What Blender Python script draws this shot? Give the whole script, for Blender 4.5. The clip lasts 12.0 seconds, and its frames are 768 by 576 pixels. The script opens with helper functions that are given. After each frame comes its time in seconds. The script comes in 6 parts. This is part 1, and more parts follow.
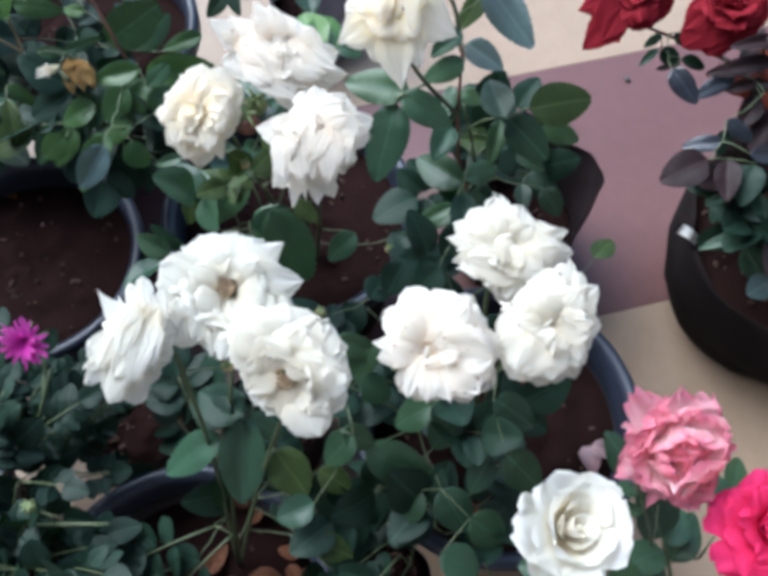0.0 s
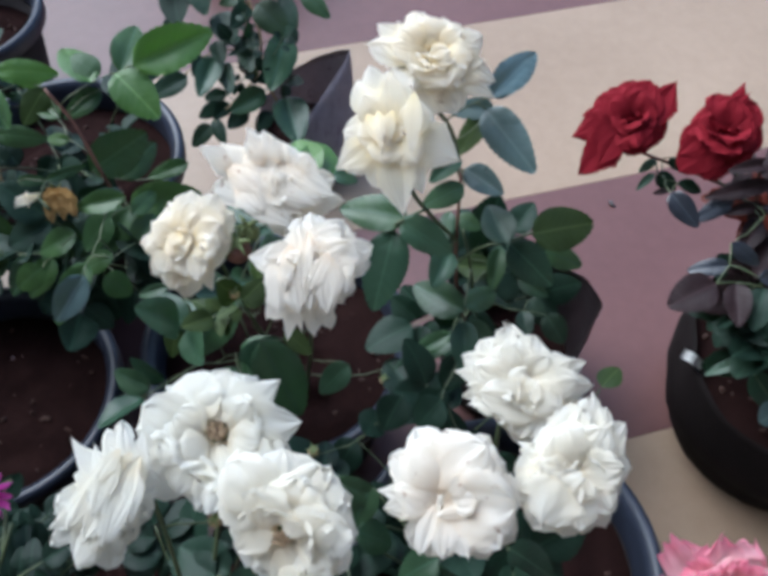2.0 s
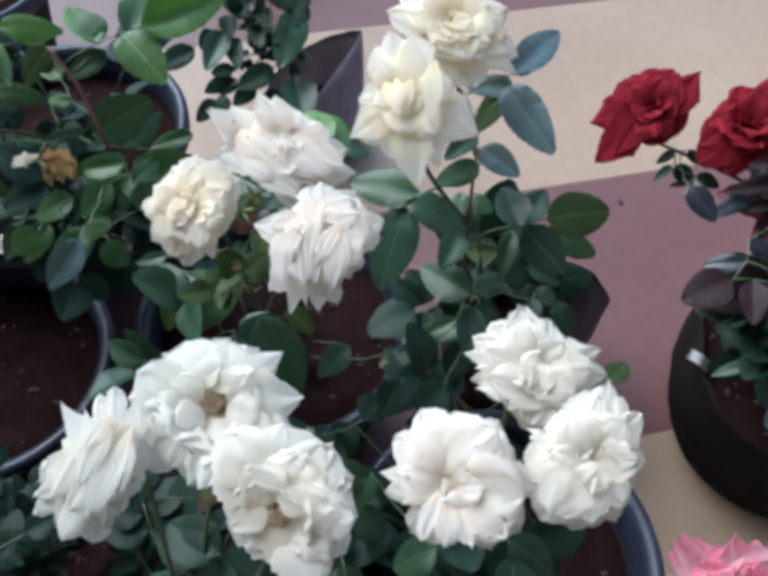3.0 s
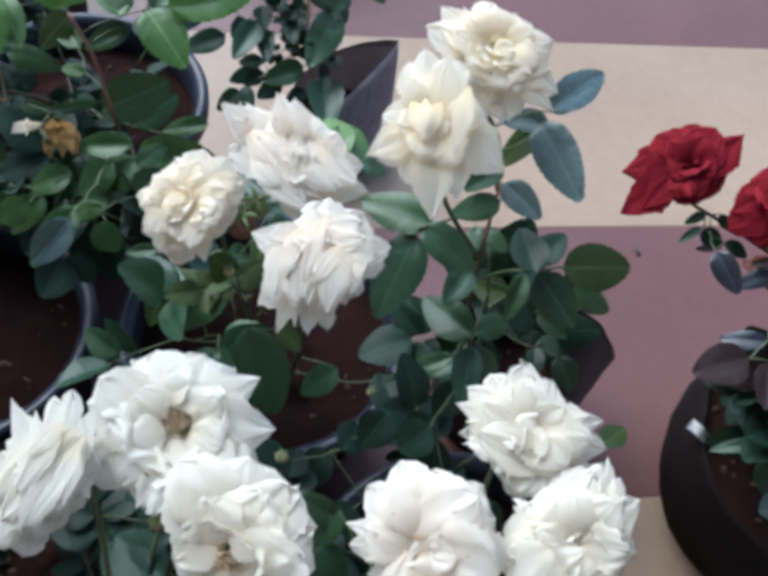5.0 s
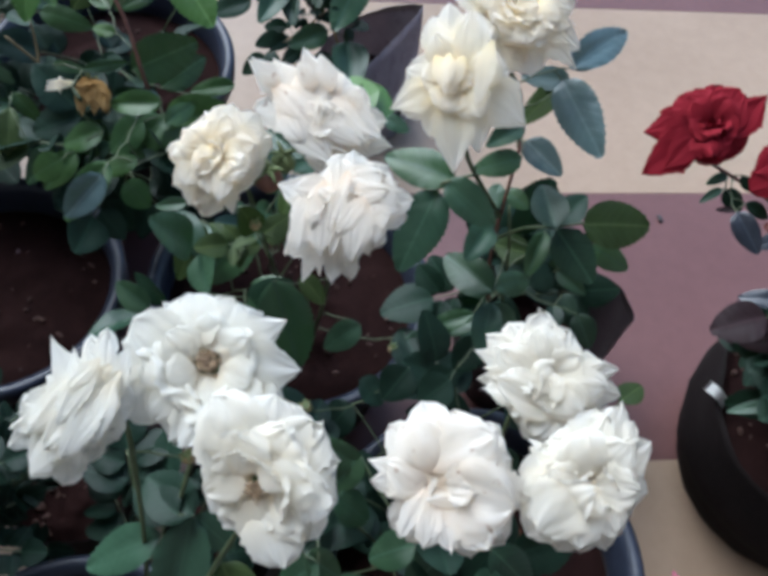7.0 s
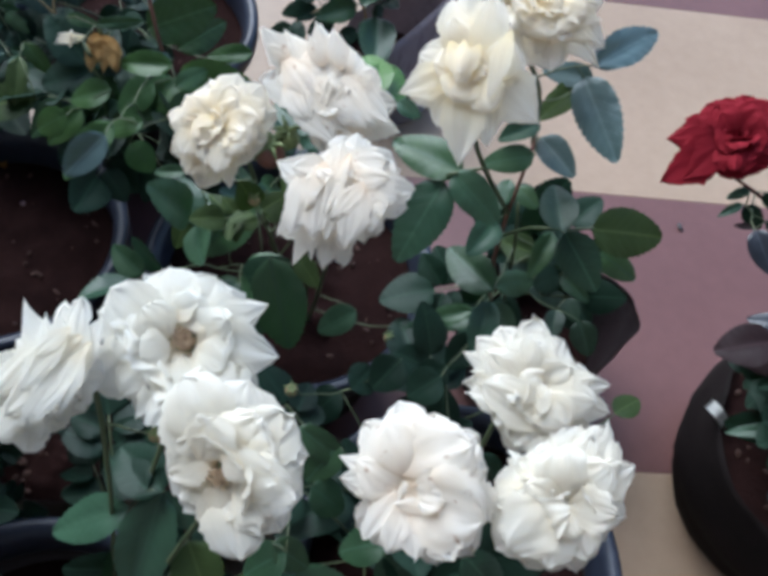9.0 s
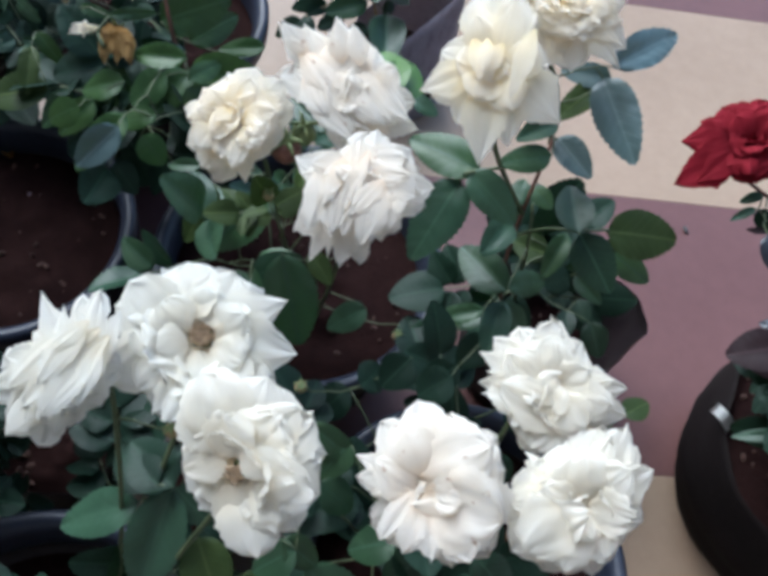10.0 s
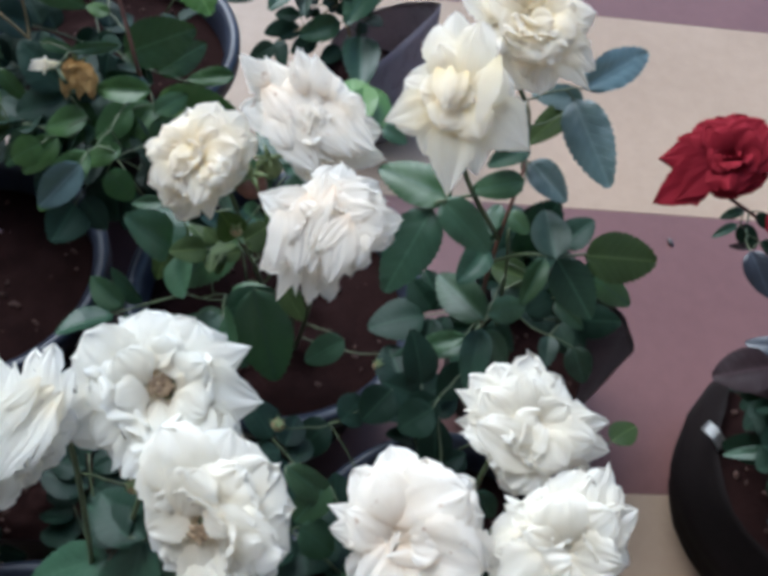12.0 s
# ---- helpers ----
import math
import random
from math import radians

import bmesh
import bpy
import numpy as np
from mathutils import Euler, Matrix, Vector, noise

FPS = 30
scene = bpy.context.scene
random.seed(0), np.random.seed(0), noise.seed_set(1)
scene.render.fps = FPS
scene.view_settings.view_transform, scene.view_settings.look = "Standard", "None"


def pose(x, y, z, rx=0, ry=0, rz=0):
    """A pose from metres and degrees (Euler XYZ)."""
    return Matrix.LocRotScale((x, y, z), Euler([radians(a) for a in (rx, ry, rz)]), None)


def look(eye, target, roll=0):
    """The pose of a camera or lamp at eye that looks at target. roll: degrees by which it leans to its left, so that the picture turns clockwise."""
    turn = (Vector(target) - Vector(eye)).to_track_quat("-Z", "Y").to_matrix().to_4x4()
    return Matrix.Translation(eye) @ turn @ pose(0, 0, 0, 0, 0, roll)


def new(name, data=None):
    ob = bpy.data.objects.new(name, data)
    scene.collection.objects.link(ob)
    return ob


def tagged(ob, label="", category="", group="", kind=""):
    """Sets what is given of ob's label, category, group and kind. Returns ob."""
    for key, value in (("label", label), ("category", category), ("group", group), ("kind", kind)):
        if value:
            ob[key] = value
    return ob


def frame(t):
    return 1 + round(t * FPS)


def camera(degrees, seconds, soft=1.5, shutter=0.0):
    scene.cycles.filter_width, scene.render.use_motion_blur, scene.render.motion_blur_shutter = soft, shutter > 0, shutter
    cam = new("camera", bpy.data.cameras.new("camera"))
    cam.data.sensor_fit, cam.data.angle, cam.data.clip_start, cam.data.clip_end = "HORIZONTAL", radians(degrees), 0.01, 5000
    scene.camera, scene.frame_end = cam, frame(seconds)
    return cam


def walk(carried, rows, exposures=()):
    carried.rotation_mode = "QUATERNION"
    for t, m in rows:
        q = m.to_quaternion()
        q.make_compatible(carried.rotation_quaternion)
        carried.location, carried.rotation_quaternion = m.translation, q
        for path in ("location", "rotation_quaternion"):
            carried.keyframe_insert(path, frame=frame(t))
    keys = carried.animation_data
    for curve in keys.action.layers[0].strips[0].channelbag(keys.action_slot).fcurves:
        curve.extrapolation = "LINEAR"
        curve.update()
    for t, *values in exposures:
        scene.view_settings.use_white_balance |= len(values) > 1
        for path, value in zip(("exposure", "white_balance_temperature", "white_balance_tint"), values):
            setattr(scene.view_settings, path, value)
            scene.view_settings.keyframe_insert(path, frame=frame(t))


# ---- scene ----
cam = camera(52, 12.0, soft=4.5)
# seconds, eye (x, y, z), heading, pitch, roll
PATH = [
    (0, 0.0000, 0.0000, 1.1297, 1.12, -65.54, -0.33),
    (0.5, 0.0227, 0.0666, 1.1024, -3.10, -58.80, -2.88),
    (0.8, 0.0051, 0.0711, 1.1029, -3.15, -55.18, -0.72),
    (1, 0.0001, 0.0590, 1.1052, -3.00, -54.98, 0.40),
    (1.5, -0.0094, 0.0420, 1.0942, -3.21, -56.11, 2.08),
    (2, -0.0209, 0.0301, 1.0916, -2.27, -56.61, 1.88),
    (2.5, -0.0269, 0.0280, 1.0783, -4.99, -57.14, 4.63),
    (2.7, -0.0321, 0.0273, 1.0723, -3.76, -56.78, 4.27),
    (4.3, -0.0208, 0.0640, 1.0302, -2.82, -57.37, 9.83),
    (4.5, -0.0233, 0.0636, 1.0329, -2.85, -57.17, 10.77),
    (5, -0.0289, 0.0674, 1.0368, -2.50, -56.28, 12.89),
    (5.5, -0.0341, 0.0443, 1.0520, 0.71, -57.16, 10.68),
    (6, -0.0350, 0.0298, 1.0595, 2.79, -56.61, 8.55),
    (6.5, -0.0308, 0.0347, 1.0656, 1.48, -55.92, 9.12),
    (6.7, -0.0289, 0.0384, 1.0479, 0.58, -57.10, 10.00),
    (8.3, -0.0120, 0.0703, 1.0300, 0.09, -60.42, 17.44),
    (8.5, -0.0105, 0.0724, 1.0179, -0.61, -61.03, 17.31),
    (9, -0.0108, 0.0651, 1.0307, 1.40, -60.19, 15.27),
    (9.3, -0.0264, 0.0762, 1.0689, 4.20, -57.92, 12.42),
    (9.5, -0.0370, 0.0797, 1.0744, 3.56, -57.35, 13.90),
    (10, -0.0247, 0.0637, 1.0264, 0.70, -60.32, 16.92),
    (10.5, -0.0171, 0.0730, 1.0155, 0.72, -60.33, 15.59),
    (11, -0.0047, 0.0902, 1.0295, -0.27, -59.18, 15.14),
    (11.5, -0.0102, 0.0811, 1.0103, -0.46, -60.44, 16.29),
    (12, -0.0150, 0.0893, 1.0204, 0.23, -59.23, 15.31),
]
walk(cam, [(t, pose(x, y, z, 0, 0, yaw) @ pose(0, 0, 0, 90 + pitch) @ pose(0, 0, 0, 0, 0, roll)) for t, x, y, z, yaw, pitch, roll in PATH],
     exposures=[(0.0, 1.38, 5420, 5), (0.5, 1.09, 5420, 5), (1.2, 1.03, 5420, 5), (5.0, 1.05, 5420, 5), (8.5, 0.97, 5420, 5), (10.0, 1.07, 5420, 5), (11.0, 0.97, 5420, 5), (12.0, 0.99, 5420, 5)])

# ---- daylight: a bright hazy sky over an open yard ----
sky_world = bpy.data.worlds.new("sky")
scene.world = sky_world
sky_world.use_nodes = True
wn = sky_world.node_tree
sky = wn.nodes.new("ShaderNodeTexSky")
sky.sky_type = "NISHITA"
sky.sun_disc = False
sky.sun_elevation, sky.sun_rotation = radians(45), radians(-52)
sky.dust_density, sky.air_density = 3.0, 1.0
wn.links.new(sky.outputs[0], wn.nodes["Background"].inputs[0])
wn.nodes["Background"].inputs[1].default_value = 0.14
sun = new("sun", bpy.data.lights.new("sun", "SUN"))
sun.data.energy, sun.data.angle, sun.data.color = 2.75, radians(55), (1.0, 0.98, 0.95)
sun.matrix_world = look((-1.3, 1.0, 1.64), (0, 0, 0))


# ---- materials ----
def material(name):
    m = bpy.data.materials.new(name)
    m.use_nodes = True
    return m, m.node_tree.nodes, m.node_tree.links, m.node_tree.nodes["Principled BSDF"]


def ramp(nodes, stops):
    r = nodes.new("ShaderNodeValToRGB")
    while len(r.color_ramp.elements) < len(stops):
        r.color_ramp.elements.new(0.5)
    for e, (p, c) in zip(r.color_ramp.elements, stops):
        e.position, e.color = p, (*c, 1)
    return r


def noise_tex(nodes, links, scale, detail=4, rough=0.55, coord="Object"):
    tc, n = nodes.new("ShaderNodeTexCoord"), nodes.new("ShaderNodeTexNoise")
    n.inputs["Scale"].default_value, n.inputs["Detail"].default_value, n.inputs["Roughness"].default_value = scale, detail, rough
    links.new(tc.outputs[coord], n.inputs["Vector"])
    return n


def bump(nodes, links, bsdf, height, strength, distance):
    b = nodes.new("ShaderNodeBump")
    b.inputs["Strength"].default_value, b.inputs["Distance"].default_value = strength, distance
    links.new(height, b.inputs["Height"])
    links.new(b.outputs[0], bsdf.inputs["Normal"])
    return b


def mix(nodes, links, fac, a, b, blend="MIX"):
    m = nodes.new("ShaderNodeMix")
    m.data_type, m.blend_type = "RGBA", blend
    for sock, v in ((m.inputs[0], fac), (m.inputs[6], a), (m.inputs[7], b)):
        if hasattr(v, "links"):
            links.new(v, sock)
        elif isinstance(v, tuple):
            sock.default_value = (*v, 1)
        else:
            sock.default_value = v
    return m.outputs[2]


def mottled(name, dark, light, scale, roughness=0.6, fine=6.0, bump_mm=0.4, spec=0.5):
    """A surface that varies at two scales between two colours."""
    m, n, l, p = material(name)
    a, b = noise_tex(n, l, scale), noise_tex(n, l, scale * fine, 6, 0.65)
    r = ramp(n, [(0.3, dark), (0.7, light)])
    add = n.new("ShaderNodeMath")
    add.operation = "MULTIPLY_ADD"
    add.inputs[1].default_value, add.inputs[2].default_value = 0.45, 0.0
    l.new(b.outputs[0], add.inputs[0])
    add2 = n.new("ShaderNodeMath")
    add2.operation = "MULTIPLY_ADD"
    add2.inputs[1].default_value = 0.6
    l.new(a.outputs[0], add2.inputs[0])
    l.new(add.outputs[0], add2.inputs[2])
    l.new(add2.outputs[0], r.inputs[0])
    l.new(r.outputs[0], p.inputs["Base Color"])
    p.inputs["Roughness"].default_value = roughness
    p.inputs["Specular IOR Level"].default_value = spec
    bump(n, l, p, b.outputs[0], 0.6, bump_mm / 1000)
    return m


def petal_material(name, base, body, tip, stain=(0.42, 0.25, 0.12), stained=0.62, glow=0.6):
    """Thin petal: colour runs from the base to the tip, with streaks, browned specks and light coming through."""
    m, n, l, p = material(name)
    uv = n.new("ShaderNodeUVMap")
    sep = n.new("ShaderNodeSeparateXYZ")
    l.new(uv.outputs[0], sep.inputs[0])
    r = ramp(n, [(0.0, base), (0.45, body), (1.0, tip)])
    l.new(sep.outputs[1], r.inputs[0])
    soft = noise_tex(n, l, 60, 3)
    shade = ramp(n, [(0.3, (0.95, 0.93, 0.89)), (0.7, (1, 1, 1))])
    l.new(soft.outputs[0], shade.inputs[0])
    col = mix(n, l, 1.0, r.outputs[0], shade.outputs[0], "MULTIPLY")
    speck = noise_tex(n, l, 120, 5, 0.7)
    mask = ramp(n, [(stained, (0, 0, 0)), (min(stained + 0.12, 1.0), (1, 1, 1))])
    l.new(speck.outputs[0], mask.inputs[0])
    col = mix(n, l, mask.outputs[0], col, stain)
    l.new(col, p.inputs["Base Color"])
    p.inputs["Roughness"].default_value, p.inputs["Specular IOR Level"].default_value = 0.75, 0.12
    streak = n.new("ShaderNodeTexNoise")
    mp = n.new("ShaderNodeMapping")
    mp.inputs["Scale"].default_value = (26, 2.5, 1)
    l.new(uv.outputs[0], mp.inputs[0])
    l.new(mp.outputs[0], streak.inputs["Vector"])
    streak.inputs["Scale"].default_value, streak.inputs["Detail"].default_value = 1.0, 3
    bump(n, l, p, streak.outputs[0], 0.4, 0.0010)
    t = n.new("ShaderNodeBsdfTranslucent")
    l.new(col, t.inputs[0])
    ms = n.new("ShaderNodeMixShader")
    ms.inputs[0].default_value = glow
    l.new(p.outputs[0], ms.inputs[1])
    l.new(t.outputs[0], ms.inputs[2])
    l.new(ms.outputs[0], n["Material Output"].inputs[0])
    return m


def leaf_material(name, dark, light, vein, roughness=0.42, glow=0.18, spec=0.5, casts=()):
    """Rose leaf: side veins and midrib, uneven green from leaf to leaf, a waxy sheen."""
    m, n, l, p = material(name)
    uv = n.new("ShaderNodeUVMap")
    sep = n.new("ShaderNodeSeparateXYZ")
    l.new(uv.outputs[0], sep.inputs[0])
    # |u| from the midrib
    off = n.new("ShaderNodeMath"); off.operation = "SUBTRACT"; off.inputs[1].default_value = 0.5
    l.new(sep.outputs[0], off.inputs[0])
    au = n.new("ShaderNodeMath"); au.operation = "ABSOLUTE"
    l.new(off.outputs[0], au.inputs[0])
    # side veins run forward from the midrib
    slant = n.new("ShaderNodeMath"); slant.operation = "MULTIPLY_ADD"; slant.inputs[1].default_value = -0.55
    l.new(au.outputs[0], slant.inputs[0]); l.new(sep.outputs[1], slant.inputs[2])
    wave = n.new("ShaderNodeMath"); wave.operation = "MULTIPLY"; wave.inputs[1].default_value = 52.0
    l.new(slant.outputs[0], wave.inputs[0])
    sine = n.new("ShaderNodeMath"); sine.operation = "SINE"
    l.new(wave.outputs[0], sine.inputs[0])
    side = ramp(n, [(0.86, (0, 0, 0)), (0.99, (0.22, 0.22, 0.22))])
    l.new(sine.outputs[0], side.inputs[0])
    rib = ramp(n, [(0.012, (1, 1, 1)), (0.04, (0, 0, 0))])
    l.new(au.outputs[0], rib.inputs[0])
    info = n.new("ShaderNodeObjectInfo")
    blot = noise_tex(n, l, 1.6, 4, 0.6, "Generated")
    both = n.new("ShaderNodeMath"); both.operation = "MULTIPLY_ADD"; both.inputs[1].default_value = 0.5
    l.new(info.outputs["Random"], both.inputs[0])
    half = n.new("ShaderNodeMath"); half.operation = "MULTIPLY"; half.inputs[1].default_value = 0.55
    l.new(blot.outputs[0], half.inputs[0]); l.new(half.outputs[0], both.inputs[2])
    r = ramp(n, [(0.15, dark), (0.85, light)])
    l.new(both.outputs[0], r.inputs[0])
    col = r.outputs[0]
    if casts:
        # each leaf leans to its own green: bluish, plain, olive or yellowish
        own = n.new("ShaderNodeMath"); own.operation = "MULTIPLY"; own.inputs[1].default_value = 13.7
        l.new(info.outputs["Random"], own.inputs[0])
        part_of = n.new("ShaderNodeMath"); part_of.operation = "FRACT"
        l.new(own.outputs[0], part_of.inputs[0])
        cast = ramp(n, [(i / (len(casts) - 1), c) for i, c in enumerate(casts)])
        l.new(part_of.outputs[0], cast.inputs[0])
        col = mix(n, l, 1.0, col, cast.outputs[0], "MULTIPLY")
        col = mix(n, l, 1.0, col, (2.0, 2.0, 2.0), "MULTIPLY")
    col = mix(n, l, side.outputs[0], col, vein)
    col = mix(n, l, rib.outputs[0], col, vein)
    l.new(col, p.inputs["Base Color"])
    p.inputs["Roughness"].default_value, p.inputs["Specular IOR Level"].default_value = roughness, spec
    bump(n, l, p, side.outputs[0], 0.6, -0.0008)
    t = n.new("ShaderNodeBsdfTranslucent")
    l.new(mix(n, l, 1.0, col, (0.75, 1.0, 0.35), "MULTIPLY"), t.inputs[0])
    ms = n.new("ShaderNodeMixShader")
    ms.inputs[0].default_value = glow
    l.new(p.outputs[0], ms.inputs[1])
    l.new(t.outputs[0], ms.inputs[2])
    l.new(ms.outputs[0], n["Material Output"].inputs[0])
    return m


PETAL_WHITE = petal_material("white_petal", (0.86, 0.78, 0.62), (0.875, 0.855, 0.78), (0.885, 0.88, 0.835), stained=0.70)
PETAL_BLUSH = petal_material("blush_white_petal", (0.89, 0.75, 0.59), (0.95, 0.90, 0.82), (0.955, 0.93, 0.88), stained=0.62)
PETAL_WARM = petal_material("warm_white_petal", (0.87, 0.77, 0.60), (0.885, 0.85, 0.755), (0.895, 0.875, 0.815), stained=0.68)
PETAL_CREAM = petal_material("cream_petal", (0.94, 0.81, 0.46), (0.96, 0.895, 0.73), (0.96, 0.92, 0.84), stained=0.74)
PETAL_RED = petal_material("red_petal", (0.08, 0.003, 0.008), (0.17, 0.007, 0.015), (0.24, 0.014, 0.025), stain=(0.10, 0.004, 0.01), stained=0.64, glow=0.3)
PETAL_PINK = petal_material("pink_petal", (0.92, 0.76, 0.74), (0.90, 0.68, 0.69), (0.84, 0.28, 0.40), stain=(0.85, 0.66, 0.62), stained=0.60)
PETAL_HOT = petal_material("hot_pink_petal", (0.45, 0.02, 0.08), (0.72, 0.02, 0.12), (0.78, 0.05, 0.20), stain=(0.5, 0.01, 0.06), stained=0.62)
PETAL_MAGENTA = petal_material("magenta_petal", (0.45, 0.03, 0.30), (0.66, 0.05, 0.48), (0.75, 0.16, 0.58), stain=(0.5, 0.02, 0.35), stained=0.66)
PETAL_DRY = petal_material("dry_petal", (0.24, 0.12, 0.03), (0.40, 0.24, 0.08), (0.52, 0.36, 0.16), stain=(0.2, 0.09, 0.03), stained=0.55)
CASTS = [(0.50, 0.55, 0.62), (0.46, 0.48, 0.50), (0.55, 0.52, 0.40), (0.42, 0.46, 0.42), (0.60, 0.58, 0.40), (0.42, 0.45, 0.48), (0.52, 0.58, 0.58), (0.62, 0.60, 0.42)]
LEAF = leaf_material("rose_leaf", (0.014, 0.036, 0.019), (0.046, 0.092, 0.050), (0.044, 0.090, 0.054), roughness=0.40, spec=0.4, casts=CASTS)
LEAF_GREEN = leaf_material("mid_green_leaf", (0.016, 0.040, 0.013), (0.052, 0.104, 0.034), (0.055, 0.105, 0.045), roughness=0.40, spec=0.4, casts=CASTS)
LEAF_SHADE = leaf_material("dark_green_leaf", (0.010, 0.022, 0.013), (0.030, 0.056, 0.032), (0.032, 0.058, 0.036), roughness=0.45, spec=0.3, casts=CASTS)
# pale slate tone: the sky's reflection is mixed into this leaf colour
LEAF_BLUE_SHEEN = leaf_material("bluish_sheen_leaf", (0.050, 0.080, 0.082), (0.095, 0.140, 0.142), (0.11, 0.155, 0.155), roughness=0.32)
# near-black leaf green: shade low in the bushes is put into its colour
LEAF_DEEP_SHADED = leaf_material("deep_green_shaded_leaf", (0.006, 0.016, 0.010), (0.018, 0.040, 0.025), (0.022, 0.048, 0.030), roughness=0.5, spec=0.2)
LEAF_FRESH = leaf_material("fresh_leaf", (0.042, 0.105, 0.018), (0.095, 0.195, 0.038), (0.115, 0.215, 0.06), glow=0.3)
LEAF_PURPLE = leaf_material("purplish_leaf", (0.012, 0.006, 0.007), (0.026, 0.014, 0.015), (0.036, 0.020, 0.022), roughness=0.48, spec=0.16)
LEAF_OLIVE = leaf_material("olive_leaf", (0.020, 0.038, 0.008), (0.045, 0.072, 0.017), (0.07, 0.10, 0.03), roughness=0.6, spec=0.3)
LEAF_TIP = leaf_material("pale_shoot_leaf", (0.060, 0.066, 0.028), (0.120, 0.125, 0.060), (0.14, 0.14, 0.08), roughness=0.5, spec=0.3)
# waxy purple leaf whose blue, the gloss of the sky, is painted in
LEAF_SHEEN = leaf_material("waxy_purple_leaf_sky_sheen", (0.012, 0.014, 0.020), (0.030, 0.036, 0.050), (0.04, 0.045, 0.06), roughness=0.32, spec=0.45)
LEAF_RED = leaf_material("reddish_new_leaf", (0.055, 0.009, 0.006), (0.135, 0.024, 0.014), (0.15, 0.05, 0.03), glow=0.3, spec=0.25)
LEAF_BROWN = mottled("dry_leaf", (0.040, 0.014, 0.006), (0.17, 0.060, 0.022), 60, 0.8)
STEM = mottled("green_stem", (0.035, 0.055, 0.022), (0.10, 0.12, 0.055), 40, 0.5)
STEM_BROWN = mottled("brown_stem", (0.07, 0.025, 0.02), (0.20, 0.09, 0.06), 50, 0.6)
STEM_STRAW = mottled("straw_stem", (0.20, 0.14, 0.06), (0.42, 0.33, 0.18), 50, 0.7)
SEPAL = mottled("sepal", (0.07, 0.11, 0.03), (0.20, 0.24, 0.10), 80, 0.6)
STAMEN = mottled("stamen", (0.10, 0.06, 0.035), (0.50, 0.36, 0.22), 260, 0.8)
PLASTIC = mottled("pot_plastic", (0.010, 0.012, 0.020), (0.027, 0.033, 0.052), 14, 0.42, 9, 0.25, 0.4)
PLASTIC_BLACK = mottled("black_plastic", (0.013, 0.010, 0.010), (0.027, 0.021, 0.021), 16, 0.75, 9, 0.4, 0.15)
POLY = mottled("black_poly_bag", (0.016, 0.012, 0.013), (0.038, 0.028, 0.030), 30, 0.45, 5, 1.5)
POLY_GREY = mottled("dusty_grey_poly_bag", (0.32, 0.285, 0.32), (0.47, 0.43, 0.47), 22, 0.55, 6, 1.2)
POLY_INSIDE = mottled("brown_bag_lining", (0.045, 0.026, 0.024), (0.085, 0.052, 0.046), 20, 0.6)
SOIL = mottled("soil", (0.008, 0.0034, 0.0031), (0.020, 0.0088, 0.0078), 30, 0.95, 5, 3.0, 0.06)
TILE_BEIGE = mottled("beige_tile", (0.232, 0.163, 0.108), (0.308, 0.223, 0.155), 3.2, 0.42, 12, 0.25, 0.35)
TILE_MAUVE = mottled("mauve_tile", (0.090, 0.041, 0.037), (0.128, 0.061, 0.055), 3.2, 0.42, 12, 0.25, 0.4)
GROUT = mottled("grout", (0.12, 0.085, 0.075), (0.20, 0.15, 0.13), 40, 0.9)
WALL = mottled("wall_paint", (0.20, 0.19, 0.18), (0.28, 0.27, 0.26), 2.0, 0.8, 14, 0.6)
TAG = mottled("white_tag", (0.62, 0.62, 0.60), (0.84, 0.84, 0.82), 60, 0.5)
CRUMB = mottled("bark_crumb", (0.022, 0.009, 0.007), (0.075, 0.036, 0.024), 70, 0.9)
INSECT = mottled("dark_speck", (0.01, 0.008, 0.008), (0.03, 0.02, 0.02), 200, 0.5)


# ---- builders ----
def mesh_object(name, bm, mat, smooth=True):
    me = bpy.data.meshes.new(name)
    bm.to_mesh(me)
    bm.free()
    me.materials.append(mat)
    if smooth:
        me.polygons.foreach_set("use_smooth", [True] * len(me.polygons))
    return new(name, me)


def part(name, bm, mat, parent, label="", smooth=True):
    ob = mesh_object(name, bm, mat, smooth)
    ob.parent = parent
    ob.matrix_parent_inverse = parent.matrix_basis.inverted()
    return tagged(ob, label)


def shared(name, me, m, parent, mat=None, label=""):
    """An object of its own on a mesh that alike pieces share, at the pose m in the world."""
    ob = new(name, me)
    ob.parent = parent
    ob.matrix_parent_inverse = parent.matrix_basis.inverted()
    ob.matrix_basis = m
    return tagged(ob, label)


def thing(name, label, category, group="", kind="", at=(0, 0, 0)):
    ob = tagged(new(name), label, category, group, kind)
    ob.matrix_basis = pose(*at)
    return ob


def frame_of(point, normal, up=(0, 1, 0.3), spin=0.0):
    """A pose at point with its z along normal."""
    z = Vector(normal).normalized()
    x = Vector(up).cross(z)
    if x.length < 1e-3:
        x = Vector((1, 0, 0))
    x.normalize()
    y = z.cross(x)
    m = Matrix((x, y, z)).transposed().to_4x4()
    m.translation = Vector(point)
    return m @ Matrix.Rotation(spin, 4, "Z")


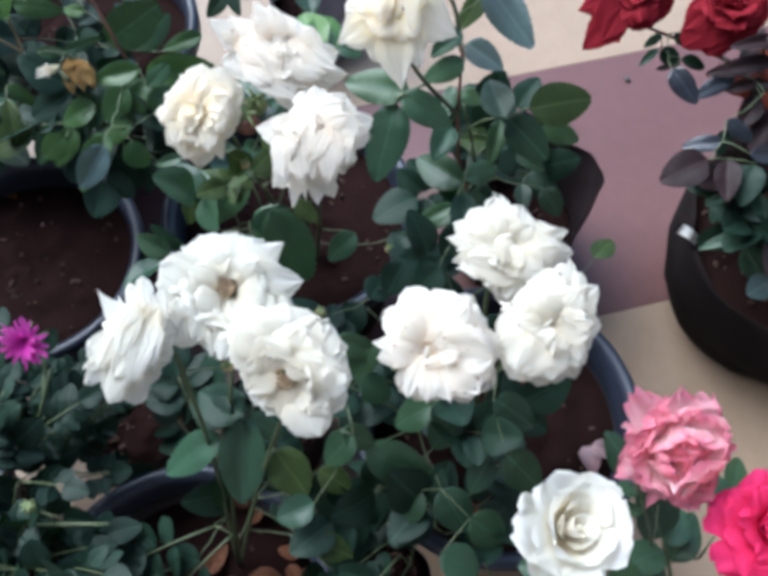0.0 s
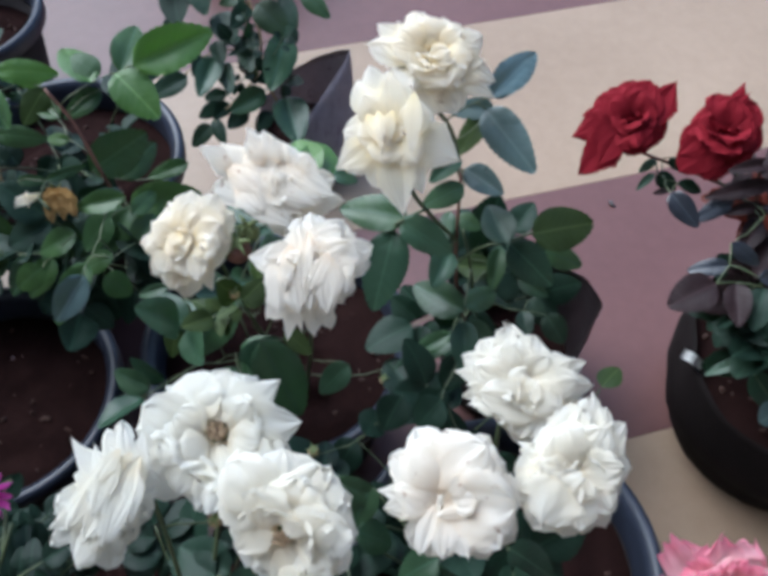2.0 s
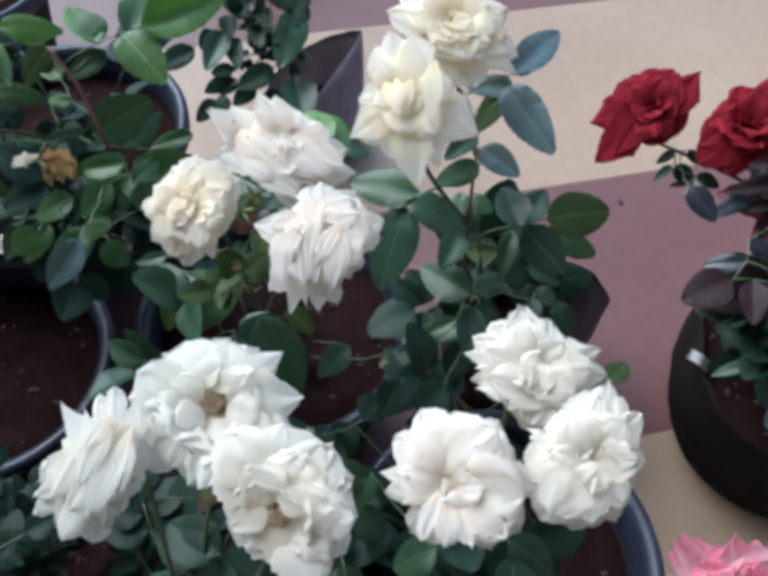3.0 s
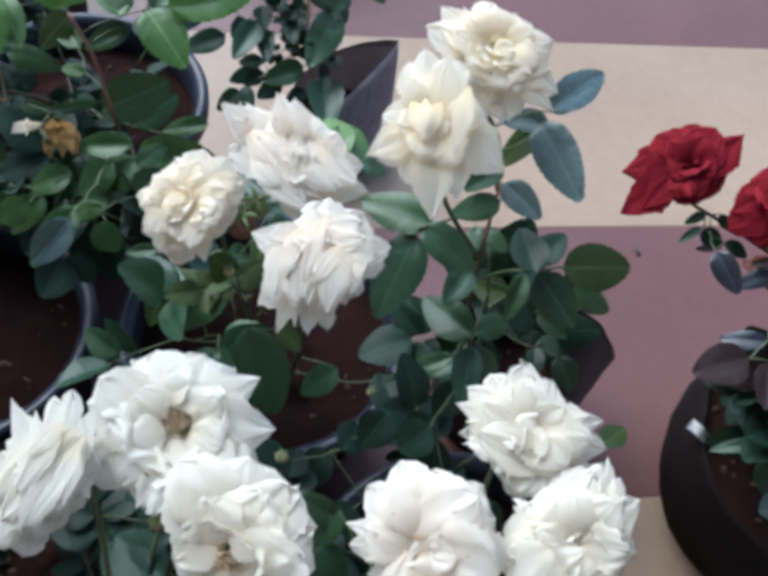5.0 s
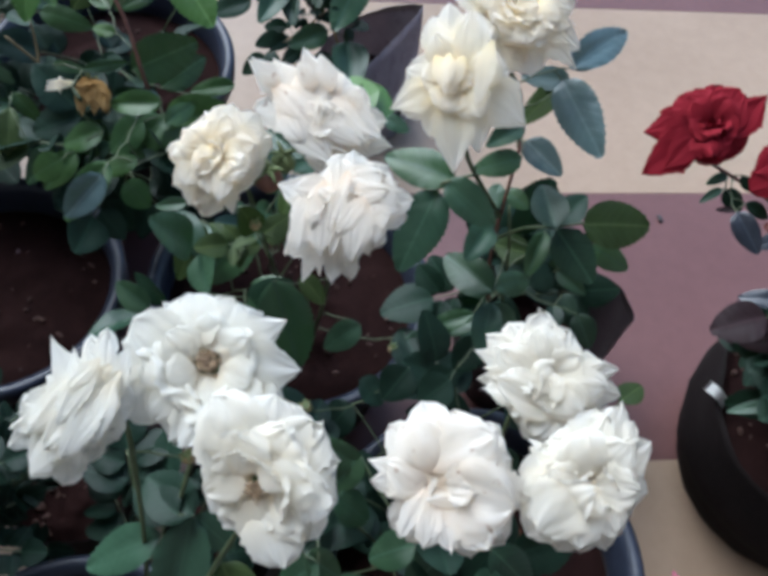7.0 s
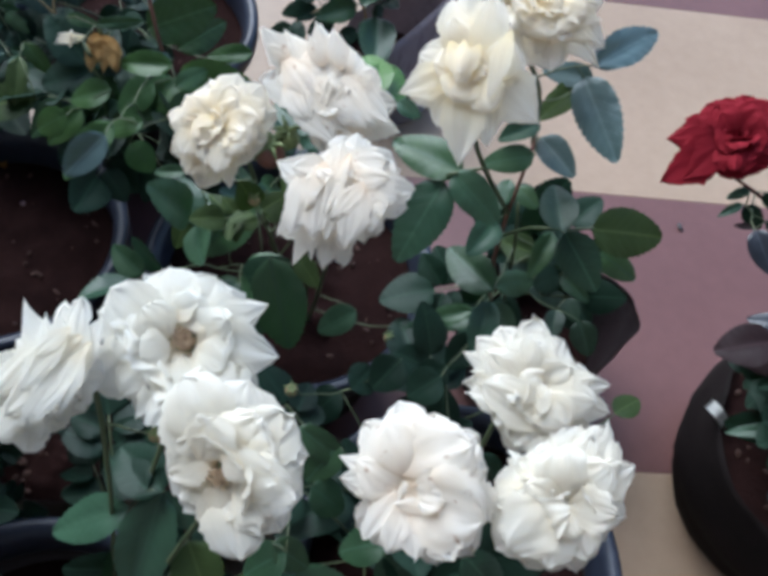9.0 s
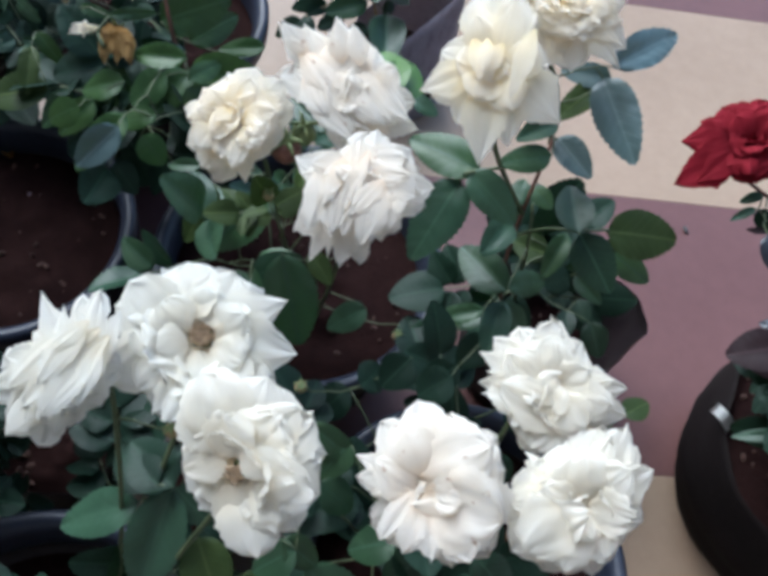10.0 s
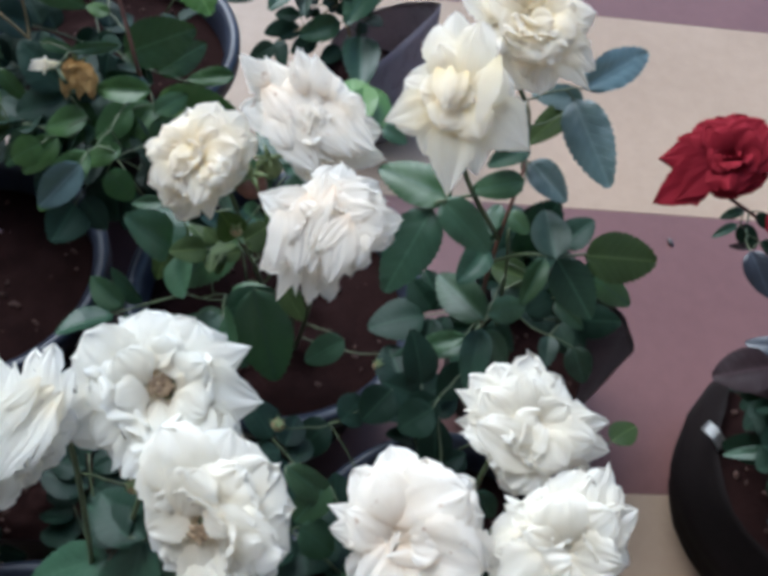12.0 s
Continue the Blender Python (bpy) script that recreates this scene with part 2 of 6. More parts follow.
def tube(bm, pts, r0, r1, sides=7):
    """A tapering round stem along pts, closed at both ends."""
    pts = [Vector(p) for p in pts]
    rings = []
    side = Vector((1, 0, 0))
    for i, p in enumerate(pts):
        d = (pts[min(i + 1, len(pts) - 1)] - pts[max(i - 1, 0)]).normalized()
        side = (side - d * side.dot(d))
        side = side.normalized() if side.length > 1e-4 else d.orthogonal().normalized()
        other = d.cross(side)
        r = r0 + (r1 - r0) * i / (len(pts) - 1)
        rings.append([bm.verts.new(p + (side * math.cos(a) + other * math.sin(a)) * r) for a in np.linspace(0, 2 * math.pi, sides, endpoint=False)])
    for a, b in zip(rings, rings[1:]):
        for i in range(sides):
            bm.faces.new((a[i], a[(i + 1) % sides], b[(i + 1) % sides], b[i]))
    bm.faces.new(rings[0][::-1])
    bm.faces.new(rings[-1])
    return bm


def bent(a, b, sag=(0, 0, 0), n=7, wobble=0.0, seed=0):
    """Points of a gently curved line from a to b."""
    rng = random.Random(seed)
    a, b, s = Vector(a), Vector(b), Vector(sag)
    out = []
    for i in range(n):
        t = i / (n - 1)
        w = Vector([rng.uniform(-wobble, wobble) for _ in range(3)]) * (4 * t * (1 - t))
        out.append(a.lerp(b, t) + s * (4 * t * (1 - t)) + w)
    return out


GROWN = {}                                 # where each plant has stems that a new stalk can grow from


def branch(plant, pts, r0=0.0035, r1=0.002, mat=None, name="stem"):
    """A woody stem through pts, from which leaves can grow."""
    pts = [Vector(p) for p in pts]
    fine = []
    for a, b in zip(pts, pts[1:]):
        fine += [a.lerp(b, q / 4) for q in range(4)]
    fine.append(pts[-1])
    for _ in range(2):
        fine = [fine[0]] + [(fine[i - 1] + fine[i] * 2 + fine[i + 1]) / 4 for i in range(1, len(fine) - 1)] + [fine[-1]]
    GROWN.setdefault(plant, []).extend(fine)
    return part(name, tube(bmesh.new(), fine, r0, r1, 7), mat or STEM, plant)


def stalk_to(plant, point, mat=None):
    """A thin stalk from the nearest stem below to point."""
    point = Vector(point)
    near = GROWN.get(plant)
    if not near:
        return
    s = min(near, key=lambda q: (q - point).length + 1.5 * max(0.0, q.z - point.z))
    gap = (point - s).length
    if gap < 0.006:
        return
    side = Vector((0, 0, -0.12 * gap)) if gap > 0.05 else Vector((0, 0, 0.08 * gap))
    pts = bent(s, point, side, 7, 0.02 * gap, int(1e4 * abs(point.x + point.y)))
    part("leaf_stalk", tube(bmesh.new(), pts, 0.0008 + 0.0022 * min(gap, 0.12), 0.0007, 5), mat or STEM, plant)
    near.extend(pts[3:])


def lathe(bm, profile, sides=56, wave=0.0, seed=0):
    """Turns a profile of (radius, height) about z; wave makes a soft, uneven wall."""
    rings = []
    for k, (r, z) in enumerate(profile):
        ring = []
        for i in range(sides):
            a = 2 * math.pi * i / sides
            q = r * (1 + wave * noise.noise((math.cos(a) * 1.7 + seed, math.sin(a) * 1.7, z * 9)))
            ring.append(bm.verts.new((q * math.cos(a), q * math.sin(a), z + wave * 0.06 * noise.noise((math.cos(a) * 2, math.sin(a) * 2, seed + 5.0)) * (z > 0.05))))
        rings.append(ring)
    for a, b in zip(rings, rings[1:]):
        for i in range(sides):
            bm.faces.new((a[i], a[(i + 1) % sides], b[(i + 1) % sides], b[i]))
    return rings


# ---- leaves ----
def leaf_mesh(name, seed, mat, teeth=13, fold=0.16, droop=0.16, broad=0.36):
    """One leaflet, a unit long along y, serrated, folded along the midrib and drooping to the tip."""
    rng = random.Random(seed)
    nv, nu = 2 * teeth, 3
    bm = bmesh.new()
    uvl = bm.loops.layers.uv.new("UVMap")
    uv = {}
    rows = []
    twist = rng.uniform(-0.25, 0.25)
    for j in range(nv + 1):
        v = j / nv
        w = broad * math.sin(math.pi * v ** 0.80) ** 0.62 * (1 - 0.10 * v) if 0 < v < 1 else 0.0
        w = max(w, 0.006)
        row = []
        for i in range(-nu, nu + 1):
            u = i / nu
            e = abs(u)
            tooth = (0.045 if j % 2 else -0.022) * (e > 0.99) * (0.08 < v < 0.97)
            x = u * w * (1 + tooth * 1.1)
            y = v + (0.016 if j % 2 and e > 0.99 else 0)
            z = fold * e * w * 1.4 - droop * v * v - 0.12 * (e ** 3) * w
            z += 0.010 * math.sin((v - 0.55 * e * w) * 40) * e + 0.020 * math.sin(v * 7 + seed) * e + 0.012 * noise.noise((u * 2, v * 5, seed))
            z += twist * x * v
            p = bm.verts.new((x, y, z))
            uv[p] = (0.5 + 0.5 * u * w / broad, v)
            row.append(p)
        rows.append(row)
    for a, b in zip(rows, rows[1:]):
        for i in range(2 * nu):
            bm.faces.new((a[i], a[i + 1], b[i + 1], b[i]))
    for f in bm.faces:
        for lp in f.loops:
            lp[uvl].uv = uv[lp.vert]
    me = bpy.data.meshes.new(name)
    bm.to_mesh(me)
    bm.free()
    me.materials.append(mat)
    me.polygons.foreach_set("use_smooth", [True] * len(me.polygons))
    return me


def leaf_set(mat, count=5, **kw):
    return [leaf_mesh("leaf", 11 + 7 * i, mat, droop=0.06 + 0.07 * i, fold=0.28 - 0.05 * i, **kw) for i in range(count)]


LEAVES = leaf_set(LEAF)
LEAVES_GREEN = leaf_set(LEAF_GREEN)
LEAVES_FRESH = leaf_set(LEAF_FRESH, broad=0.39)
LEAVES_PURPLE = leaf_set(LEAF_PURPLE, broad=0.34)
LEAVES_OLIVE = leaf_set(LEAF_OLIVE)
LEAVES_ROUND = leaf_set(LEAF_SHADE, broad=0.42)
LEAVES_DEEP_SHADED = leaf_set(LEAF_DEEP_SHADED, broad=0.42)
LEAVES_BLUE_SHEEN = leaf_set(LEAF_BLUE_SHEEN)
LEAVES_TIP = leaf_set(LEAF_TIP, broad=0.33)
LEAVES_SHEEN = leaf_set(LEAF_SHEEN, broad=0.38)
LEAVES_RED = leaf_set(LEAF_RED, broad=0.33)


GATHER = []


def leaf_mass(plant, pieces):
    """The many small leaves inside a plant, joined into one mesh."""
    verts, faces, uvs = [], [], []
    for me, m in pieces:
        o = len(verts)
        layer = me.uv_layers[0].data
        verts.extend(m @ v.co for v in me.vertices)
        for f in me.polygons:
            faces.append([o + i for i in f.vertices])
            uvs.extend(layer[i].uv[:] for i in f.loop_indices)
    me = bpy.data.meshes.new("leaf_mass")
    me.from_pydata(verts, [], faces)
    layer = me.uv_layers.new(name="UVMap").data
    for i, q in enumerate(uvs):
        layer[i].uv = q
    me.materials.append(pieces[0][0].materials[0])
    me.polygons.foreach_set("use_smooth", [True] * len(me.polygons))
    return tagged(shared("leaf_mass", me, Matrix(), plant), kind="stuff")


def leaf(plant, base, tip, width=0.72, meshes=None, face=(0.0, -0.45, 1.0), roll=0.0, stalk=True, name="leaf"):
    """A leaf from its base to its tip; width is its breadth over its length."""
    meshes = meshes or LEAVES
    base, tip = Vector(base), Vector(tip)
    y = tip - base
    size = y.length
    y.normalize()
    z = Vector(face)
    z = (z - y * z.dot(y)).normalized()
    x = y.cross(z)
    m = Matrix((x, y, z)).transposed().to_4x4() @ Matrix.Rotation(roll, 4, "Y")
    m.translation = base
    k = int(abs(base.x * 7919 + base.y * 104729 + tip.z * 1299709)) % len(meshes)
    m = m @ Matrix.Diagonal((size * width / 0.72, size, size, 1))
    if GATHER:
        GATHER[-1].append((meshes[k], m))
        return None
    ob = shared(name, meshes[k], m, plant)
    if stalk:
        stalk_to(plant, base)
    return ob


def compound_leaf(plant, start, end, size, meshes=None, pairs=2, face=(0, -0.4, 1), seed=0, width=0.72):
    """A rose leaf: a stalk with pairs of leaflets and one at its end."""
    rng = random.Random(seed)
    start, end = Vector(start), Vector(end)
    d = (end - start)
    n = Vector(face).normalized()
    across = d.cross(n).normalized()
    stalk_to(plant, start)
    pts = bent(start, end, n * d.length * 0.08, 6)
    part("leaf_stalk", tube(bmesh.new(), pts, 0.0013, 0.0008, 5), STEM, plant)
    for k in range(pairs):
        p = start.lerp(end, 0.45 + 0.5 * (k + 0.3) / max(pairs, 1)) + n * d.length * 0.06
        for s in (-1, 1):
            q = (d.normalized() * 0.55 + across * s + n * rng.uniform(-0.25, 0.2)).normalized()
            f = n + Vector([rng.uniform(-0.35, 0.35) for _ in range(3)])
            leaf(plant, p + q * 0.004, p + q * size * rng.uniform(0.75, 1.0), width, meshes, f, stalk=False)
    q = (d.normalized() + n * rng.uniform(-0.3, 0.15)).normalized()
    leaf(plant, end, end + q * size * 1.1, width, meshes, n + Vector([rng.uniform(-0.3, 0.3) for _ in range(3)]), stalk=False)


def foliage(plant, centre, spread, count, size, root, meshes=None, seed=0, pairs=2, width=0.72, up=0.5, joined=False):
    """Compound leaves through the plant's body, each grown from the stem that leads up from root."""
    rng = random.Random(seed)
    c, s, root = Vector(centre), Vector(spread), Vector(root)
    if joined:
        GATHER.append([])
    for k in range(count):
        o = Vector((rng.uniform(-1, 1) * s.x, rng.uniform(-1, 1) * s.y, rng.uniform(-1, 1) * s.z))
        e = c + o
        b = root.lerp(c, 0.5 + 0.5 * rng.random()).lerp(e, 0.35)
        d = e - b
        if d.length > 0.07:
            b = e - d * (0.07 / d.length)
        f = Vector((rng.uniform(-0.6, 0.6), rng.uniform(-0.7, 0.3), 1)) + o.normalized() * up
        compound_leaf(plant, b, e, size * rng.uniform(0.75, 1.2), meshes, pairs, f, seed * 101 + k, width)
    if joined:
        leaf_mass(plant, GATHER.pop())


# ---- roses ----
def petal_bmesh(L, width, a0, a1, cup, curl, point, r0, seed, frill=0.03, notch=0.0):
    """A petal that leaves the axis at r0, opens from angle a0 to a1 (degrees from the axis), cupped, its sides rolled back so that its end is pointed."""
    nv, nu = 11, 7
    bm = bmesh.new()
    uvl = bm.loops.layers.uv.new("UVMap")
    uv, rows = {}, []
    r, z = r0, 0.0
    for j in range(nv + 1):
        s = j / nv
        a = radians(a0 + (a1 - a0) * s ** 1.25)
        if j:
            r += math.sin(a) * L / nv
            z += math.cos(a) * L / nv
        w = width * (0.30 + 0.70 * math.sin(min(1, s / 0.68) * math.pi / 2)) if s < 0.68 else width * max(0.0, 1 - ((s - 0.68) / 0.36) ** 2.2) ** 0.5
        row = []
        for i in range(-nu, nu + 1):
            u = i / nu
            e = abs(u)
            x = u * w
            n = cup * x * x / width - curl * L * (e ** 2.2) * s ** 2.5 - 0.25 * curl * L * s ** 5
            ext = point * L * max(0, 1 - 1.2 * e) * s ** 4 - notch * L * s ** 6 * (1 - e)
            wob = frill * L * noise.noise((u * 2.3 + seed * 3.1, s * 2.6, seed * 1.7)) * (0.25 + s)
            n += wob
            ext += frill * L * (0.8 * noise.noise((u * 4 + seed, 7.7, seed * 2.3)) + 0.75 * noise.noise((u * 9 + seed, 2.7, seed))) * s ** 4
            n += frill * 0.35 * L * noise.noise((u * 7 + seed, s * 6, seed * 0.7)) * s ** 2
            rr = r - math.cos(a) * n + math.sin(a) * ext
            zz = z + math.sin(a) * n + math.cos(a) * ext
            p = bm.verts.new((x, rr, zz))
            uv[p] = (0.5 + u / 2, s)
            row.append(p)
        rows.append(row)
    for a, b in zip(rows, rows[1:]):
        for i in range(2 * nu):
            bm.faces.new((a[i], a[i + 1], b[i + 1], b[i]))
    for f in bm.faces:
        for lp in f.loops:
            lp[uvl].uv = uv[lp.vert]
    return bm


def wrap_bmesh(r_in, r_out, h, span, lip, seed):
    """A petal wrapped round the heart of a bloom, wound outwards from r_in to r_out, its lip rolled back."""
    nv, nu = 9, 14
    bm = bmesh.new()
    uvl = bm.loops.layers.uv.new("UVMap")
    uv, rows = {}, []
    for j in range(nv + 1):
        s = j / nv
        row = []
        for i in range(nu + 1):
            u = i / nu
            a = (u - 0.5) * radians(span)
            e = abs(2 * u - 1)
            rad = (r_in + (r_out - r_in) * u) * (0.35 + 0.95 * math.sin(math.pi * 0.62 * s)) / 1.25 + lip * s ** 6
            z = h * s * (1 - 0.22 * e ** 3) - lip * 0.5 * s ** 8 + 0.04 * h * noise.noise((u * 3, s, seed)) * s
            rad += 0.05 * r_out * noise.noise((u * 3.1, s * 2, seed + 9))
            p = bm.verts.new((math.sin(a) * rad, math.cos(a) * rad, z))
            uv[p] = (u, 0.08 + 0.45 * s)
            row.append(p)
        rows.append(row)
    for a, b in zip(rows, rows[1:]):
        for i in range(nu):
            bm.faces.new((a[i], a[i + 1], b[i + 1], b[i]))
    for f in bm.faces:
        for lp in f.loops:
            lp[uvl].uv = uv[lp.vert]
    return bm


# hearts of wound petals: inner radius, outer radius, height, span in degrees, lip
CORES = {
    "star": [(0.004, 0.05, 0.66, 350, 0.0), (0.05, 0.10, 0.64, 300, 0.02), (0.09, 0.17, 0.62, 250, 0.04), (0.14, 0.24, 0.60, 210, 0.06), (0.20, 0.31, 0.57, 190, 0.09), (0.27, 0.37, 0.53, 180, 0.12)],
    "full": [(0.02, 0.09, 0.52, 320, 0.02), (0.09, 0.18, 0.52, 240, 0.04), (0.16, 0.27, 0.50, 200, 0.07), (0.24, 0.36, 0.48, 180, 0.10)],
    "goblet": [(0.02, 0.10, 0.66, 340, 0.02), (0.10, 0.20, 0.68, 270, 0.04), (0.18, 0.31, 0.68, 230, 0.06), (0.28, 0.43, 0.67, 210, 0.09), (0.40, 0.56, 0.64, 190, 0.13), (0.46, 0.62, 0.62, 180, 0.15)],
    "layered": [(0.02, 0.10, 0.60, 320, 0.02), (0.10, 0.19, 0.60, 240, 0.04), (0.16, 0.29, 0.58, 200, 0.08), (0.25, 0.38, 0.54, 180, 0.10)],
}

CORES["cup"] = CORES["star"]

# petals that lie across the heart: azimuth, start radius, length, half width, angle at base, angle at tip, lift
OVERS = {
    "dome": [(200, 0.30, 0.70, 0.46, 40, -46, 0.02), (245, 0.40, 0.62, 0.42, 44, -36, 0.0), (300, 0.36, 0.70, 0.44, 46, -56, 0.03), (150, 0.38, 0.66, 0.40, 40, -58, 0.04),
             (20, 0.34, 1.06, 0.50, 50, -84, 0.03), (62, 0.40, 0.96, 0.48, 52, -70, 0.0), (95, 0.42, 0.76, 0.46, 52, -48, -0.02), (-22, 0.42, 0.78, 0.46, 54, -50, -0.03), (40, 0.50, 0.60, 0.50, 60, -10, -0.04), (120, 0.50, 0.60, 0.46, 62, 10, -0.05), (225, 0.50, 0.56, 0.50, 64, 0, -0.05), (275, 0.50, 0.58, 0.46, 64, 8, -0.05)],
    "shaggy": [(190, 0.24, 0.74, 0.38, 40, -50, 0.03), (240, 0.30, 0.70, 0.36, 44, -40, 0.0), (140, 0.30, 0.74, 0.34, 40, -52, 0.03),
               (10, 0.26, 1.10, 0.36, 44, -84, 0.04), (45, 0.32, 1.00, 0.34, 50, -70, 0.0), (80, 0.32, 0.86, 0.34, 50, -46, -0.02), (-30, 0.32, 0.88, 0.34, 50, -52, -0.02), (25, 0.42, 0.72, 0.38, 58, 0, -0.04), (210, 0.40, 0.72, 0.36, 60, 4, -0.04), (290, 0.36, 0.76, 0.34, 54, -24, 0.0)],
}

# rings of petals, a petal's start radius at the end where it is not the usual: count, length, half width, angle at base, angle at tip, cup, curl, point
KINDS = {
    "full": [(5, 0.66, 0.36, 24, 20, 0.8, 0.10, 0.06), (6, 0.78, 0.40, 30, 52, 0.5, 0.15, 0.10), (6, 0.94, 0.46, 44, 82, 0.25, 0.18, 0.12), (5, 1.0, 0.50, 60, 104, 0.1, 0.22, 0.18)],
    "ragged": [(5, 0.62, 0.30, 24, -50, 0.5, 0.03, 0.05), (4, 0.86, 0.34, 48, -88, 0.3, 0.05, 0.08, 0.26), (5, 0.84, 0.34, 54, -30, 0.4, 0.08, 0.06, 0.16), (8, 0.78, 0.33, 42, 34, 0.4, 0.12, 0.08), (9, 0.92, 0.35, 54, 76, 0.25, 0.14, 0.10), (8, 1.02, 0.36, 68, 112, 0.1, 0.16, 0.14)],
    "shaggy": [(4, 0.66, 0.36, 24, -50, 0.4, 0.03, 0.05), (5, 0.86, 0.36, 56, 14, 0.3, 0.08, 0.10, 0.16), (7, 0.90, 0.35, 34, 66, 0.25, 0.14, 0.12), (7, 1.02, 0.38, 50, 104, 0.1, 0.18, 0.16), (4, 1.06, 0.34, 62, 122, 0.0, 0.22, 0.20)],
    "dome": [(4, 0.62, 0.40, 24, -50, 0.4, 0.02, 0.02), (7, 0.78, 0.40, 66, 48, 0.25, 0.05, 0.05, 0.22), (8, 0.92, 0.42, 70, 68, 0.2, 0.08, 0.08), (9, 1.0, 0.40, 78, 104, 0.1, 0.12, 0.12)],
    "open": [(4, 0.46, 0.36, 70, 58, 0.3, 0.02, 0.00), (5, 0.70, 0.46, 68, 64, 0.25, 0.04, 0.02), (6, 0.88, 0.50, 68, 84, 0.15, 0.08, 0.05), (5, 1.02, 0.56, 74, 98, 0.05, 0.12, 0.14)],
    "star": [(4, 0.70, 0.42, 24, 30, 0.7, 0.12, 0.08), (5, 0.92, 0.50, 38, 72, 0.35, 0.20, 0.16), (4, 0.97, 0.56, 54, 88, 0.1, 0.20, 0.16)],
    "cup": [(4, 0.72, 0.46, 28, 26, 0.7, 0.10, 0.05), (5, 0.88, 0.54, 40, 58, 0.4, 0.16, 0.10), (5, 0.98, 0.56, 52, 92, 0.15, 0.22, 0.16)],
    "daisy": [(16, 0.95, 0.11, 62, 88, 0.2, 0.06, 0.1), (13, 0.8, 0.10, 40, 66, 0.2, 0.06, 0.1)],
    "goblet": [(4, 0.92, 0.56, 44, 26, 0.6, 0.10, 0.02, 0.20), (5, 1.04, 0.62, 52, 66, 0.35, 0.14, 0.03, 0.12)],
    "layered": [(6, 0.66, 0.36, 28, 16, 0.7, 0.08, 0.05), (7, 0.80, 0.38, 36, 52, 0.4, 0.10, 0.07), (8, 0.92, 0.42, 50, 80, 0.25, 0.13, 0.08), (7, 1.0, 0.44, 66, 104, 0.1, 0.16, 0.10)],
}


def rose(plant, centre, facing, R, kind, mat, seed, spin=0.0, stem_from=None, jitter=1.0, label="", stem_mat=None, sepals=True, extra=(), warp=0.16, frill=1.0, over=0.0, squash=(1.0, 1.0)):
    """An open rose: hip and stamens in the middle, rings of petals round it, sepals below and a stem."""
    rng = random.Random(seed)
    m = frame_of(centre, facing, spin=spin)
    m.translation = Vector(centre) - m.to_3x3() @ Vector((0, 0, 0.28 * R))
    bm = bmesh.new()
    rings = lathe(bm, [(0.004 * R / 0.05, -0.30 * R), (0.11 * R, -0.20 * R), (0.13 * R, -0.13 * R), (0.10 * R, -0.07 * R), (0.02 * R, -0.05 * R)], 12)
    bm.faces.new(rings[0][::-1])
    bm.faces.new(rings[-1])
    flower = part("flower", bm, STAMEN if kind == "open" else SEPAL, plant, label)
    flower.matrix_basis = m
    if isinstance(over, tuple):
        d = m.to_3x3().transposed() @ Vector(over)
        over = math.degrees(math.atan2(-d.x, d.y)) - 28

    def own(name, b, mt):
        for v in b.verts:
            q = v.co / R
            far = min(1.0, q.length)
            d = noise.noise_vector((q.x * 1.3 + seed * 3.7, q.y * 1.3, q.z * 1.3)) * warp * far + noise.noise_vector((q.x * 3.4, q.y * 3.4 + seed, q.z * 3.4)) * warp * 0.45 * far
            v.co = Vector((v.co.x * squash[0], v.co.y * squash[1], v.co.z)) + d * R
        ob = mesh_object(name, b, mt)
        ob.parent = flower
        return ob

    if kind == "open":
        b = bmesh.new()
        for k in range(46):
            a, q = k * 2.399963, math.sqrt(k / 46) * 0.15 * R
            top = Vector((math.cos(a) * q * 1.25, math.sin(a) * q * 1.25, (0.24 + rng.uniform(-0.05, 0.05)) * R))
            tube(b, [Vector((math.cos(a) * q * 0.5, math.sin(a) * q * 0.5, 0.0)), top * 0.7 + Vector((0, 0, 0.02 * R)), top], 0.010 * R, 0.008 * R, 4)
            bmesh.ops.create_icosphere(b, subdivisions=1, radius=0.026 * R, matrix=Matrix.Translation(top))
        tagged(own("stamen_tuft", b, STAMEN), "brown dried stamens", kind="stuff")
    for k, (r_in, r_out, h, span, lip) in enumerate(CORES.get(kind, [])):
        b = wrap_bmesh(r_in * R, r_out * R, h * R * rng.uniform(0.96, 1.05), span, lip * R, rng.random() * 50)
        bmesh.ops.rotate(b, verts=b.verts, matrix=Matrix.Rotation(k * 2.4 + seed, 3, "Z"))
        own("petal", b, mat)
    for k, (count, L, w, a0, a1, cup, curl, point, *start) in enumerate(KINDS[kind]):
        phase = rng.random() * 6.28
        for i in range(count):
            sd = rng.random() * 50
            j = jitter * (0.4 + 0.25 * k)
            b = petal_bmesh(L * R * rng.uniform(0.90, 1.08), w * R * rng.uniform(0.86, 1.14), a0 + rng.uniform(-9, 9) * j, a1 + rng.uniform(-14, 14) * j,
                            cup * rng.uniform(0.6, 1.3), curl * rng.uniform(0.3, 1.5), point * rng.uniform(0.0, 2.0), (start[0] if start else 0.02 + 0.018 * k + (0.14 if kind == "open" else 0)) * R, sd, (0.07 + 0.05 * jitter) * frill)
            az = phase + (i + rng.uniform(-0.3, 0.3) * jitter) * 2 * math.pi / count
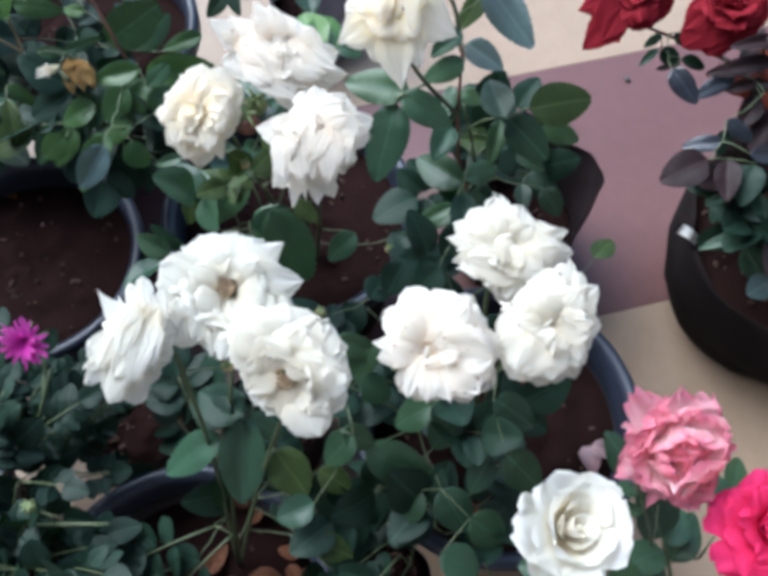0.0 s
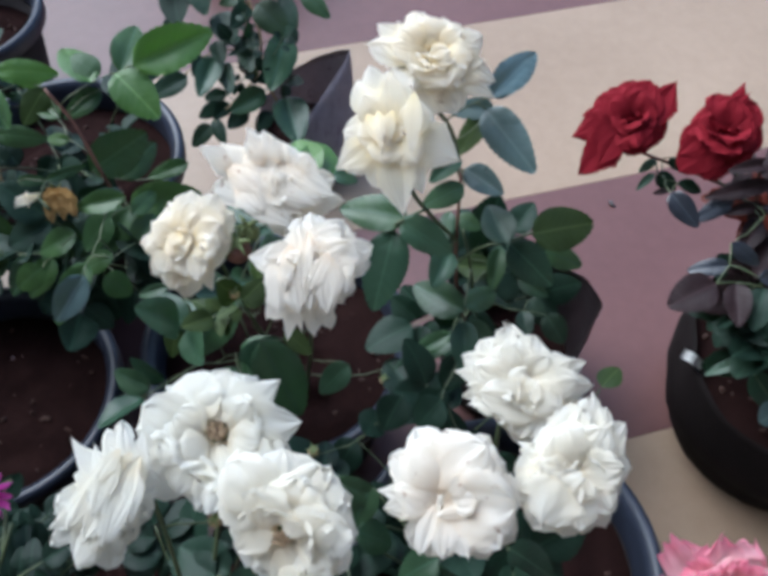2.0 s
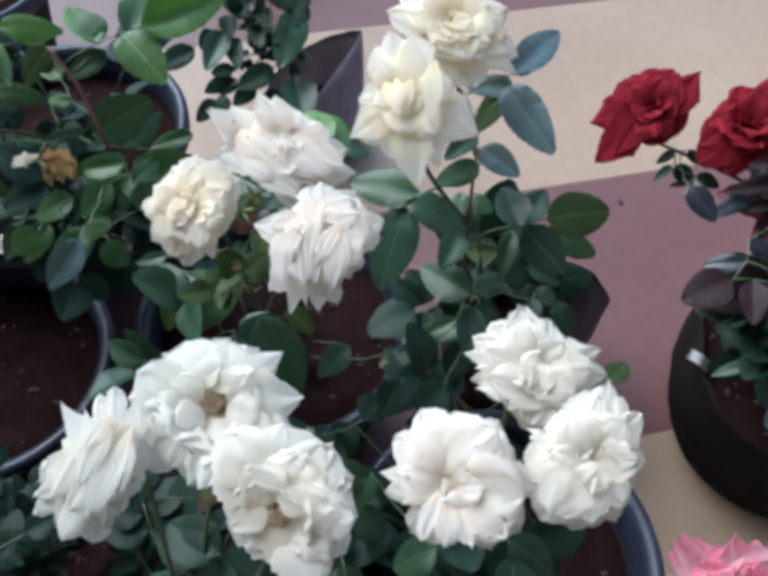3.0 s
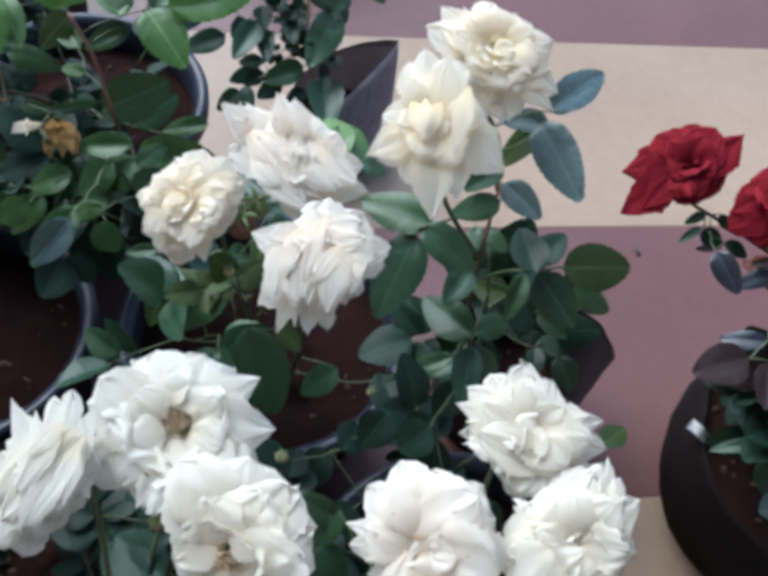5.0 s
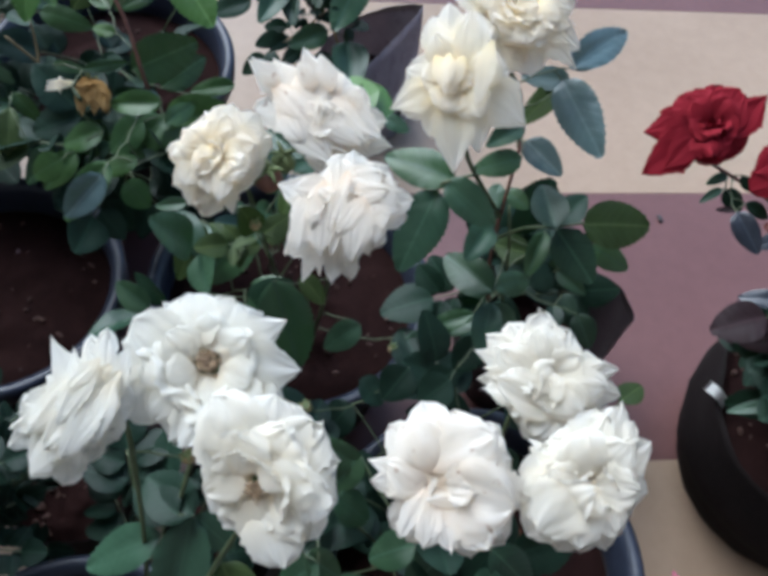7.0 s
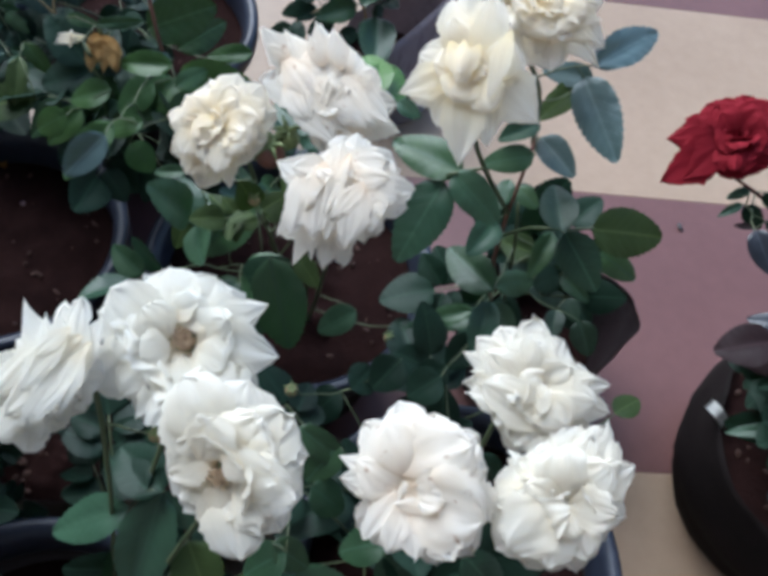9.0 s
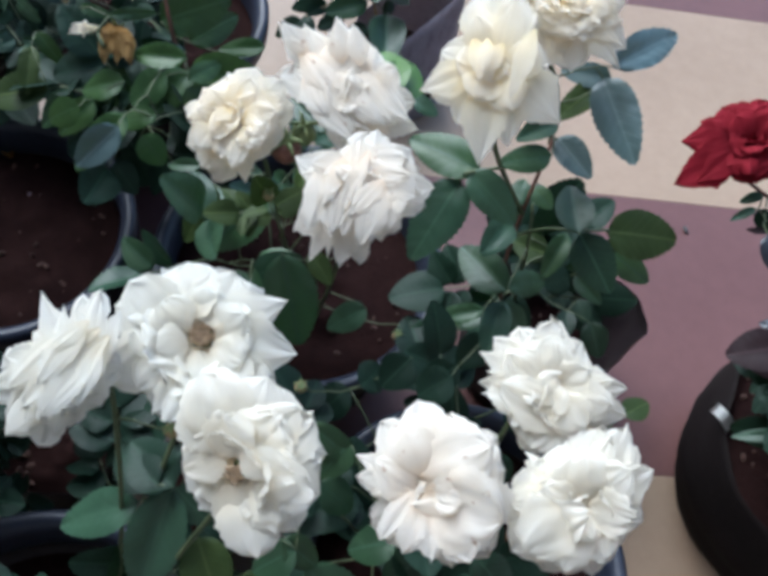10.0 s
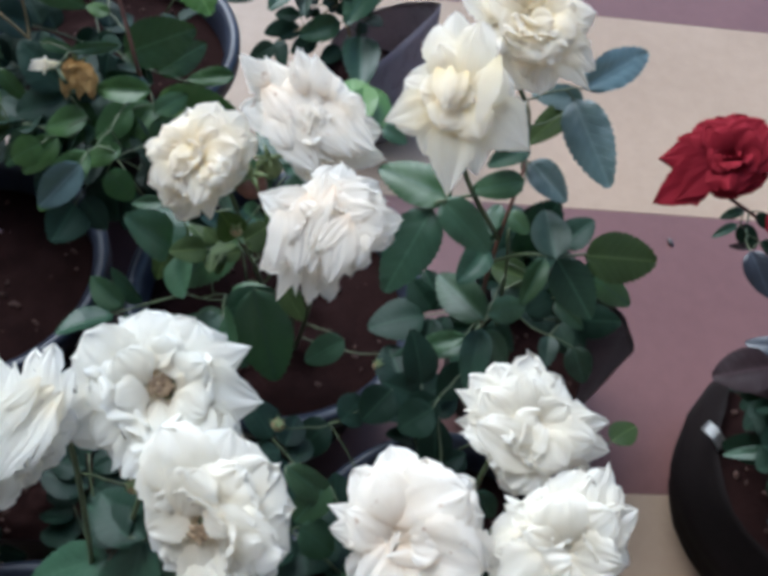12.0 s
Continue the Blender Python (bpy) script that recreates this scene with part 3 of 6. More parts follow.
            bmesh.ops.rotate(b, verts=b.verts, matrix=Matrix.Rotation(az, 3, "Z"))
            bmesh.ops.translate(b, verts=b.verts, vec=(0, 0, -0.012 * R * k))
            own("petal", b, mat)
    for az, r0, L, w, a0, a1, lift in OVERS.get(kind, []):
        b = petal_bmesh(L * R * rng.uniform(0.9, 1.1), w * R * rng.uniform(0.9, 1.1), a0 + rng.uniform(-8, 8), a1 + rng.uniform(-12, 12), 0.2 * rng.random(), 0.05, 0.08 * rng.random(), r0 * R, rng.random() * 50, 0.10)
        bmesh.ops.rotate(b, verts=b.verts, matrix=Matrix.Rotation(radians(az + over + rng.uniform(-12, 12)), 3, "Z"))
        bmesh.ops.translate(b, verts=b.verts, vec=(0, 0, lift * R))
        own("petal", b, mat)
    for az, L, w, a0, a1, point in extra:
        if isinstance(az, tuple):
            d = m.to_3x3().transposed() @ Vector(az)
            az = math.degrees(math.atan2(-d.x, d.y))
        b = petal_bmesh(L * R, w * R, a0, a1, 0.2, 0.13, 0.6 * point, 0.08 * R, rng.random() * 50, 0.09)
        bmesh.ops.rotate(b, verts=b.verts, matrix=Matrix.Rotation(radians(az), 3, "Z"))
        bmesh.ops.translate(b, verts=b.verts, vec=(0, 0, -0.03 * R))
        own("petal", b, mat)
    if sepals:
        for i in range(5):
            a = i * 2 * math.pi / 5 + 0.4
            b = bmesh.new()
            uvl = b.loops.layers.uv.new("UVMap")
            rows = []
            for q in range(7):
                s = q / 6
                wd = 0.09 * R * math.sin(math.pi * (0.25 + 0.75 * s))
                p = Vector((math.cos(a), math.sin(a), 0)) * (0.10 + 0.55 * s) * R + Vector((0, 0, -0.10 - 0.35 * s * s)) * R
                side = Vector((-math.sin(a), math.cos(a), 0)) * max(wd, 0.002)
                rows.append([b.verts.new(p - side), b.verts.new(p + Vector((0, 0, -0.03 * R))), b.verts.new(p + side)])
            for r1, r2 in zip(rows, rows[1:]):
                for c in range(2):
                    b.faces.new((r1[c], r1[c + 1], r2[c + 1], r2[c]))
            own("sepal", b, SEPAL)
    if stem_from is not None:
        low = m @ Vector((0, 0, -0.28 * R))
        mid = m @ Vector((0, 0, -1.1 * R))
        branch(plant, [Vector(stem_from), Vector(stem_from).lerp(mid, 0.55) + Vector((rng.uniform(-1, 1), rng.uniform(-1, 1), 0)) * 0.012, mid, low], 0.0023, 0.0015, stem_mat)
    return flower


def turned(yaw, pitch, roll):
    """Axes of a bloom's petals, from the camera's angles: across, up and towards the camera."""
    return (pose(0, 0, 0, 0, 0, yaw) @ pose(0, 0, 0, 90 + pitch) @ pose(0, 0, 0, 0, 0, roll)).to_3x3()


# the camera's own turn at 2.5 s and at 6.5 s
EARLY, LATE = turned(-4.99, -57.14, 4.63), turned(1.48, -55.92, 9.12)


def sheet_petal(base, tip, half, point, frill, bow, crease, roll_back, seed, foot=0.45):
    """A broad petal from base to tip (metres, z outwards): half its width, pointed or round at its end, bowed along and creased down the middle, its rim rolled back and frayed."""
    nv, nu = 14, 10
    base, tip = Vector(base), Vector(tip)
    y = tip - base
    L = y.length
    y.normalize()
    z = Vector((0, 0, 1))
    z = (z - y * z.dot(y)).normalized()
    x = y.cross(z)
    bm = bmesh.new()
    uvl = bm.loops.layers.uv.new("UVMap")
    uv, rows = {}, []
    lean, off = 0.10 * noise.noise((seed, 3.3, 1.1)), 0.5 * noise.noise((seed, 8.3, 2.1))
    for j in range(nv + 1):
        s = j / nv
        q = max(0.0, (s - 0.5) / 0.5)
        round_end, sharp_end = max(0.0, 1 - q ** 3) ** 0.5, (1 - q) ** 0.95
        w = half * (foot + (1 - foot) * math.sin(min(1, s / 0.5) * math.pi / 2)) * (round_end + (sharp_end - round_end) * min(1, 0.12 + point))
        row = []
        for i in range(-nu, nu + 1):
            u = i / nu
            e = abs(u)
            tooth = 0.9 * noise.noise((u * 2.6 + seed, 7.7, seed * 2.3)) + 0.9 * abs(noise.noise((u * 6.5 + seed, 2.7, seed))) * (1 if i % 2 else -0.4)
            along = s * L + frill * L * tooth * s ** 3
            side = u * w * (1 + 2.2 * frill * noise.noise((s * 7 + seed, u * 2, 4.4)) * e + (0.05 if j % 2 else -0.03) * (e > 0.95)) + lean * L * s * s
            up = bow * L * 4 * s * (1 - s) + crease * half * abs(u - off * s) - roll_back * half * (e ** 2.4 * s ** 1.5 + 0.4 * s ** 6)
            up += 0.09 * half * noise.noise((u * 2.4 + seed, s * 0.9, seed * 0.7)) * (0.3 + s) + (0.05 + 0.6 * frill) * half * noise.noise((u * 6 + seed, s * 4, seed)) * s
            p = bm.verts.new(base + y * along + x * side + z * up)
            uv[p] = (0.5 + u / 2, 0.2 + 0.8 * s)
            row.append(p)
        rows.append(row)
    for a, b in zip(rows, rows[1:]):
        for i in range(2 * nu):
            bm.faces.new((a[i], a[i + 1], b[i + 1], b[i]))
    for f in bm.faces:
        for lp in f.loops:
            lp[uvl].uv = uv[lp.vert]
    return bm


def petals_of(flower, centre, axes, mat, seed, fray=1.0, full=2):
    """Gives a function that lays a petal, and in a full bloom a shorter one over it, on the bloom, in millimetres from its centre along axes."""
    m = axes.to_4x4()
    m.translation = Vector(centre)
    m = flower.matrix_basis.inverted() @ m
    rng = random.Random(seed)

    def put(base, tip, half, point, frill, outer):
        bm = sheet_petal(base / 1000, tip / 1000, half / 1000, point, frill, rng.uniform(0.02, 0.07) if outer else rng.uniform(0.03, 0.10),
                         rng.uniform(-0.10, 0.14), rng.uniform(0.02, 0.14) if outer else rng.uniform(0.05, 0.22), rng.random() * 90, 0.45 if outer else 0.15)
        bmesh.ops.transform(bm, matrix=m, verts=bm.verts)
        ob = mesh_object("petal", bm, mat)
        ob.parent = flower

    def lay(base, tip, half, point=0.0, frill=0.06):
        base, tip = Vector(base), Vector(tip)
        tip = base + (tip - base) * (1.02 + 0.07 * point)
        outer = tip.z < base.z
        put(base, tip, half, point, frill * fray, outer)
        if full == 2 or full and outer:
            d = (tip - base) * (rng.uniform(0.70, 0.84) if outer else rng.uniform(0.55, 0.75))
            d.rotate(Euler((0, 0, rng.choice((-1, 1)) * rng.uniform(0.15, 0.4))))
            put(base + Vector((0, 0, 1.5)), base + d + Vector((0, 0, 3.5)), half * rng.uniform(0.6, 0.8), min(1, point + 0.25), (frill + 0.02) * fray, outer)

    return lay


# ---- pots ----
def soil_disc(radius, z, seed, heap=0.015):
    bm = bmesh.new()
    rows, n, k = [], 40, 16
    centre = bm.verts.new((0, 0, z + heap))
    for j in range(1, k + 1):
        r = radius * j / k
        row = []
        for i in range(n):
            a = 2 * math.pi * i / n
            x, y = r * math.cos(a), r * math.sin(a)
            h = heap * (1 - (j / k) ** 2) + (0.010 * noise.noise((x * 28 + seed, y * 28, 0)) + 0.006 * noise.noise((x * 90, y * 90, seed))) * (1 - (j / k) ** 5)
            row.append(bm.verts.new((x, y, z + h)))
        rows.append(row)
    for i in range(n):
        bm.faces.new((centre, rows[0][i], rows[0][(i + 1) % n]))
    for a, b in zip(rows, rows[1:]):
        for i in range(n):
            bm.faces.new((a[i], b[i], b[(i + 1) % n], a[(i + 1) % n]))
    return bm


def clods(radius, z, seed, count=60):
    """Crumbs of soil and bark lying on the soil."""
    rng = random.Random(seed)
    bm = bmesh.new()
    for _ in range(count):
        r, a, s = radius * math.sqrt(rng.random()) * 0.93, rng.random() * 6.283, rng.uniform(0.0015, 0.0045)
        m = Matrix.Translation((r * math.cos(a), r * math.sin(a), z + 0.012 * (1 - (r / radius) ** 2) + s * 0.3)) @ Euler([rng.uniform(0, 3) for _ in range(3)]).to_matrix().to_4x4() @ Matrix.Diagonal((1.6, 1, 0.7, 1))
        bmesh.ops.create_icosphere(bm, subdivisions=1, radius=s, matrix=m)
    return bm


def pot(x, y, R, H, label, fill=0.72, mat=None, seed=0, rim=0.014, lean=(0, 0), name="plant_pot"):
    """A tapered plastic nursery pot with a rolled rim, filled with soil."""
    mat = mat or PLASTIC
    t = thing(name, label, "plant pot", "potted plants on the yard floor")
    t.matrix_basis = pose(x, y, 0.003, lean[0], lean[1], seed * 37)
    B = R * 0.74
    wall = lambda z: B + (R - 0.012 - B) * z / H
    bm = bmesh.new()
    lathe(bm, [(0.001, 0), (B - 0.006, 0), (B, 0.006), (wall(H - 0.034), H - 0.034), (wall(H - 0.034) - 0.0015, H - 0.030),
               (wall(H * fill - 0.03) - 0.0015, H * fill - 0.03), (0.001, H * fill - 0.032)], 64)
    body = mesh_object("body", bm, PLASTIC_BLACK)
    body.parent = t
    bm = bmesh.new()
    ins = wall(H) - 0.008
    lathe(bm, [(ins - 0.002, H - 0.05), (ins, H - 0.012), (R - rim, H - 0.003), (R - rim * 0.55, H), (R - 0.003, H - 0.002), (R, H - 0.007), (R - 0.001, H - 0.03), (R - 0.006, H - 0.034), (R - 0.012, H - 0.033), (ins - 0.002, H - 0.05)], 72)
    ob = mesh_object("rim", bm, mat)
    ob.parent = t
    ob = mesh_object("soil", soil_disc(wall(H * fill) - 0.004, H * fill - 0.012, seed), SOIL)
    ob.parent = t
    ob = tagged(mesh_object("soil_crumb", clods(wall(H * fill) - 0.015, H * fill - 0.012, seed), CRUMB, False), kind="stuff")
    ob.parent = t
    return t


def bag(x, y, R, H, label, seed, mat, fold=None, fill=0.7, lining=None, belly=0.0, flat=None):
    """A limp plastic grow bag with a crumpled, partly folded mouth."""
    t = thing("grow_bag", label, "grow bag", "potted plants on the yard floor")
    t.matrix_basis = pose(x, y, 0.003, 0, 0, 0)
    sides, levels = 48, 14
    bm = bmesh.new()
    rings = []
    for k in range(levels + 1):
        h = k / levels
        ring = []
        for i in range(sides):
            a = 2 * math.pi * i / sides
            c, s = math.cos(a), math.sin(a)
            q = R * (0.86 + 0.10 * math.sin(h * 2.4)) * (1 + (0.06 if belly else 0.22) * h * noise.noise((c * 1.6, s * 1.6, seed)) + 0.03 * noise.noise((c * 4, s * 4, h * 5 + seed)))
            q *= 1 + belly * math.sin(math.pi * min(1, h * 1.05)) + 1.6 * belly * h * h
            z = H * h
            if fold and h > 0.4:
                turn = abs((a - radians(fold[0]) + math.pi) % (2 * math.pi) - math.pi)
                up = max(0.0, 1 - turn / fold[2])
                z += fold[1] * up * (h - 0.4) / 0.6
                q *= 1 + fold[3] * up * up * (h - 0.4) / 0.6
            x, y = q * c, q * s
            if flat:
                # the near wall has sunk in towards the mouth
                past = max(0.0, x * flat[0] + y * flat[1] - flat[2]) * h * h
                x, y = x - past * flat[0], y - past * flat[1]
            ring.append(bm.verts.new((x, y, z)))
        rings.append(ring)
    for a, b in zip(rings, rings[1:]):
        for i in range(sides):
            bm.faces.new((a[i], a[(i + 1) % sides], b[(i + 1) % sides], b[i]))
    bm.faces.new(rings[0][::-1])
    bmesh.ops.solidify(bm, geom=bm.faces[:], thickness=0.0012)
    bmesh.ops.recalc_face_normals(bm, faces=bm.faces[:])
    ob = mesh_object("bag_wall", bm, mat)
    ob.parent = t
    if lining:
        ob.data.materials.append(lining)
        for f in ob.data.polygons:
            c = f.center
            if Vector((c.x, c.y, 0)).dot(f.normal) < 0 and c.z > 0.01:
                f.material_index = 1
    ob = mesh_object("soil", soil_disc(R * (0.90 + 1.9 * belly), H * fill, seed), SOIL)
    ob.parent = t
    ob = tagged(mesh_object("soil_crumb", clods(R * (0.86 + 2.2 * belly), H * fill, seed, 260 if belly else 40), CRUMB, False), kind="stuff")
    ob.parent = t
    return t


# ---- the yard: tiled floor in rows of beige and mauve, unseen plain walls added to shade it ----
TURN, PITCH = radians(14.3), 0.4765
ALONG, ACROSS = Vector((math.cos(TURN), math.sin(TURN), 0)), Vector((-math.sin(TURN), math.cos(TURN), 0))
EDGE = Vector((0.3200, 0.9605, 0))          # a point on the edge between a mauve row and the beige row behind it


bm = bmesh.new()
bmesh.ops.create_grid(bm, x_segments=2, y_segments=2, size=5.0)
bmesh.ops.translate(bm, verts=bm.verts, vec=(0, 0.5, -0.004))
floor = tagged(mesh_object("floor", bm, GROUT, False), "tiled yard floor in rows of beige and mauve", "floor", kind="structure")


def wall(name, x0, x1, y0, y1, h, label):
    bm = bmesh.new()
    bmesh.ops.create_cube(bm, size=1, matrix=Matrix.Translation(((x0 + x1) / 2, (y0 + y1) / 2, h / 2 - 0.01)) @ Matrix.Diagonal((x1 - x0, y1 - y0, h, 1)))
    return tagged(mesh_object(name, bm, WALL, False), label, "wall", kind="structure")


# out of view, added to hold back light from behind the camera
wall("shade_wall_south", -5.2, 5.2, -0.90, -0.70, 2.9, "unseen plain painted wall added behind the camera to block light")
# unseen slab overhead, added to darken the ground close to the camera
bm = bmesh.new()
bmesh.ops.create_cube(bm, size=1, matrix=Matrix.Translation((0, -0.34, 2.36)) @ Matrix.Diagonal((10.4, 0.72, 0.10, 1)))
tagged(mesh_object("shade_slab", bm, WALL, False), "unseen plain slab added overhead to shade the near ground", "roof", kind="structure")
# stands outside the view, added so the lower right floor is darker
wall("shade_wall_east", 0.84, 0.99, -0.7, 0.9, 1.5, "unseen plain low wall added to shade the floor on the right")
# also unseen, distance and height set to dim the left of the floor
wall("shade_wall_west", -2.4, -2.2, -0.7, 5.0, 1.75, "unseen plain painted wall added to shade the floor on the left")

# ---- pots and bags ----
pot(-0.485, 0.465, 0.157, 0.20, "dark grey plastic pot of bare brown soil", 0.80, seed=1)
pot(-0.130, 0.510, 0.166, 0.25, "wide dark grey plastic pot of soil under white roses", 0.86, seed=2)
pot(0.126, 0.240, 0.166, 0.25, "dark grey plastic pot of dark soil under white roses", 0.82, seed=3)
pot(-0.210, 0.020, 0.163, 0.25, "dark grey plastic pot with fallen brown leaves on its soil", 0.7, seed=4)
pot(-0.450, 0.810, 0.166, 0.25, "dark grey plastic pot with a young green plant", 0.84, seed=5)
pot(-0.760, 0.690, 0.166, 0.25, "dark plastic pot with a pale worn rim", 0.84, seed=6)
pot(-0.740, 1.190, 0.150, 0.20, "dark grey plastic pot standing on mauve tiles", 0.66, seed=7)
pot(-0.330, 1.740, 0.150, 0.20, "dark plastic pot on mauve tiles behind a grey bag", 0.66, seed=8)
bag(0.585, 0.515, 0.175, 0.190, "bulging black grow bag with crumbly soil under a red rose", 14, PLASTIC_BLACK, (150, 0.010, 2, 0.0), 0.95, None, 0.06)
pot(-0.560, 0.110, 0.140, 0.22, "dark plastic pot hidden under small-leaved foliage", 0.66, seed=10)
pot(0.370, -0.080, 0.140, 0.22, "dark plastic pot under pink roses", 0.66, seed=11)
bag(0.185, 0.600, 0.105, 0.17, "black plastic grow bag with a raised corner", 3, POLY, (-25, 0.072, 1.2, 0.10), 0.3)
bag(-0.130, 1.040, 0.098, 0.10, "dusty grey grow bag, brown inside, its mouth pulled up", 5, POLY_GREY, (15, 0.128, 1.9, -0.05), 0.5, POLY_INSIDE, 0.0, (0.676, -0.737, 0.0367))

# three made-up bags of dark soil, standing in for shade in the floor gaps
bag(-0.004, 0.068, 0.050, 0.20, "small black bag of dark soil added for the dark gap under rose leaves", 9, POLY, (200, 0.02, 2, 0.1), 0.86)
bag(-0.150, 0.263, 0.066, 0.15, "small black bag of dark soil added for the shade between three pots", 12, POLY, (60, 0.02, 2, 0.1), 0.86)
bag(-0.330, 0.270, 0.075, 0.13, "small black bag of dark soil added for the shade between the pots", 8, POLY, (120, 0.02, 2, 0.1), 0.86)

# ---- white rose bush in the wide pot ----
bush = thing("rose_bush", "white rose bush with dark green leaves and ragged full blooms", "rose bush", "rose plants", at=(-0.12, 0.48, 0.17))
root = (-0.10, 0.47, 0.17)
centre = (-0.1689, 0.419, 0.5676)
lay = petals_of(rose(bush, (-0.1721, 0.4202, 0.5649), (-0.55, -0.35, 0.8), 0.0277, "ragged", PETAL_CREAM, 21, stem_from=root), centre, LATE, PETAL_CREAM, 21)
lay((-11, 2, 1), (-37.2, 5.5, -7), 11.8, 0.3, 0.12)
lay((-9, 8, 1), (-26.2, 23.1, -7), 11.8, 0.2)
lay((-5, 12, 1), (-10.2, 33.7, -7), 13.3, 0.1, 0.12)
lay((3, 14, 1), (10.2, 42.7, -7), 14.9, 0.1)
lay((13, 12, 1), (30.6, 34.9, -7), 14.1, 0.2)
lay((16, 6, 1), (39.6, 19.6, -7), 13.3, 0.2)
lay((14, -0, 1), (35.6, -2.4, -7), 15.7, 0.1)
lay((13, -8, 1), (26.6, -18.0, -7), 14.1, 0.2)
lay((7, -14, 1), (12.1, -39.6, -7), 7.8, 0.7)
lay((-1, -14, 1), (-11.0, -41.1, -7), 14.1, 0.1, 0.12)
lay((-9, -12, 1), (-21.2, -33.7, -7), 11.8, 0.1, 0.12)
lay((-11, -6, 1), (-32.9, -18.0, -7), 11.8, 0.2, 0.12)
lay((-3, 2, 0), (-23.5, 18.8, 6), 11.8, 0.2)
lay((3, 6, 0), (8.6, 31.3, 6), 13.3, 0.1)
lay((5, 2, 2), (29.4, 11.0, 8), 15.7, 0.1)
lay((5, -0, 3), (26.2, -8.6, 9), 14.1, 0.2)
lay((11, -0, 5), (4.7, -30.6, 11), 9.4, 0.3)
lay((-3, 8, 3), (-3.1, -24.3, 9), 11.8, 0.1)
lay((-11, 4, 2), (-19.6, -21.2, 8), 11.8, 0.2, 0.12)
lay((-11, 4, 1), (-30.6, 0.8, 7), 11.0, 0.2, 0.12)
lay((-1, 8, 7), (-12.9, -7.8, 13), 8.6, 0.2)
centre = (-0.094, 0.4636, 0.5913)
lay = petals_of(rose(bush, (-0.0941, 0.4659, 0.588), (-0.10, -0.15, 0.95), 0.0270, "shaggy", PETAL_BLUSH, 22, stem_from=root, over=(0.2, -1, 0), warp=0.26), centre, LATE, PETAL_BLUSH, 22)
lay((-20, 12, 1), (-56.8, 39.8, -7), 14.2, 1)
lay((-10, 8, 1), (-16.6, 47.3, -7), 15.0, 1)
lay((4, 8, 1), (-4.7, 43.0, -7), 14.2, 0.9)
lay((6, 4, 1), (13.0, 31.2, -7), 11.8, 0.3)
lay((12, -0, 1), (28.4, 20.1, -7), 13.4, 0.1)
lay((10, -6, 1), (45.0, -3.2, -7), 14.2, 0.4)
lay((10, -18, 1), (48.1, -22.1, -7), 12.6, 0.6)
lay((-16, -2, 1), (-54.8, 3.9, -7), 15.0, 0.2)
lay((0, -12, 1), (0.0, -43.4, -7), 16.6, 0.1)
lay((8, -12, 1), (21.7, -36.3, -7), 16.6, 0.1)
lay((-41, 22, 2), (12.6, -24.5, 8), 14.2, 0.3)
lay((-35, 4, 4), (4.7, -33.1, 10), 14.2, 0.2)
lay((-14, 16, 1), (29.6, -20.5, 7), 13.4, 0.3)
lay((0, 14, 0), (41.4, -15.0, 6), 11.8, 0.3)
lay((18, 6, 2), (27.6, 17.4, 8), 10.3, 0.1)
lay((-20, 31, 0), (0.8, 2.0, 6), 14.2, 0.3)
lay((-20, 6, 5), (23.7, -23.7, 11), 10.3, 0.4)
lay((-9, 16, 6), (-16.6, 44.2, 12), 9.5, 0.9)
lay((4, 16, 6), (-2.4, 41.0, 12), 8.7, 0.8)
lay((-35, 20, 3), (-54.4, 37.9, 9), 8.7, 0.9)
centre = (-0.0625, 0.3781, 0.5888)
lay = petals_of(rose(bush, (-0.0626, 0.3803, 0.5855), (0.15, -0.70, 0.7), 0.0264, "shaggy", PETAL_BLUSH, 23, stem_from=root, over=(0.5, -1, 0), warp=0.24), centre, LATE, PETAL_BLUSH, 23)
lay((-15, 7, 1), (-45.7, 17.9, -7), 13.2, 0.8)
lay((-7, 11, 1), (-14.6, 31.4, -7), 15.4, 0.1)
lay((0, 11, 1), (5.8, 43.5, -7), 16.8, 0, 0.12)
lay((11, 11, 1), (29.2, 33.3, -7), 13.9, 0.2, 0.12)
lay((15, 9, 1), (36.2, 21.2, -7), 11.7, 0.3)
lay((16, 5, 1), (46.8, 9.5, -7), 13.2, 0.4)
lay((16, 2, 1), (43.9, -1.1, -7), 12.4, 0.3)
lay((13, -4, 1), (26.0, -22.7, -7), 10.2, 0.1, 0.12)
lay((9, -7, 1), (17.5, -28.2, -7), 8.8, 0.1, 0.12)
lay((0, -15, 1), (4.0, -46.4, -7), 8.8, 0.2, 0.12)
lay((-7, -15, 1), (-8.8, -49.4, -7), 8.0, 0.2, 0.12)
lay((-18, -18, 1), (-28.9, -48.3, -7), 6.2, 0.8)
lay((-15, -9, 1), (-39.9, -30.3, -7), 11.0, 0.1, 0.12)
lay((-15, -4, 1), (-36.2, -15.4, -7), 11.7, 0.1)
lay((-25, 18, 2), (-30.0, -26.3, 8), 9.9, 0.2)
lay((-14, 22, 4), (-14.6, -27.1, 10), 9.9, 0.1, 0.12)
lay((2, 29, 3), (-6.6, -27.8, 9), 9.9, 0.2)
lay((15, 11, 6), (4.4, -34.4, 12), 10.2, 0.1, 0.12)
lay((22, 11, 3), (20.5, -22.7, 9), 9.1, 0.1, 0.12)
lay((5, 13, 2), (37.3, 3.7, 8), 13.2, 0.2)
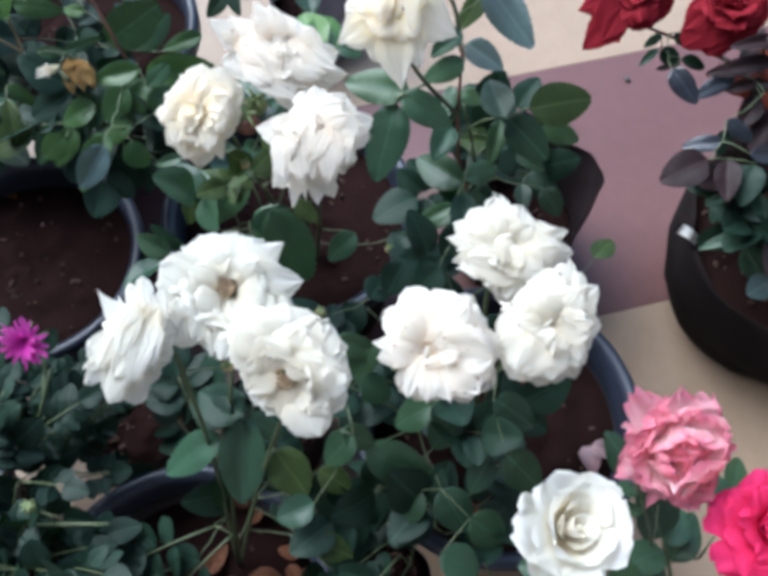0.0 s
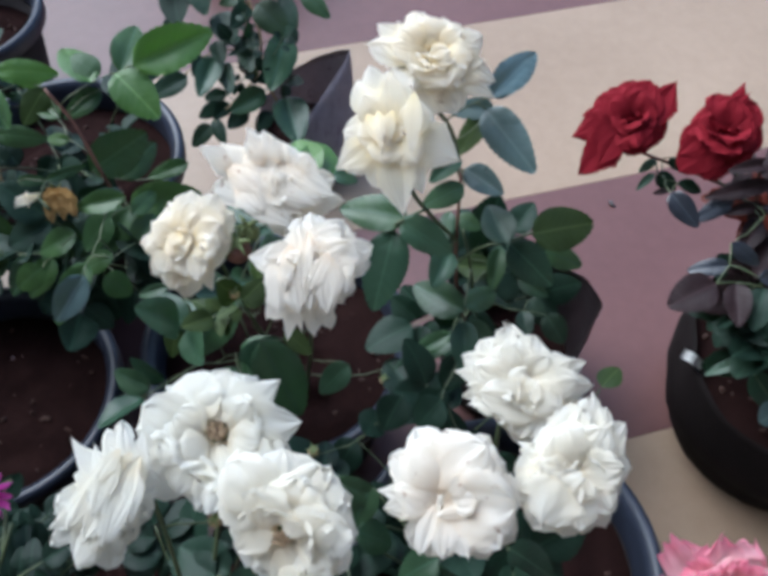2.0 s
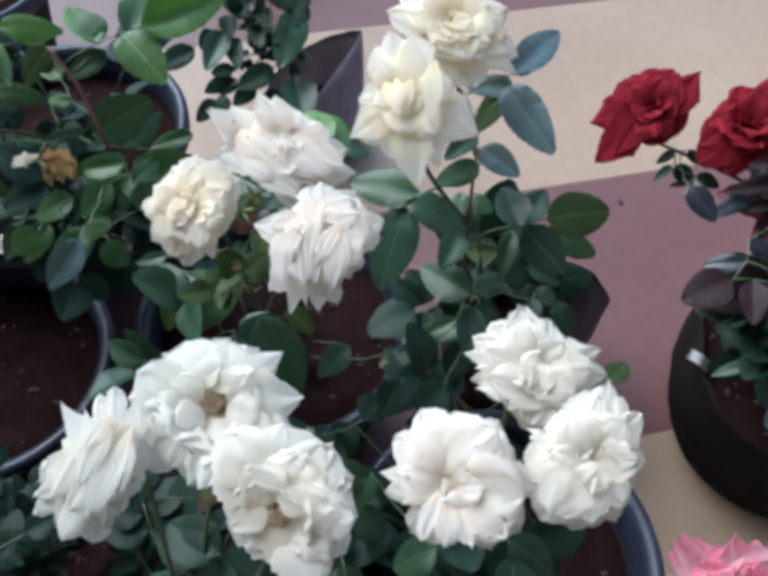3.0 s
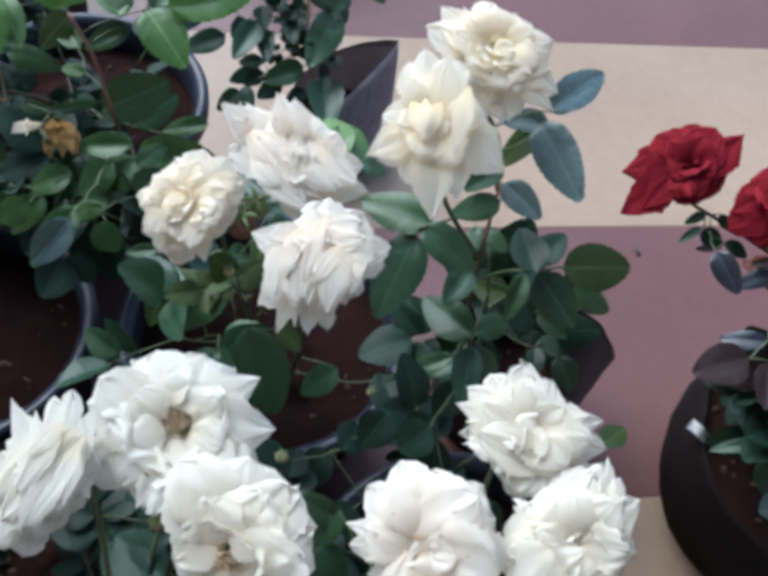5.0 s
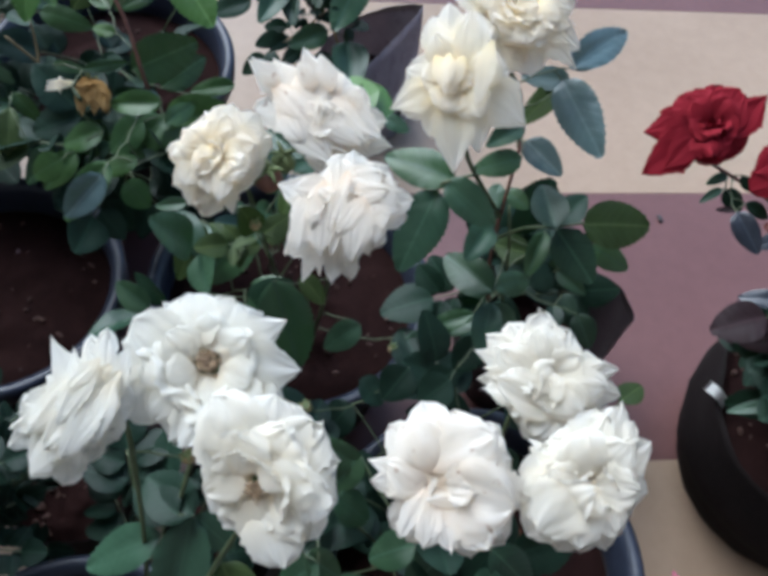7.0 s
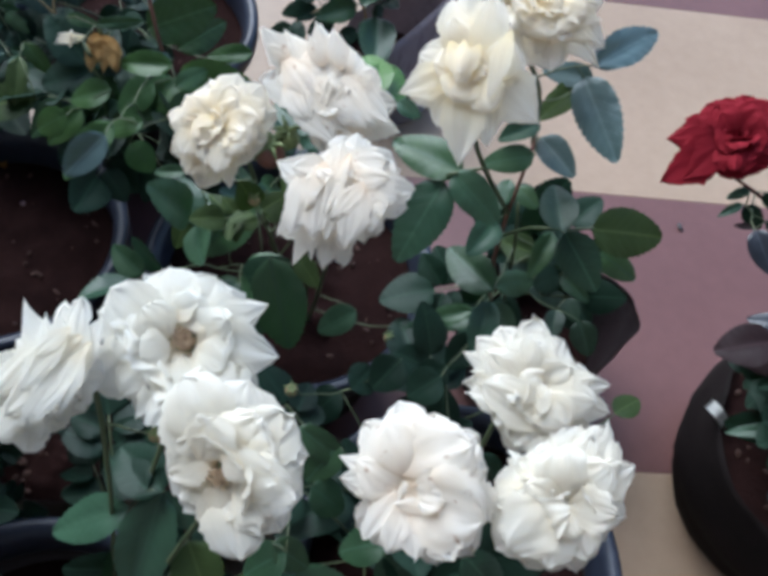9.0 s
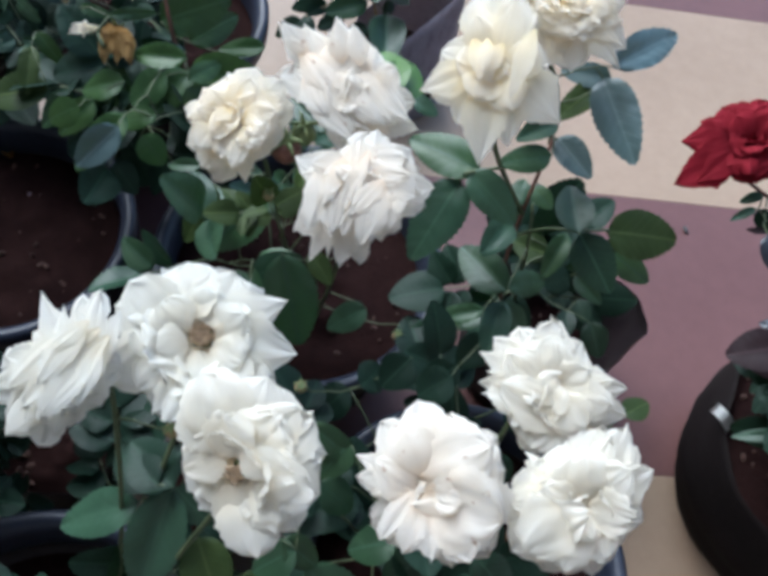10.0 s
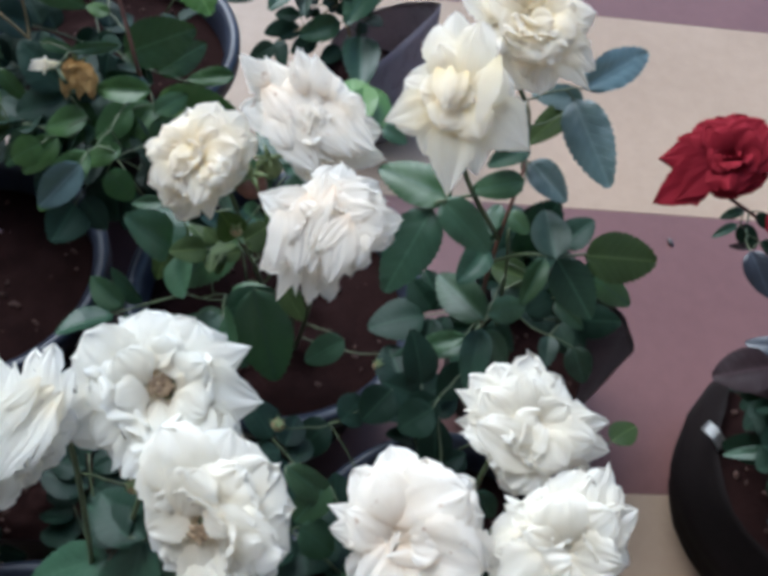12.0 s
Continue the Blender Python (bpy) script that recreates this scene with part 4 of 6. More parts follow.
lay((-2, 16, 0), (26.3, 26.3, 6), 13.2, 0.2)
lay((-9, 15, 1), (-33.6, 14.6, 7), 11.7, 0.4)
leaf(bush, (-0.123, 0.405, 0.430), (-0.085, 0.354, 0.360), 0.54, LEAVES, (0.11, -0.45, 1.16))
leaf(bush, (-0.095, 0.392, 0.470), (-0.071, 0.375, 0.460), 0.62, LEAVES_OLIVE, (0.04, -0.33, 1.14))
leaf(bush, (-0.071, 0.509, 0.545), (-0.091, 0.563, 0.545), 0.68, LEAVES_FRESH, (-0.1, -0.6, 0.9))
leaf(bush, (-0.069, 0.509, 0.545), (-0.059, 0.562, 0.545), 0.70, LEAVES_FRESH, (0.15, -0.6, 0.9))
leaf(bush, (-0.051, 0.511, 0.550), (-0.030, 0.503, 0.550), 0.63, LEAVES, (-0.09, -0.60, 1.01))
leaf(bush, (-0.206, 0.460, 0.420), (-0.222, 0.411, 0.380), 0.47, LEAVES_OLIVE, (0.19, -0.32, 1.09))
leaf(bush, (-0.157, 0.461, 0.420), (-0.202, 0.412, 0.380), 0.58, LEAVES, (0.38, -0.43, 1.10))
leaf(bush, (-0.198, 0.421, 0.500), (-0.228, 0.418, 0.490), 0.38, LEAVES, (0.24, -0.39, 1.06))
leaf(bush, (-0.111, 0.475, 0.520), (-0.152, 0.500, 0.520), 0.43, LEAVES, (0.11, -0.67, 1.03))
leaf(bush, (-0.040, 0.422, 0.350), (-0.072, 0.397, 0.330), 0.66, LEAVES, (0.06, -0.46, 1.16))
leaf(bush, (0.010, 0.444, 0.300), (0.051, 0.434, 0.300), 0.75, LEAVES, (-0.04, -0.58, 1.15))
foliage(bush, (-0.135, 0.430, 0.47), (0.03, 0.03, 0.02), 3, 0.036, root, LEAVES_OLIVE, seed=65)
foliage(bush, (-0.18, 0.45, 0.37), (0.07, 0.09, 0.06), 8, 0.055, root, seed=31)

# ---- white roses in the pot with fallen leaves ----
trio = thing("rose_bush", "white rose bush with three wide open blooms", "rose bush", "rose plants", at=(-0.2, 0.05, 0.17))
root = (-0.17, 0.08, 0.17)
centre = (-0.1878, 0.1966, 0.5964)
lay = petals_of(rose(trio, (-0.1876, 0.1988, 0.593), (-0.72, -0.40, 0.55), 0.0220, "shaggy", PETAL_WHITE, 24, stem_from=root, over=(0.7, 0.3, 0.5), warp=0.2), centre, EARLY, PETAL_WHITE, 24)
lay((5, 5, 1), (-21.9, 34.3, -7), 8.5, 0.9)
lay((11, 6, 1), (-0.9, 39.2, -7), 7.9, 0.1, 0.12)
lay((15, 5, 1), (10.0, 44.7, -7), 9.1, 0.1, 0.12)
lay((18, -0, 1), (20.4, 37.4, -7), 7.9, 0.3)
lay((12, 5, 1), (31.0, 6.1, -7), 13.7, 0.1, 0.12)
lay((9, -0, 1), (26.7, -14.3, -7), 13.7, 0.1)
lay((6, -0, 1), (12.2, -30.4, -7), 12.2, 0.1)
lay((3, -8, 1), (0.9, -47.7, -7), 12.2, 0)
lay((-2, -8, 1), (-19.1, -44.7, -7), 12.2, 0.1)
lay((-5, -5, 1), (-34.9, -31.3, -7), 10.3, 0.3, 0.12)
lay((-3, 3, 1), (-35.5, -11.2, -7), 12.8, 0)
lay((0, 6, 1), (-21.6, 11.2, -7), 9.7, 0.6)
lay((18, 29, 3), (-7.6, -24.3, 9), 9.1, 0.2)
lay((23, 21, 5), (3.9, -26.4, 11), 8.5, 0.2)
lay((9, 27, 1), (-20.4, -16.7, 7), 10.3, 0.2)
lay((23, 26, 0), (14.3, -21.3, 6), 8.5, 0.1, 0.12)
lay((-2, -11, 1), (-13.7, -41.6, 7), 8.5, 0.1)
lay((12, 32, 6), (-1.5, -7.6, 12), 7.3, 0.2)
lay((21, 15, 4), (9.1, -10.6, 10), 7.9, 0.1)
centre = (-0.1229, 0.2374, 0.5967)
lay = petals_of(rose(trio, (-0.1208, 0.2389, 0.6014), (0.02, -0.30, 0.9), 0.0365, "open", PETAL_WHITE, 25, stem_from=root), centre, EARLY, PETAL_WHITE, 25, 0.6, 0)
lay((-5, 11, 1), (-20.1, 40.9, -7), 19.2, 0)
lay((2, 11, 1), (9.3, 42.8, -7), 17.6, 0.1)
lay((8, 10, 1), (41.2, 33.8, -7), 16.0, 1)
lay((11, 3, 1), (54.6, 8.3, -7), 20.4, 0.7)
lay((11, -0, 1), (48.5, -10.9, -7), 14.4, 0.3, 0.12)
lay((-11, 2, -3), (-45.7, 20.8, 3), 17.9, 0)
lay((-11, -2, 1), (-54.6, 3.8, -7), 17.6, 0)
lay((-14, -6, -3), (-41.5, -37.7, 3), 19.2, 0.1)
lay((-11, -10, 1), (-11.2, -49.2, -7), 14.7, 0.8)
lay((-6, -5, 3), (-22.3, -35.8, 9), 16.0, 0.1)
lay((3, -6, 0), (11.2, -35.8, 6), 19.2, 0.1)
lay((14, -2, -2), (28.7, -25.5, 4), 19.2, 0.1)
lay((1, 10, -3), (-2.9, 31.3, 3), 12.8, 0)
lay((8, 8, -2), (22.7, 21.7, 4), 13.4, 0.1)
lay((-6, 3, 1), (-23.9, 16.0, 7), 14.7, 0)
lay((10, -0, 0), (30.3, -3.8, 6), 14.0, 0.1)
lay((-3, -3, 3), (-19.2, -9.6, 9), 13.4, 0)
centre = (-0.0692, 0.1801, 0.5932)
lay = petals_of(rose(trio, (-0.0755, 0.1698, 0.5922), (-0.30, -0.78, 0.55), 0.0328, "open", PETAL_WARM, 26, stem_from=root), centre, EARLY, PETAL_WARM, 26, 0.7, 0)
lay((-2, -0, 1), (-3.9, 43.7, -7), 25.8, 0)
lay((2, 2, 1), (22.8, 34.0, -7), 19.7, 0.1, 0.12)
lay((5, -3, 1), (37.3, 13.7, -7), 19.7, 0.1, 0.12)
lay((5, -6, 1), (40.7, -8.5, -7), 18.2, 0.2)
lay((5, -9, 1), (35.5, -30.3, -7), 16.7, 0.1)
lay((-1, -14, -4), (19.1, -49.1, 2), 18.8, 0.1)
lay((-5, -15, 1), (2.1, -41.9, -7), 12.1, 0.1)
lay((-14, -2, 1), (-34.0, -19.1, -7), 11.5, 0.3)
lay((-14, 3, -5), (-42.8, 20.6, 1), 18.2, 0)
lay((-11, 8, -3), (-38.5, 37.9, 3), 21.2, 0)
lay((-6, 5, 5), (14.3, -0.6, 11), 9.1, 0.2)
lay((-17, -3, 1), (-13.0, 24.9, 7), 14.0, 0)
lay((2, -5, 0), (24.3, 9.7, 6), 17.0, 0.1)
lay((5, -9, -1), (30.3, -18.8, 5), 15.2, 0.1)
lay((-2, 2, -1), (3.0, 30.3, 5), 18.2, 0.1)
leaf(trio, (-0.133, 0.187, 0.430), (-0.135, 0.116, 0.380), 0.51, LEAVES, (0.17, -0.16, 1.21))
leaf(trio, (-0.130, 0.186, 0.440), (-0.177, 0.211, 0.430), 0.64, LEAVES_DEEP_SHADED, (0.14, -0.35, 1.19))
leaf(trio, (-0.153, 0.173, 0.420), (-0.217, 0.141, 0.390), 0.47, LEAVES, (0.07, -0.20, 1.20))
leaf(trio, (-0.106, 0.165, 0.400), (-0.075, 0.127, 0.380), 0.76, LEAVES_OLIVE, (-0.01, -0.20, 1.22))
leaf(trio, (-0.068, 0.120, 0.380), (-0.105, 0.106, 0.370), 0.76, LEAVES, (0.06, -0.18, 1.23))
leaf(trio, (-0.032, 0.175, 0.420), (-0.061, 0.152, 0.400), 0.77, LEAVES, (-0.05, -0.11, 1.22))
leaf(trio, (-0.131, 0.189, 0.430), (-0.096, 0.171, 0.420), 0.59, LEAVES, (0.25, -0.34, 1.21))
leaf(trio, (-0.068, 0.155, 0.360), (-0.034, 0.138, 0.350), 0.73, LEAVES_OLIVE, (0.14, -0.06, 1.23))
leaf(trio, (-0.071, 0.093, 0.340), (-0.033, 0.077, 0.330), 0.67, LEAVES_OLIVE, (0.06, -0.24, 1.24))
leaf(trio, (-0.052, 0.266, 0.430), (-0.004, 0.252, 0.410), 0.45, LEAVES, (-0.09, -0.44, 1.20))
leaf(trio, (-0.141, 0.185, 0.440), (-0.186, 0.201, 0.430), 0.65, LEAVES_DEEP_SHADED, (0.09, -0.30, 1.20))
leaf(trio, (-0.044, 0.178, 0.420), (-0.011, 0.171, 0.400), 0.64, LEAVES, (0.03, -0.09, 1.24))
leaf(trio, (-0.030, 0.232, 0.400), (0.006, 0.224, 0.380), 0.74, LEAVES, (0.10, -0.11, 1.22))
foliage(trio, (-0.12, 0.13, 0.33), (0.14, 0.09, 0.05), 5, 0.052, root, LEAVES_DEEP_SHADED, seed=32)
foliage(trio, (-0.17, 0.20, 0.28), (0.09, 0.07, 0.04), 6, 0.052, root, LEAVES_DEEP_SHADED, seed=48)

# ---- white roses in the dark pot beside ----
pair = thing("rose_bush", "white rose bush with three crowded ragged blooms", "rose bush", "rose plants", at=(0.12, 0.22, 0.17))
root = (0.11, 0.23, 0.17)
centre = (0.0356, 0.2031, 0.58)
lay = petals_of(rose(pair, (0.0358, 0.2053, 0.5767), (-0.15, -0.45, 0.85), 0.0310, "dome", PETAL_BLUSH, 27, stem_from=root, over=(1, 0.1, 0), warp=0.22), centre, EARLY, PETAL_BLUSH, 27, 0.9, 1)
lay((-13, -0, 1), (-46.2, 1.0, -7), 9.6, 1)
lay((-13, -5, 1), (-44.3, -10.0, -7), 9.6, 0.4)
lay((-13, 6, 1), (-39.5, 24.1, -7), 14.8, 0.3)
lay((-6, 13, 1), (-22.8, 41.7, -7), 16.1, 0.2)
lay((0, 13, 1), (-4.8, 40.5, -7), 16.1, 0)
lay((10, 13, 1), (24.7, 34.7, -7), 16.1, 0.2, 0.12)
lay((16, 8, 1), (36.3, 17.7, -7), 14.8, 0.1)
lay((19, -0, 1), (45.0, -9.6, -7), 19.3, 0.1)
lay((16, -10, 1), (41.7, -29.5, -7), 14.8, 0.1, 0.12)
lay((10, -14, 1), (23.1, -44.0, -7), 10.9, 0.2, 0.12)
lay((3, -14, 1), (11.2, -40.5, -7), 10.9, 0, 0.12)
lay((0, -14, 1), (-0.6, -41.7, -7), 10.3, 0, 0.12)
lay((-6, -14, 1), (-16.7, -42.4, -7), 10.3, 0, 0.12)
lay((-10, -13, 1), (-28.3, -36.0, -7), 11.6, 0.1)
lay((-13, 5, 7), (20.9, 31.5, 13), 25.0, 0.1)
lay((-6, -5, 6), (39.2, -4.8, 12), 26.3, 0.1)
lay((-6, 3, 6), (-28.3, 32.8, 12), 18.6, 0.1)
lay((-10, -6, 3), (-37.2, 3.9, 9), 13.5, 0.5)
lay((-12, -6, 8), (-19.9, -34.7, 14), 7.7, 0.2)
lay((-6, -10, 9), (-6.4, -37.9, 15), 8.3, 0.1, 0.12)
lay((0, -11, 8), (9.6, -36.0, 14), 9.6, 0.1, 0.12)
lay((8, -10, 6), (28.9, -31.5, 12), 13.5, 0.1, 0.12)
lay((16, -6, 8), (-9.0, -10.9, 14), 5.5, 0.4)
centre = (0.0924, 0.2857, 0.5747)
lay = petals_of(rose(pair, (0.0926, 0.2878, 0.5714), (0.25, 0.05, 0.95), 0.0287, "dome", PETAL_WARM, 28, stem_from=root, over=(-0.35, -1, 0), warp=0.22), centre, EARLY, PETAL_WARM, 28, 1.1, 1)
lay((-19, 5, 1), (-46.3, 8.5, -7), 9.2, 1)
lay((-16, -2, 1), (-41.0, -9.2, -7), 9.9, 0.8)
lay((-16, 8, 1), (-40.3, 20.8, -7), 10.6, 0.2, 0.12)
lay((-12, 10, 1), (-28.3, 31.4, -7), 14.1, 0.1, 0.12)
lay((-5, 13, 1), (-10.2, 42.7, -7), 13.4, 0.1, 0.12)
lay((0, 13, 1), (9.5, 35.0, -7), 14.1, 0.1, 0.12)
lay((5, 8, 1), (21.6, 23.7, -7), 12.7, 0.2)
lay((9, 6, 1), (34.6, 17.0, -7), 12.7, 0.2)
lay((12, 5, 1), (45.6, 14.5, -7), 11.3, 0.6)
lay((12, -1, 1), (50.5, -2.8, -7), 13.4, 0.5)
lay((12, -6, 1), (37.1, -14.1, -7), 15.9, 0.1)
lay((2, -10, 1), (3.9, -42.7, -7), 14.8, 0.1)
lay((-5, -8, 1), (-13.1, -31.1, -7), 12.7, 0.1)
lay((19, -17, 5), (-29.3, -3.5, 11), 16.3, 0.1)
lay((7, -8, 2), (-1.8, -36.7, 8), 17.7, 0.1)
lay((0, -1, 2), (-31.8, 12.7, 8), 14.8, 0.1, 0.12)
lay((0, 3, 2), (-9.5, 30.4, 8), 14.8, 0.1, 0.12)
lay((4, 3, 0), (16.6, 20.5, 6), 14.1, 0.2)
lay((4, -1, 2), (37.8, 3.5, 8), 14.8, 0.3)
lay((2, -2, 6), (24.7, -15.5, 12), 14.8, 0.1)
centre = (0.1176, 0.2142, 0.5902)
lay = petals_of(rose(pair, (0.1178, 0.2163, 0.5868), (0.2, -0.35, 0.85), 0.0295, "dome", PETAL_WARM, 29, stem_from=root, over=(-0.5, -0.8, 0), warp=0.22), centre, EARLY, PETAL_WARM, 29, 1.1, 1)
lay((3, 14, 1), (13.5, 48.3, -7), 13.5, 0.1, 0.12)
lay((8, 14, 1), (22.9, 39.9, -7), 11.6, 0.2)
lay((11, 11, 1), (33.8, 30.3, -7), 12.2, 0.4)
lay((14, 8, 1), (34.1, 17.7, -7), 11.6, 0.3)
lay((14, 2, 1), (37.7, -0.3, -7), 12.9, 0.4)
lay((13, -5, 1), (30.9, -15.5, -7), 12.2, 0.3)
lay((11, -11, 1), (27.0, -28.0, -7), 10.3, 0.2)
lay((8, -14, 1), (21.6, -37.3, -7), 9.7, 0.3)
lay((3, -14, 1), (6.4, -41.2, -7), 12.2, 0, 0.12)
lay((-3, -14, 1), (-7.4, -44.4, -7), 12.2, 0, 0.12)
lay((-8, -11, 1), (-26.1, -39.0, -7), 14.8, 0.1)
lay((-14, -5, 1), (-40.6, -19.3, -7), 16.1, 0.1)
lay((-14, 2, 1), (-38.3, -3.2, -7), 13.5, 0.2)
lay((-11, 8, 1), (-29.3, 14.5, -7), 13.5, 0.2)
lay((-8, 14, 1), (-16.4, 31.2, -7), 14.8, 0.1)
lay((-2, 18, 1), (-1.6, 44.1, -7), 14.8, 0, 0.12)
lay((-5, 2, 6), (-24.1, -31.2, 12), 20.0, 0.1)
lay((-2, 3, 4), (-8.7, 30.6, 10), 18.0, 0.1)
lay((2, 5, 2), (18.4, 28.0, 8), 14.8, 0.2)
lay((3, -0, 3), (28.0, 5.5, 9), 14.8, 0.2, 0.12)
lay((5, -5, 2), (19.6, -24.8, 8), 13.5, 0.2)
lay((0, -3, 5), (1.6, -35.1, 11), 12.2, 0.1)
lay((-3, -5, 10), (8.7, -11.9, 16), 7.1, 0.3)
lay((-3, -0, 4), (-22.5, 6.4, 10), 13.5, 0.2)
leaf(pair, (0.225, 0.394, 0.350), (0.250, 0.422, 0.350), 0.70, LEAVES_OLIVE, (-0.45, -0.24, 1.11))
leaf(pair, (-0.021, 0.170, 0.390), (0.047, 0.139, 0.370), 0.55, LEAVES, (-0.13, -0.37, 1.23))
leaf(pair, (0.096, 0.208, 0.430), (0.142, 0.186, 0.410), 0.61, LEAVES, (-0.13, -0.17, 1.20))
leaf(pair, (0.106, 0.159, 0.420), (0.144, 0.130, 0.400), 0.72, LEAVES, (-0.07, -0.18, 1.22))
leaf(pair, (0.096, 0.163, 0.390), (0.077, 0.130, 0.370), 0.62, LEAVES, (0.03, -0.17, 1.23))
leaf(pair, (0.039, 0.203, 0.420), (0.003, 0.189, 0.400), 0.74, LEAVES, (-0.05, -0.10, 1.21))
leaf(pair, (0.063, 0.204, 0.400), (0.041, 0.171, 0.380), 0.80, LEAVES, (-0.04, -0.17, 1.22))
leaf(pair, (-0.017, 0.265, 0.420), (-0.035, 0.232, 0.400), 0.66, LEAVES, (0.19, -0.29, 1.19))
leaf(pair, (0.051, 0.138, 0.360), (0.080, 0.100, 0.340), 0.76, LEAVES, (0.06, -0.24, 1.24))
leaf(pair, (0.078, 0.111, 0.360), (0.117, 0.091, 0.340), 0.81, LEAVES, (-0.27, -0.04, 1.23))
leaf(pair, (0.032, 0.137, 0.360), (0.004, 0.103, 0.340), 0.68, LEAVES, (-0.15, -0.20, 1.24))
leaf(pair, (0.050, 0.079, 0.360), (0.088, 0.064, 0.340), 0.81, LEAVES, (-0.05, -0.08, 1.24))
leaf(pair, (0.054, 0.368, 0.400), (0.029, 0.346, 0.380), 0.70, LEAVES_DEEP_SHADED, (0.02, -0.39, 1.16))
leaf(pair, (-0.032, 0.349, 0.320), (-0.059, 0.317, 0.300), 0.70, LEAVES_DEEP_SHADED, (-0.13, -0.18, 1.19))
leaf(pair, (0.089, 0.277, 0.460), (0.110, 0.266, 0.440), 0.52, LEAVES_DEEP_SHADED, (-0.22, -0.22, 1.18))
leaf(pair, (0.074, 0.405, 0.400), (0.056, 0.376, 0.380), 0.70, LEAVES_DEEP_SHADED, (-0.04, -0.38, 1.15))
leaf(pair, (0.051, 0.357, 0.400), (0.027, 0.337, 0.380), 0.84, LEAVES_DEEP_SHADED, (-0.14, -0.46, 1.18))
leaf(pair, (0.015, 0.381, 0.360), (-0.004, 0.351, 0.340), 0.81, LEAVES_DEEP_SHADED, (0.03, -0.36, 1.18))
leaf(pair, (-0.022, 0.345, 0.340), (-0.002, 0.392, 0.320), 0.53, LEAVES_DEEP_SHADED, (0.12, -0.45, 1.18))
foliage(pair, (0.03, 0.20, 0.36), (0.12, 0.12, 0.06), 9, 0.052, root, LEAVES_DEEP_SHADED, seed=33)
foliage(pair, (0.02, 0.28, 0.26), (0.06, 0.06, 0.04), 4, 0.050, root, LEAVES_DEEP_SHADED, seed=49)
foliage(pair, (0.07, 0.36, 0.32), (0.06, 0.05, 0.05), 5, 0.045, root, LEAVES_DEEP_SHADED, seed=50)

foliage(pair, (0.05, 0.10, 0.30), (0.10, 0.08, 0.05), 14, 0.045, root, LEAVES_DEEP_SHADED, seed=64)

# ---- cream roses in the black bag ----
tall = thing("rose_bush", "cream rose bush with two pointed blooms and leaves with a bluish sheen", "rose bush", "rose plants", at=(0.13, 0.57, 0.14))
root = (0.13, 0.57, 0.14)
branch(tall, [root, (0.095, 0.50, 0.30), (0.073, 0.481, 0.40), (0.066, 0.485, 0.47), (0.064, 0.508, 0.56)], 0.0026, 0.0015, STEM_BROWN)
branch(tall, [root, (0.112, 0.51, 0.28), (0.094, 0.484, 0.38), (0.083, 0.476, 0.45), (0.070, 0.486, 0.50)], 0.0020, 0.0013)
branch(tall, [(0.068, 0.484, 0.45), (0.085, 0.466, 0.50), (0.108, 0.457, 0.52), (0.131, 0.466, 0.522)], 0.0016, 0.0012)
branch(tall, [(0.062, 0.500, 0.53), (0.03, 0.47, 0.55), (0.005, 0.454, 0.551)], 0.0016, 0.0012)
centre = (-0.0029, 0.458, 0.6577)
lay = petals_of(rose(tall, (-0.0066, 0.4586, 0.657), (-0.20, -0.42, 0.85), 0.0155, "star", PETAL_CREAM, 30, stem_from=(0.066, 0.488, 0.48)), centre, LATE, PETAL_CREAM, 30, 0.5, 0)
lay((-14, -5, 1), (-43.3, -18.9, -7), 12.9, 1)
lay((-13, 2, 1), (-34.3, 8.9, -7), 14.3, 0.3)
lay((-11, 11, 1), (-17.9, 42.9, -7), 12.2, 0.5)
lay((-2, 11, 1), (-4.6, 52.2, -7), 13.6, 0.5)
lay((5, 11, 1), (11.1, 47.2, -7), 13.6, 0.3)
lay((14, -4, 1), (47.9, -27.2, -7), 19.3, 1)
lay((7, -11, 1), (16.1, -46.5, -7), 15.0, 0.9)
lay((-3, -11, 1), (-1.8, -59.7, -7), 15.0, 1)
lay((-9, -11, 1), (-18.6, -37.5, -7), 13.6, 0.6)
lay((-13, -9, 1), (-36.5, -23.6, -7), 13.6, 0.4)
lay((11, 4, 1), (34.7, 9.3, -7), 16.4, 0.3)
lay((4, 2, 1), (7.5, 42.2, 7), 10.0, 0.7)
lay((-7, 7, -2), (-15.4, 28.6, 4), 12.2, 0.4)
lay((14, -7, 0), (23.9, 17.9, 6), 12.9, 0.4)
lay((-7, -0, -1), (-23.9, -0.0, 5), 12.9, 0.3)
lay((-4, -5, 0), (-8.9, -23.2, 6), 14.3, 0.3)
lay((4, -5, 0), (14.3, -26.8, 6), 15.0, 0.4)
lay((-16, 15, 3), (-3.2, -10.7, 9), 7.9, 0.2)
lay((4, 14, 5), (-10.7, -10.7, 11), 6.4, 0.3)
lay((-7, 16, 7), (-7.1, -7.1, 13), 5.0, 0.2)
lay((23, 26, 4), (10.7, -17.2, 10), 7.1, 0.5)
lay((7, -11, 2), (-10.7, -18.6, 8), 7.1, 0.2)
centre = (0.0342, 0.5403, 0.6588)
lay = petals_of(rose(tall, (0.0342, 0.5426, 0.6555), (0.15, 0.0, 1.0), 0.0297, "full", PETAL_CREAM, 31, stem_from=(0.064, 0.508, 0.55)), centre, LATE, PETAL_CREAM, 31, 0.9, 1)
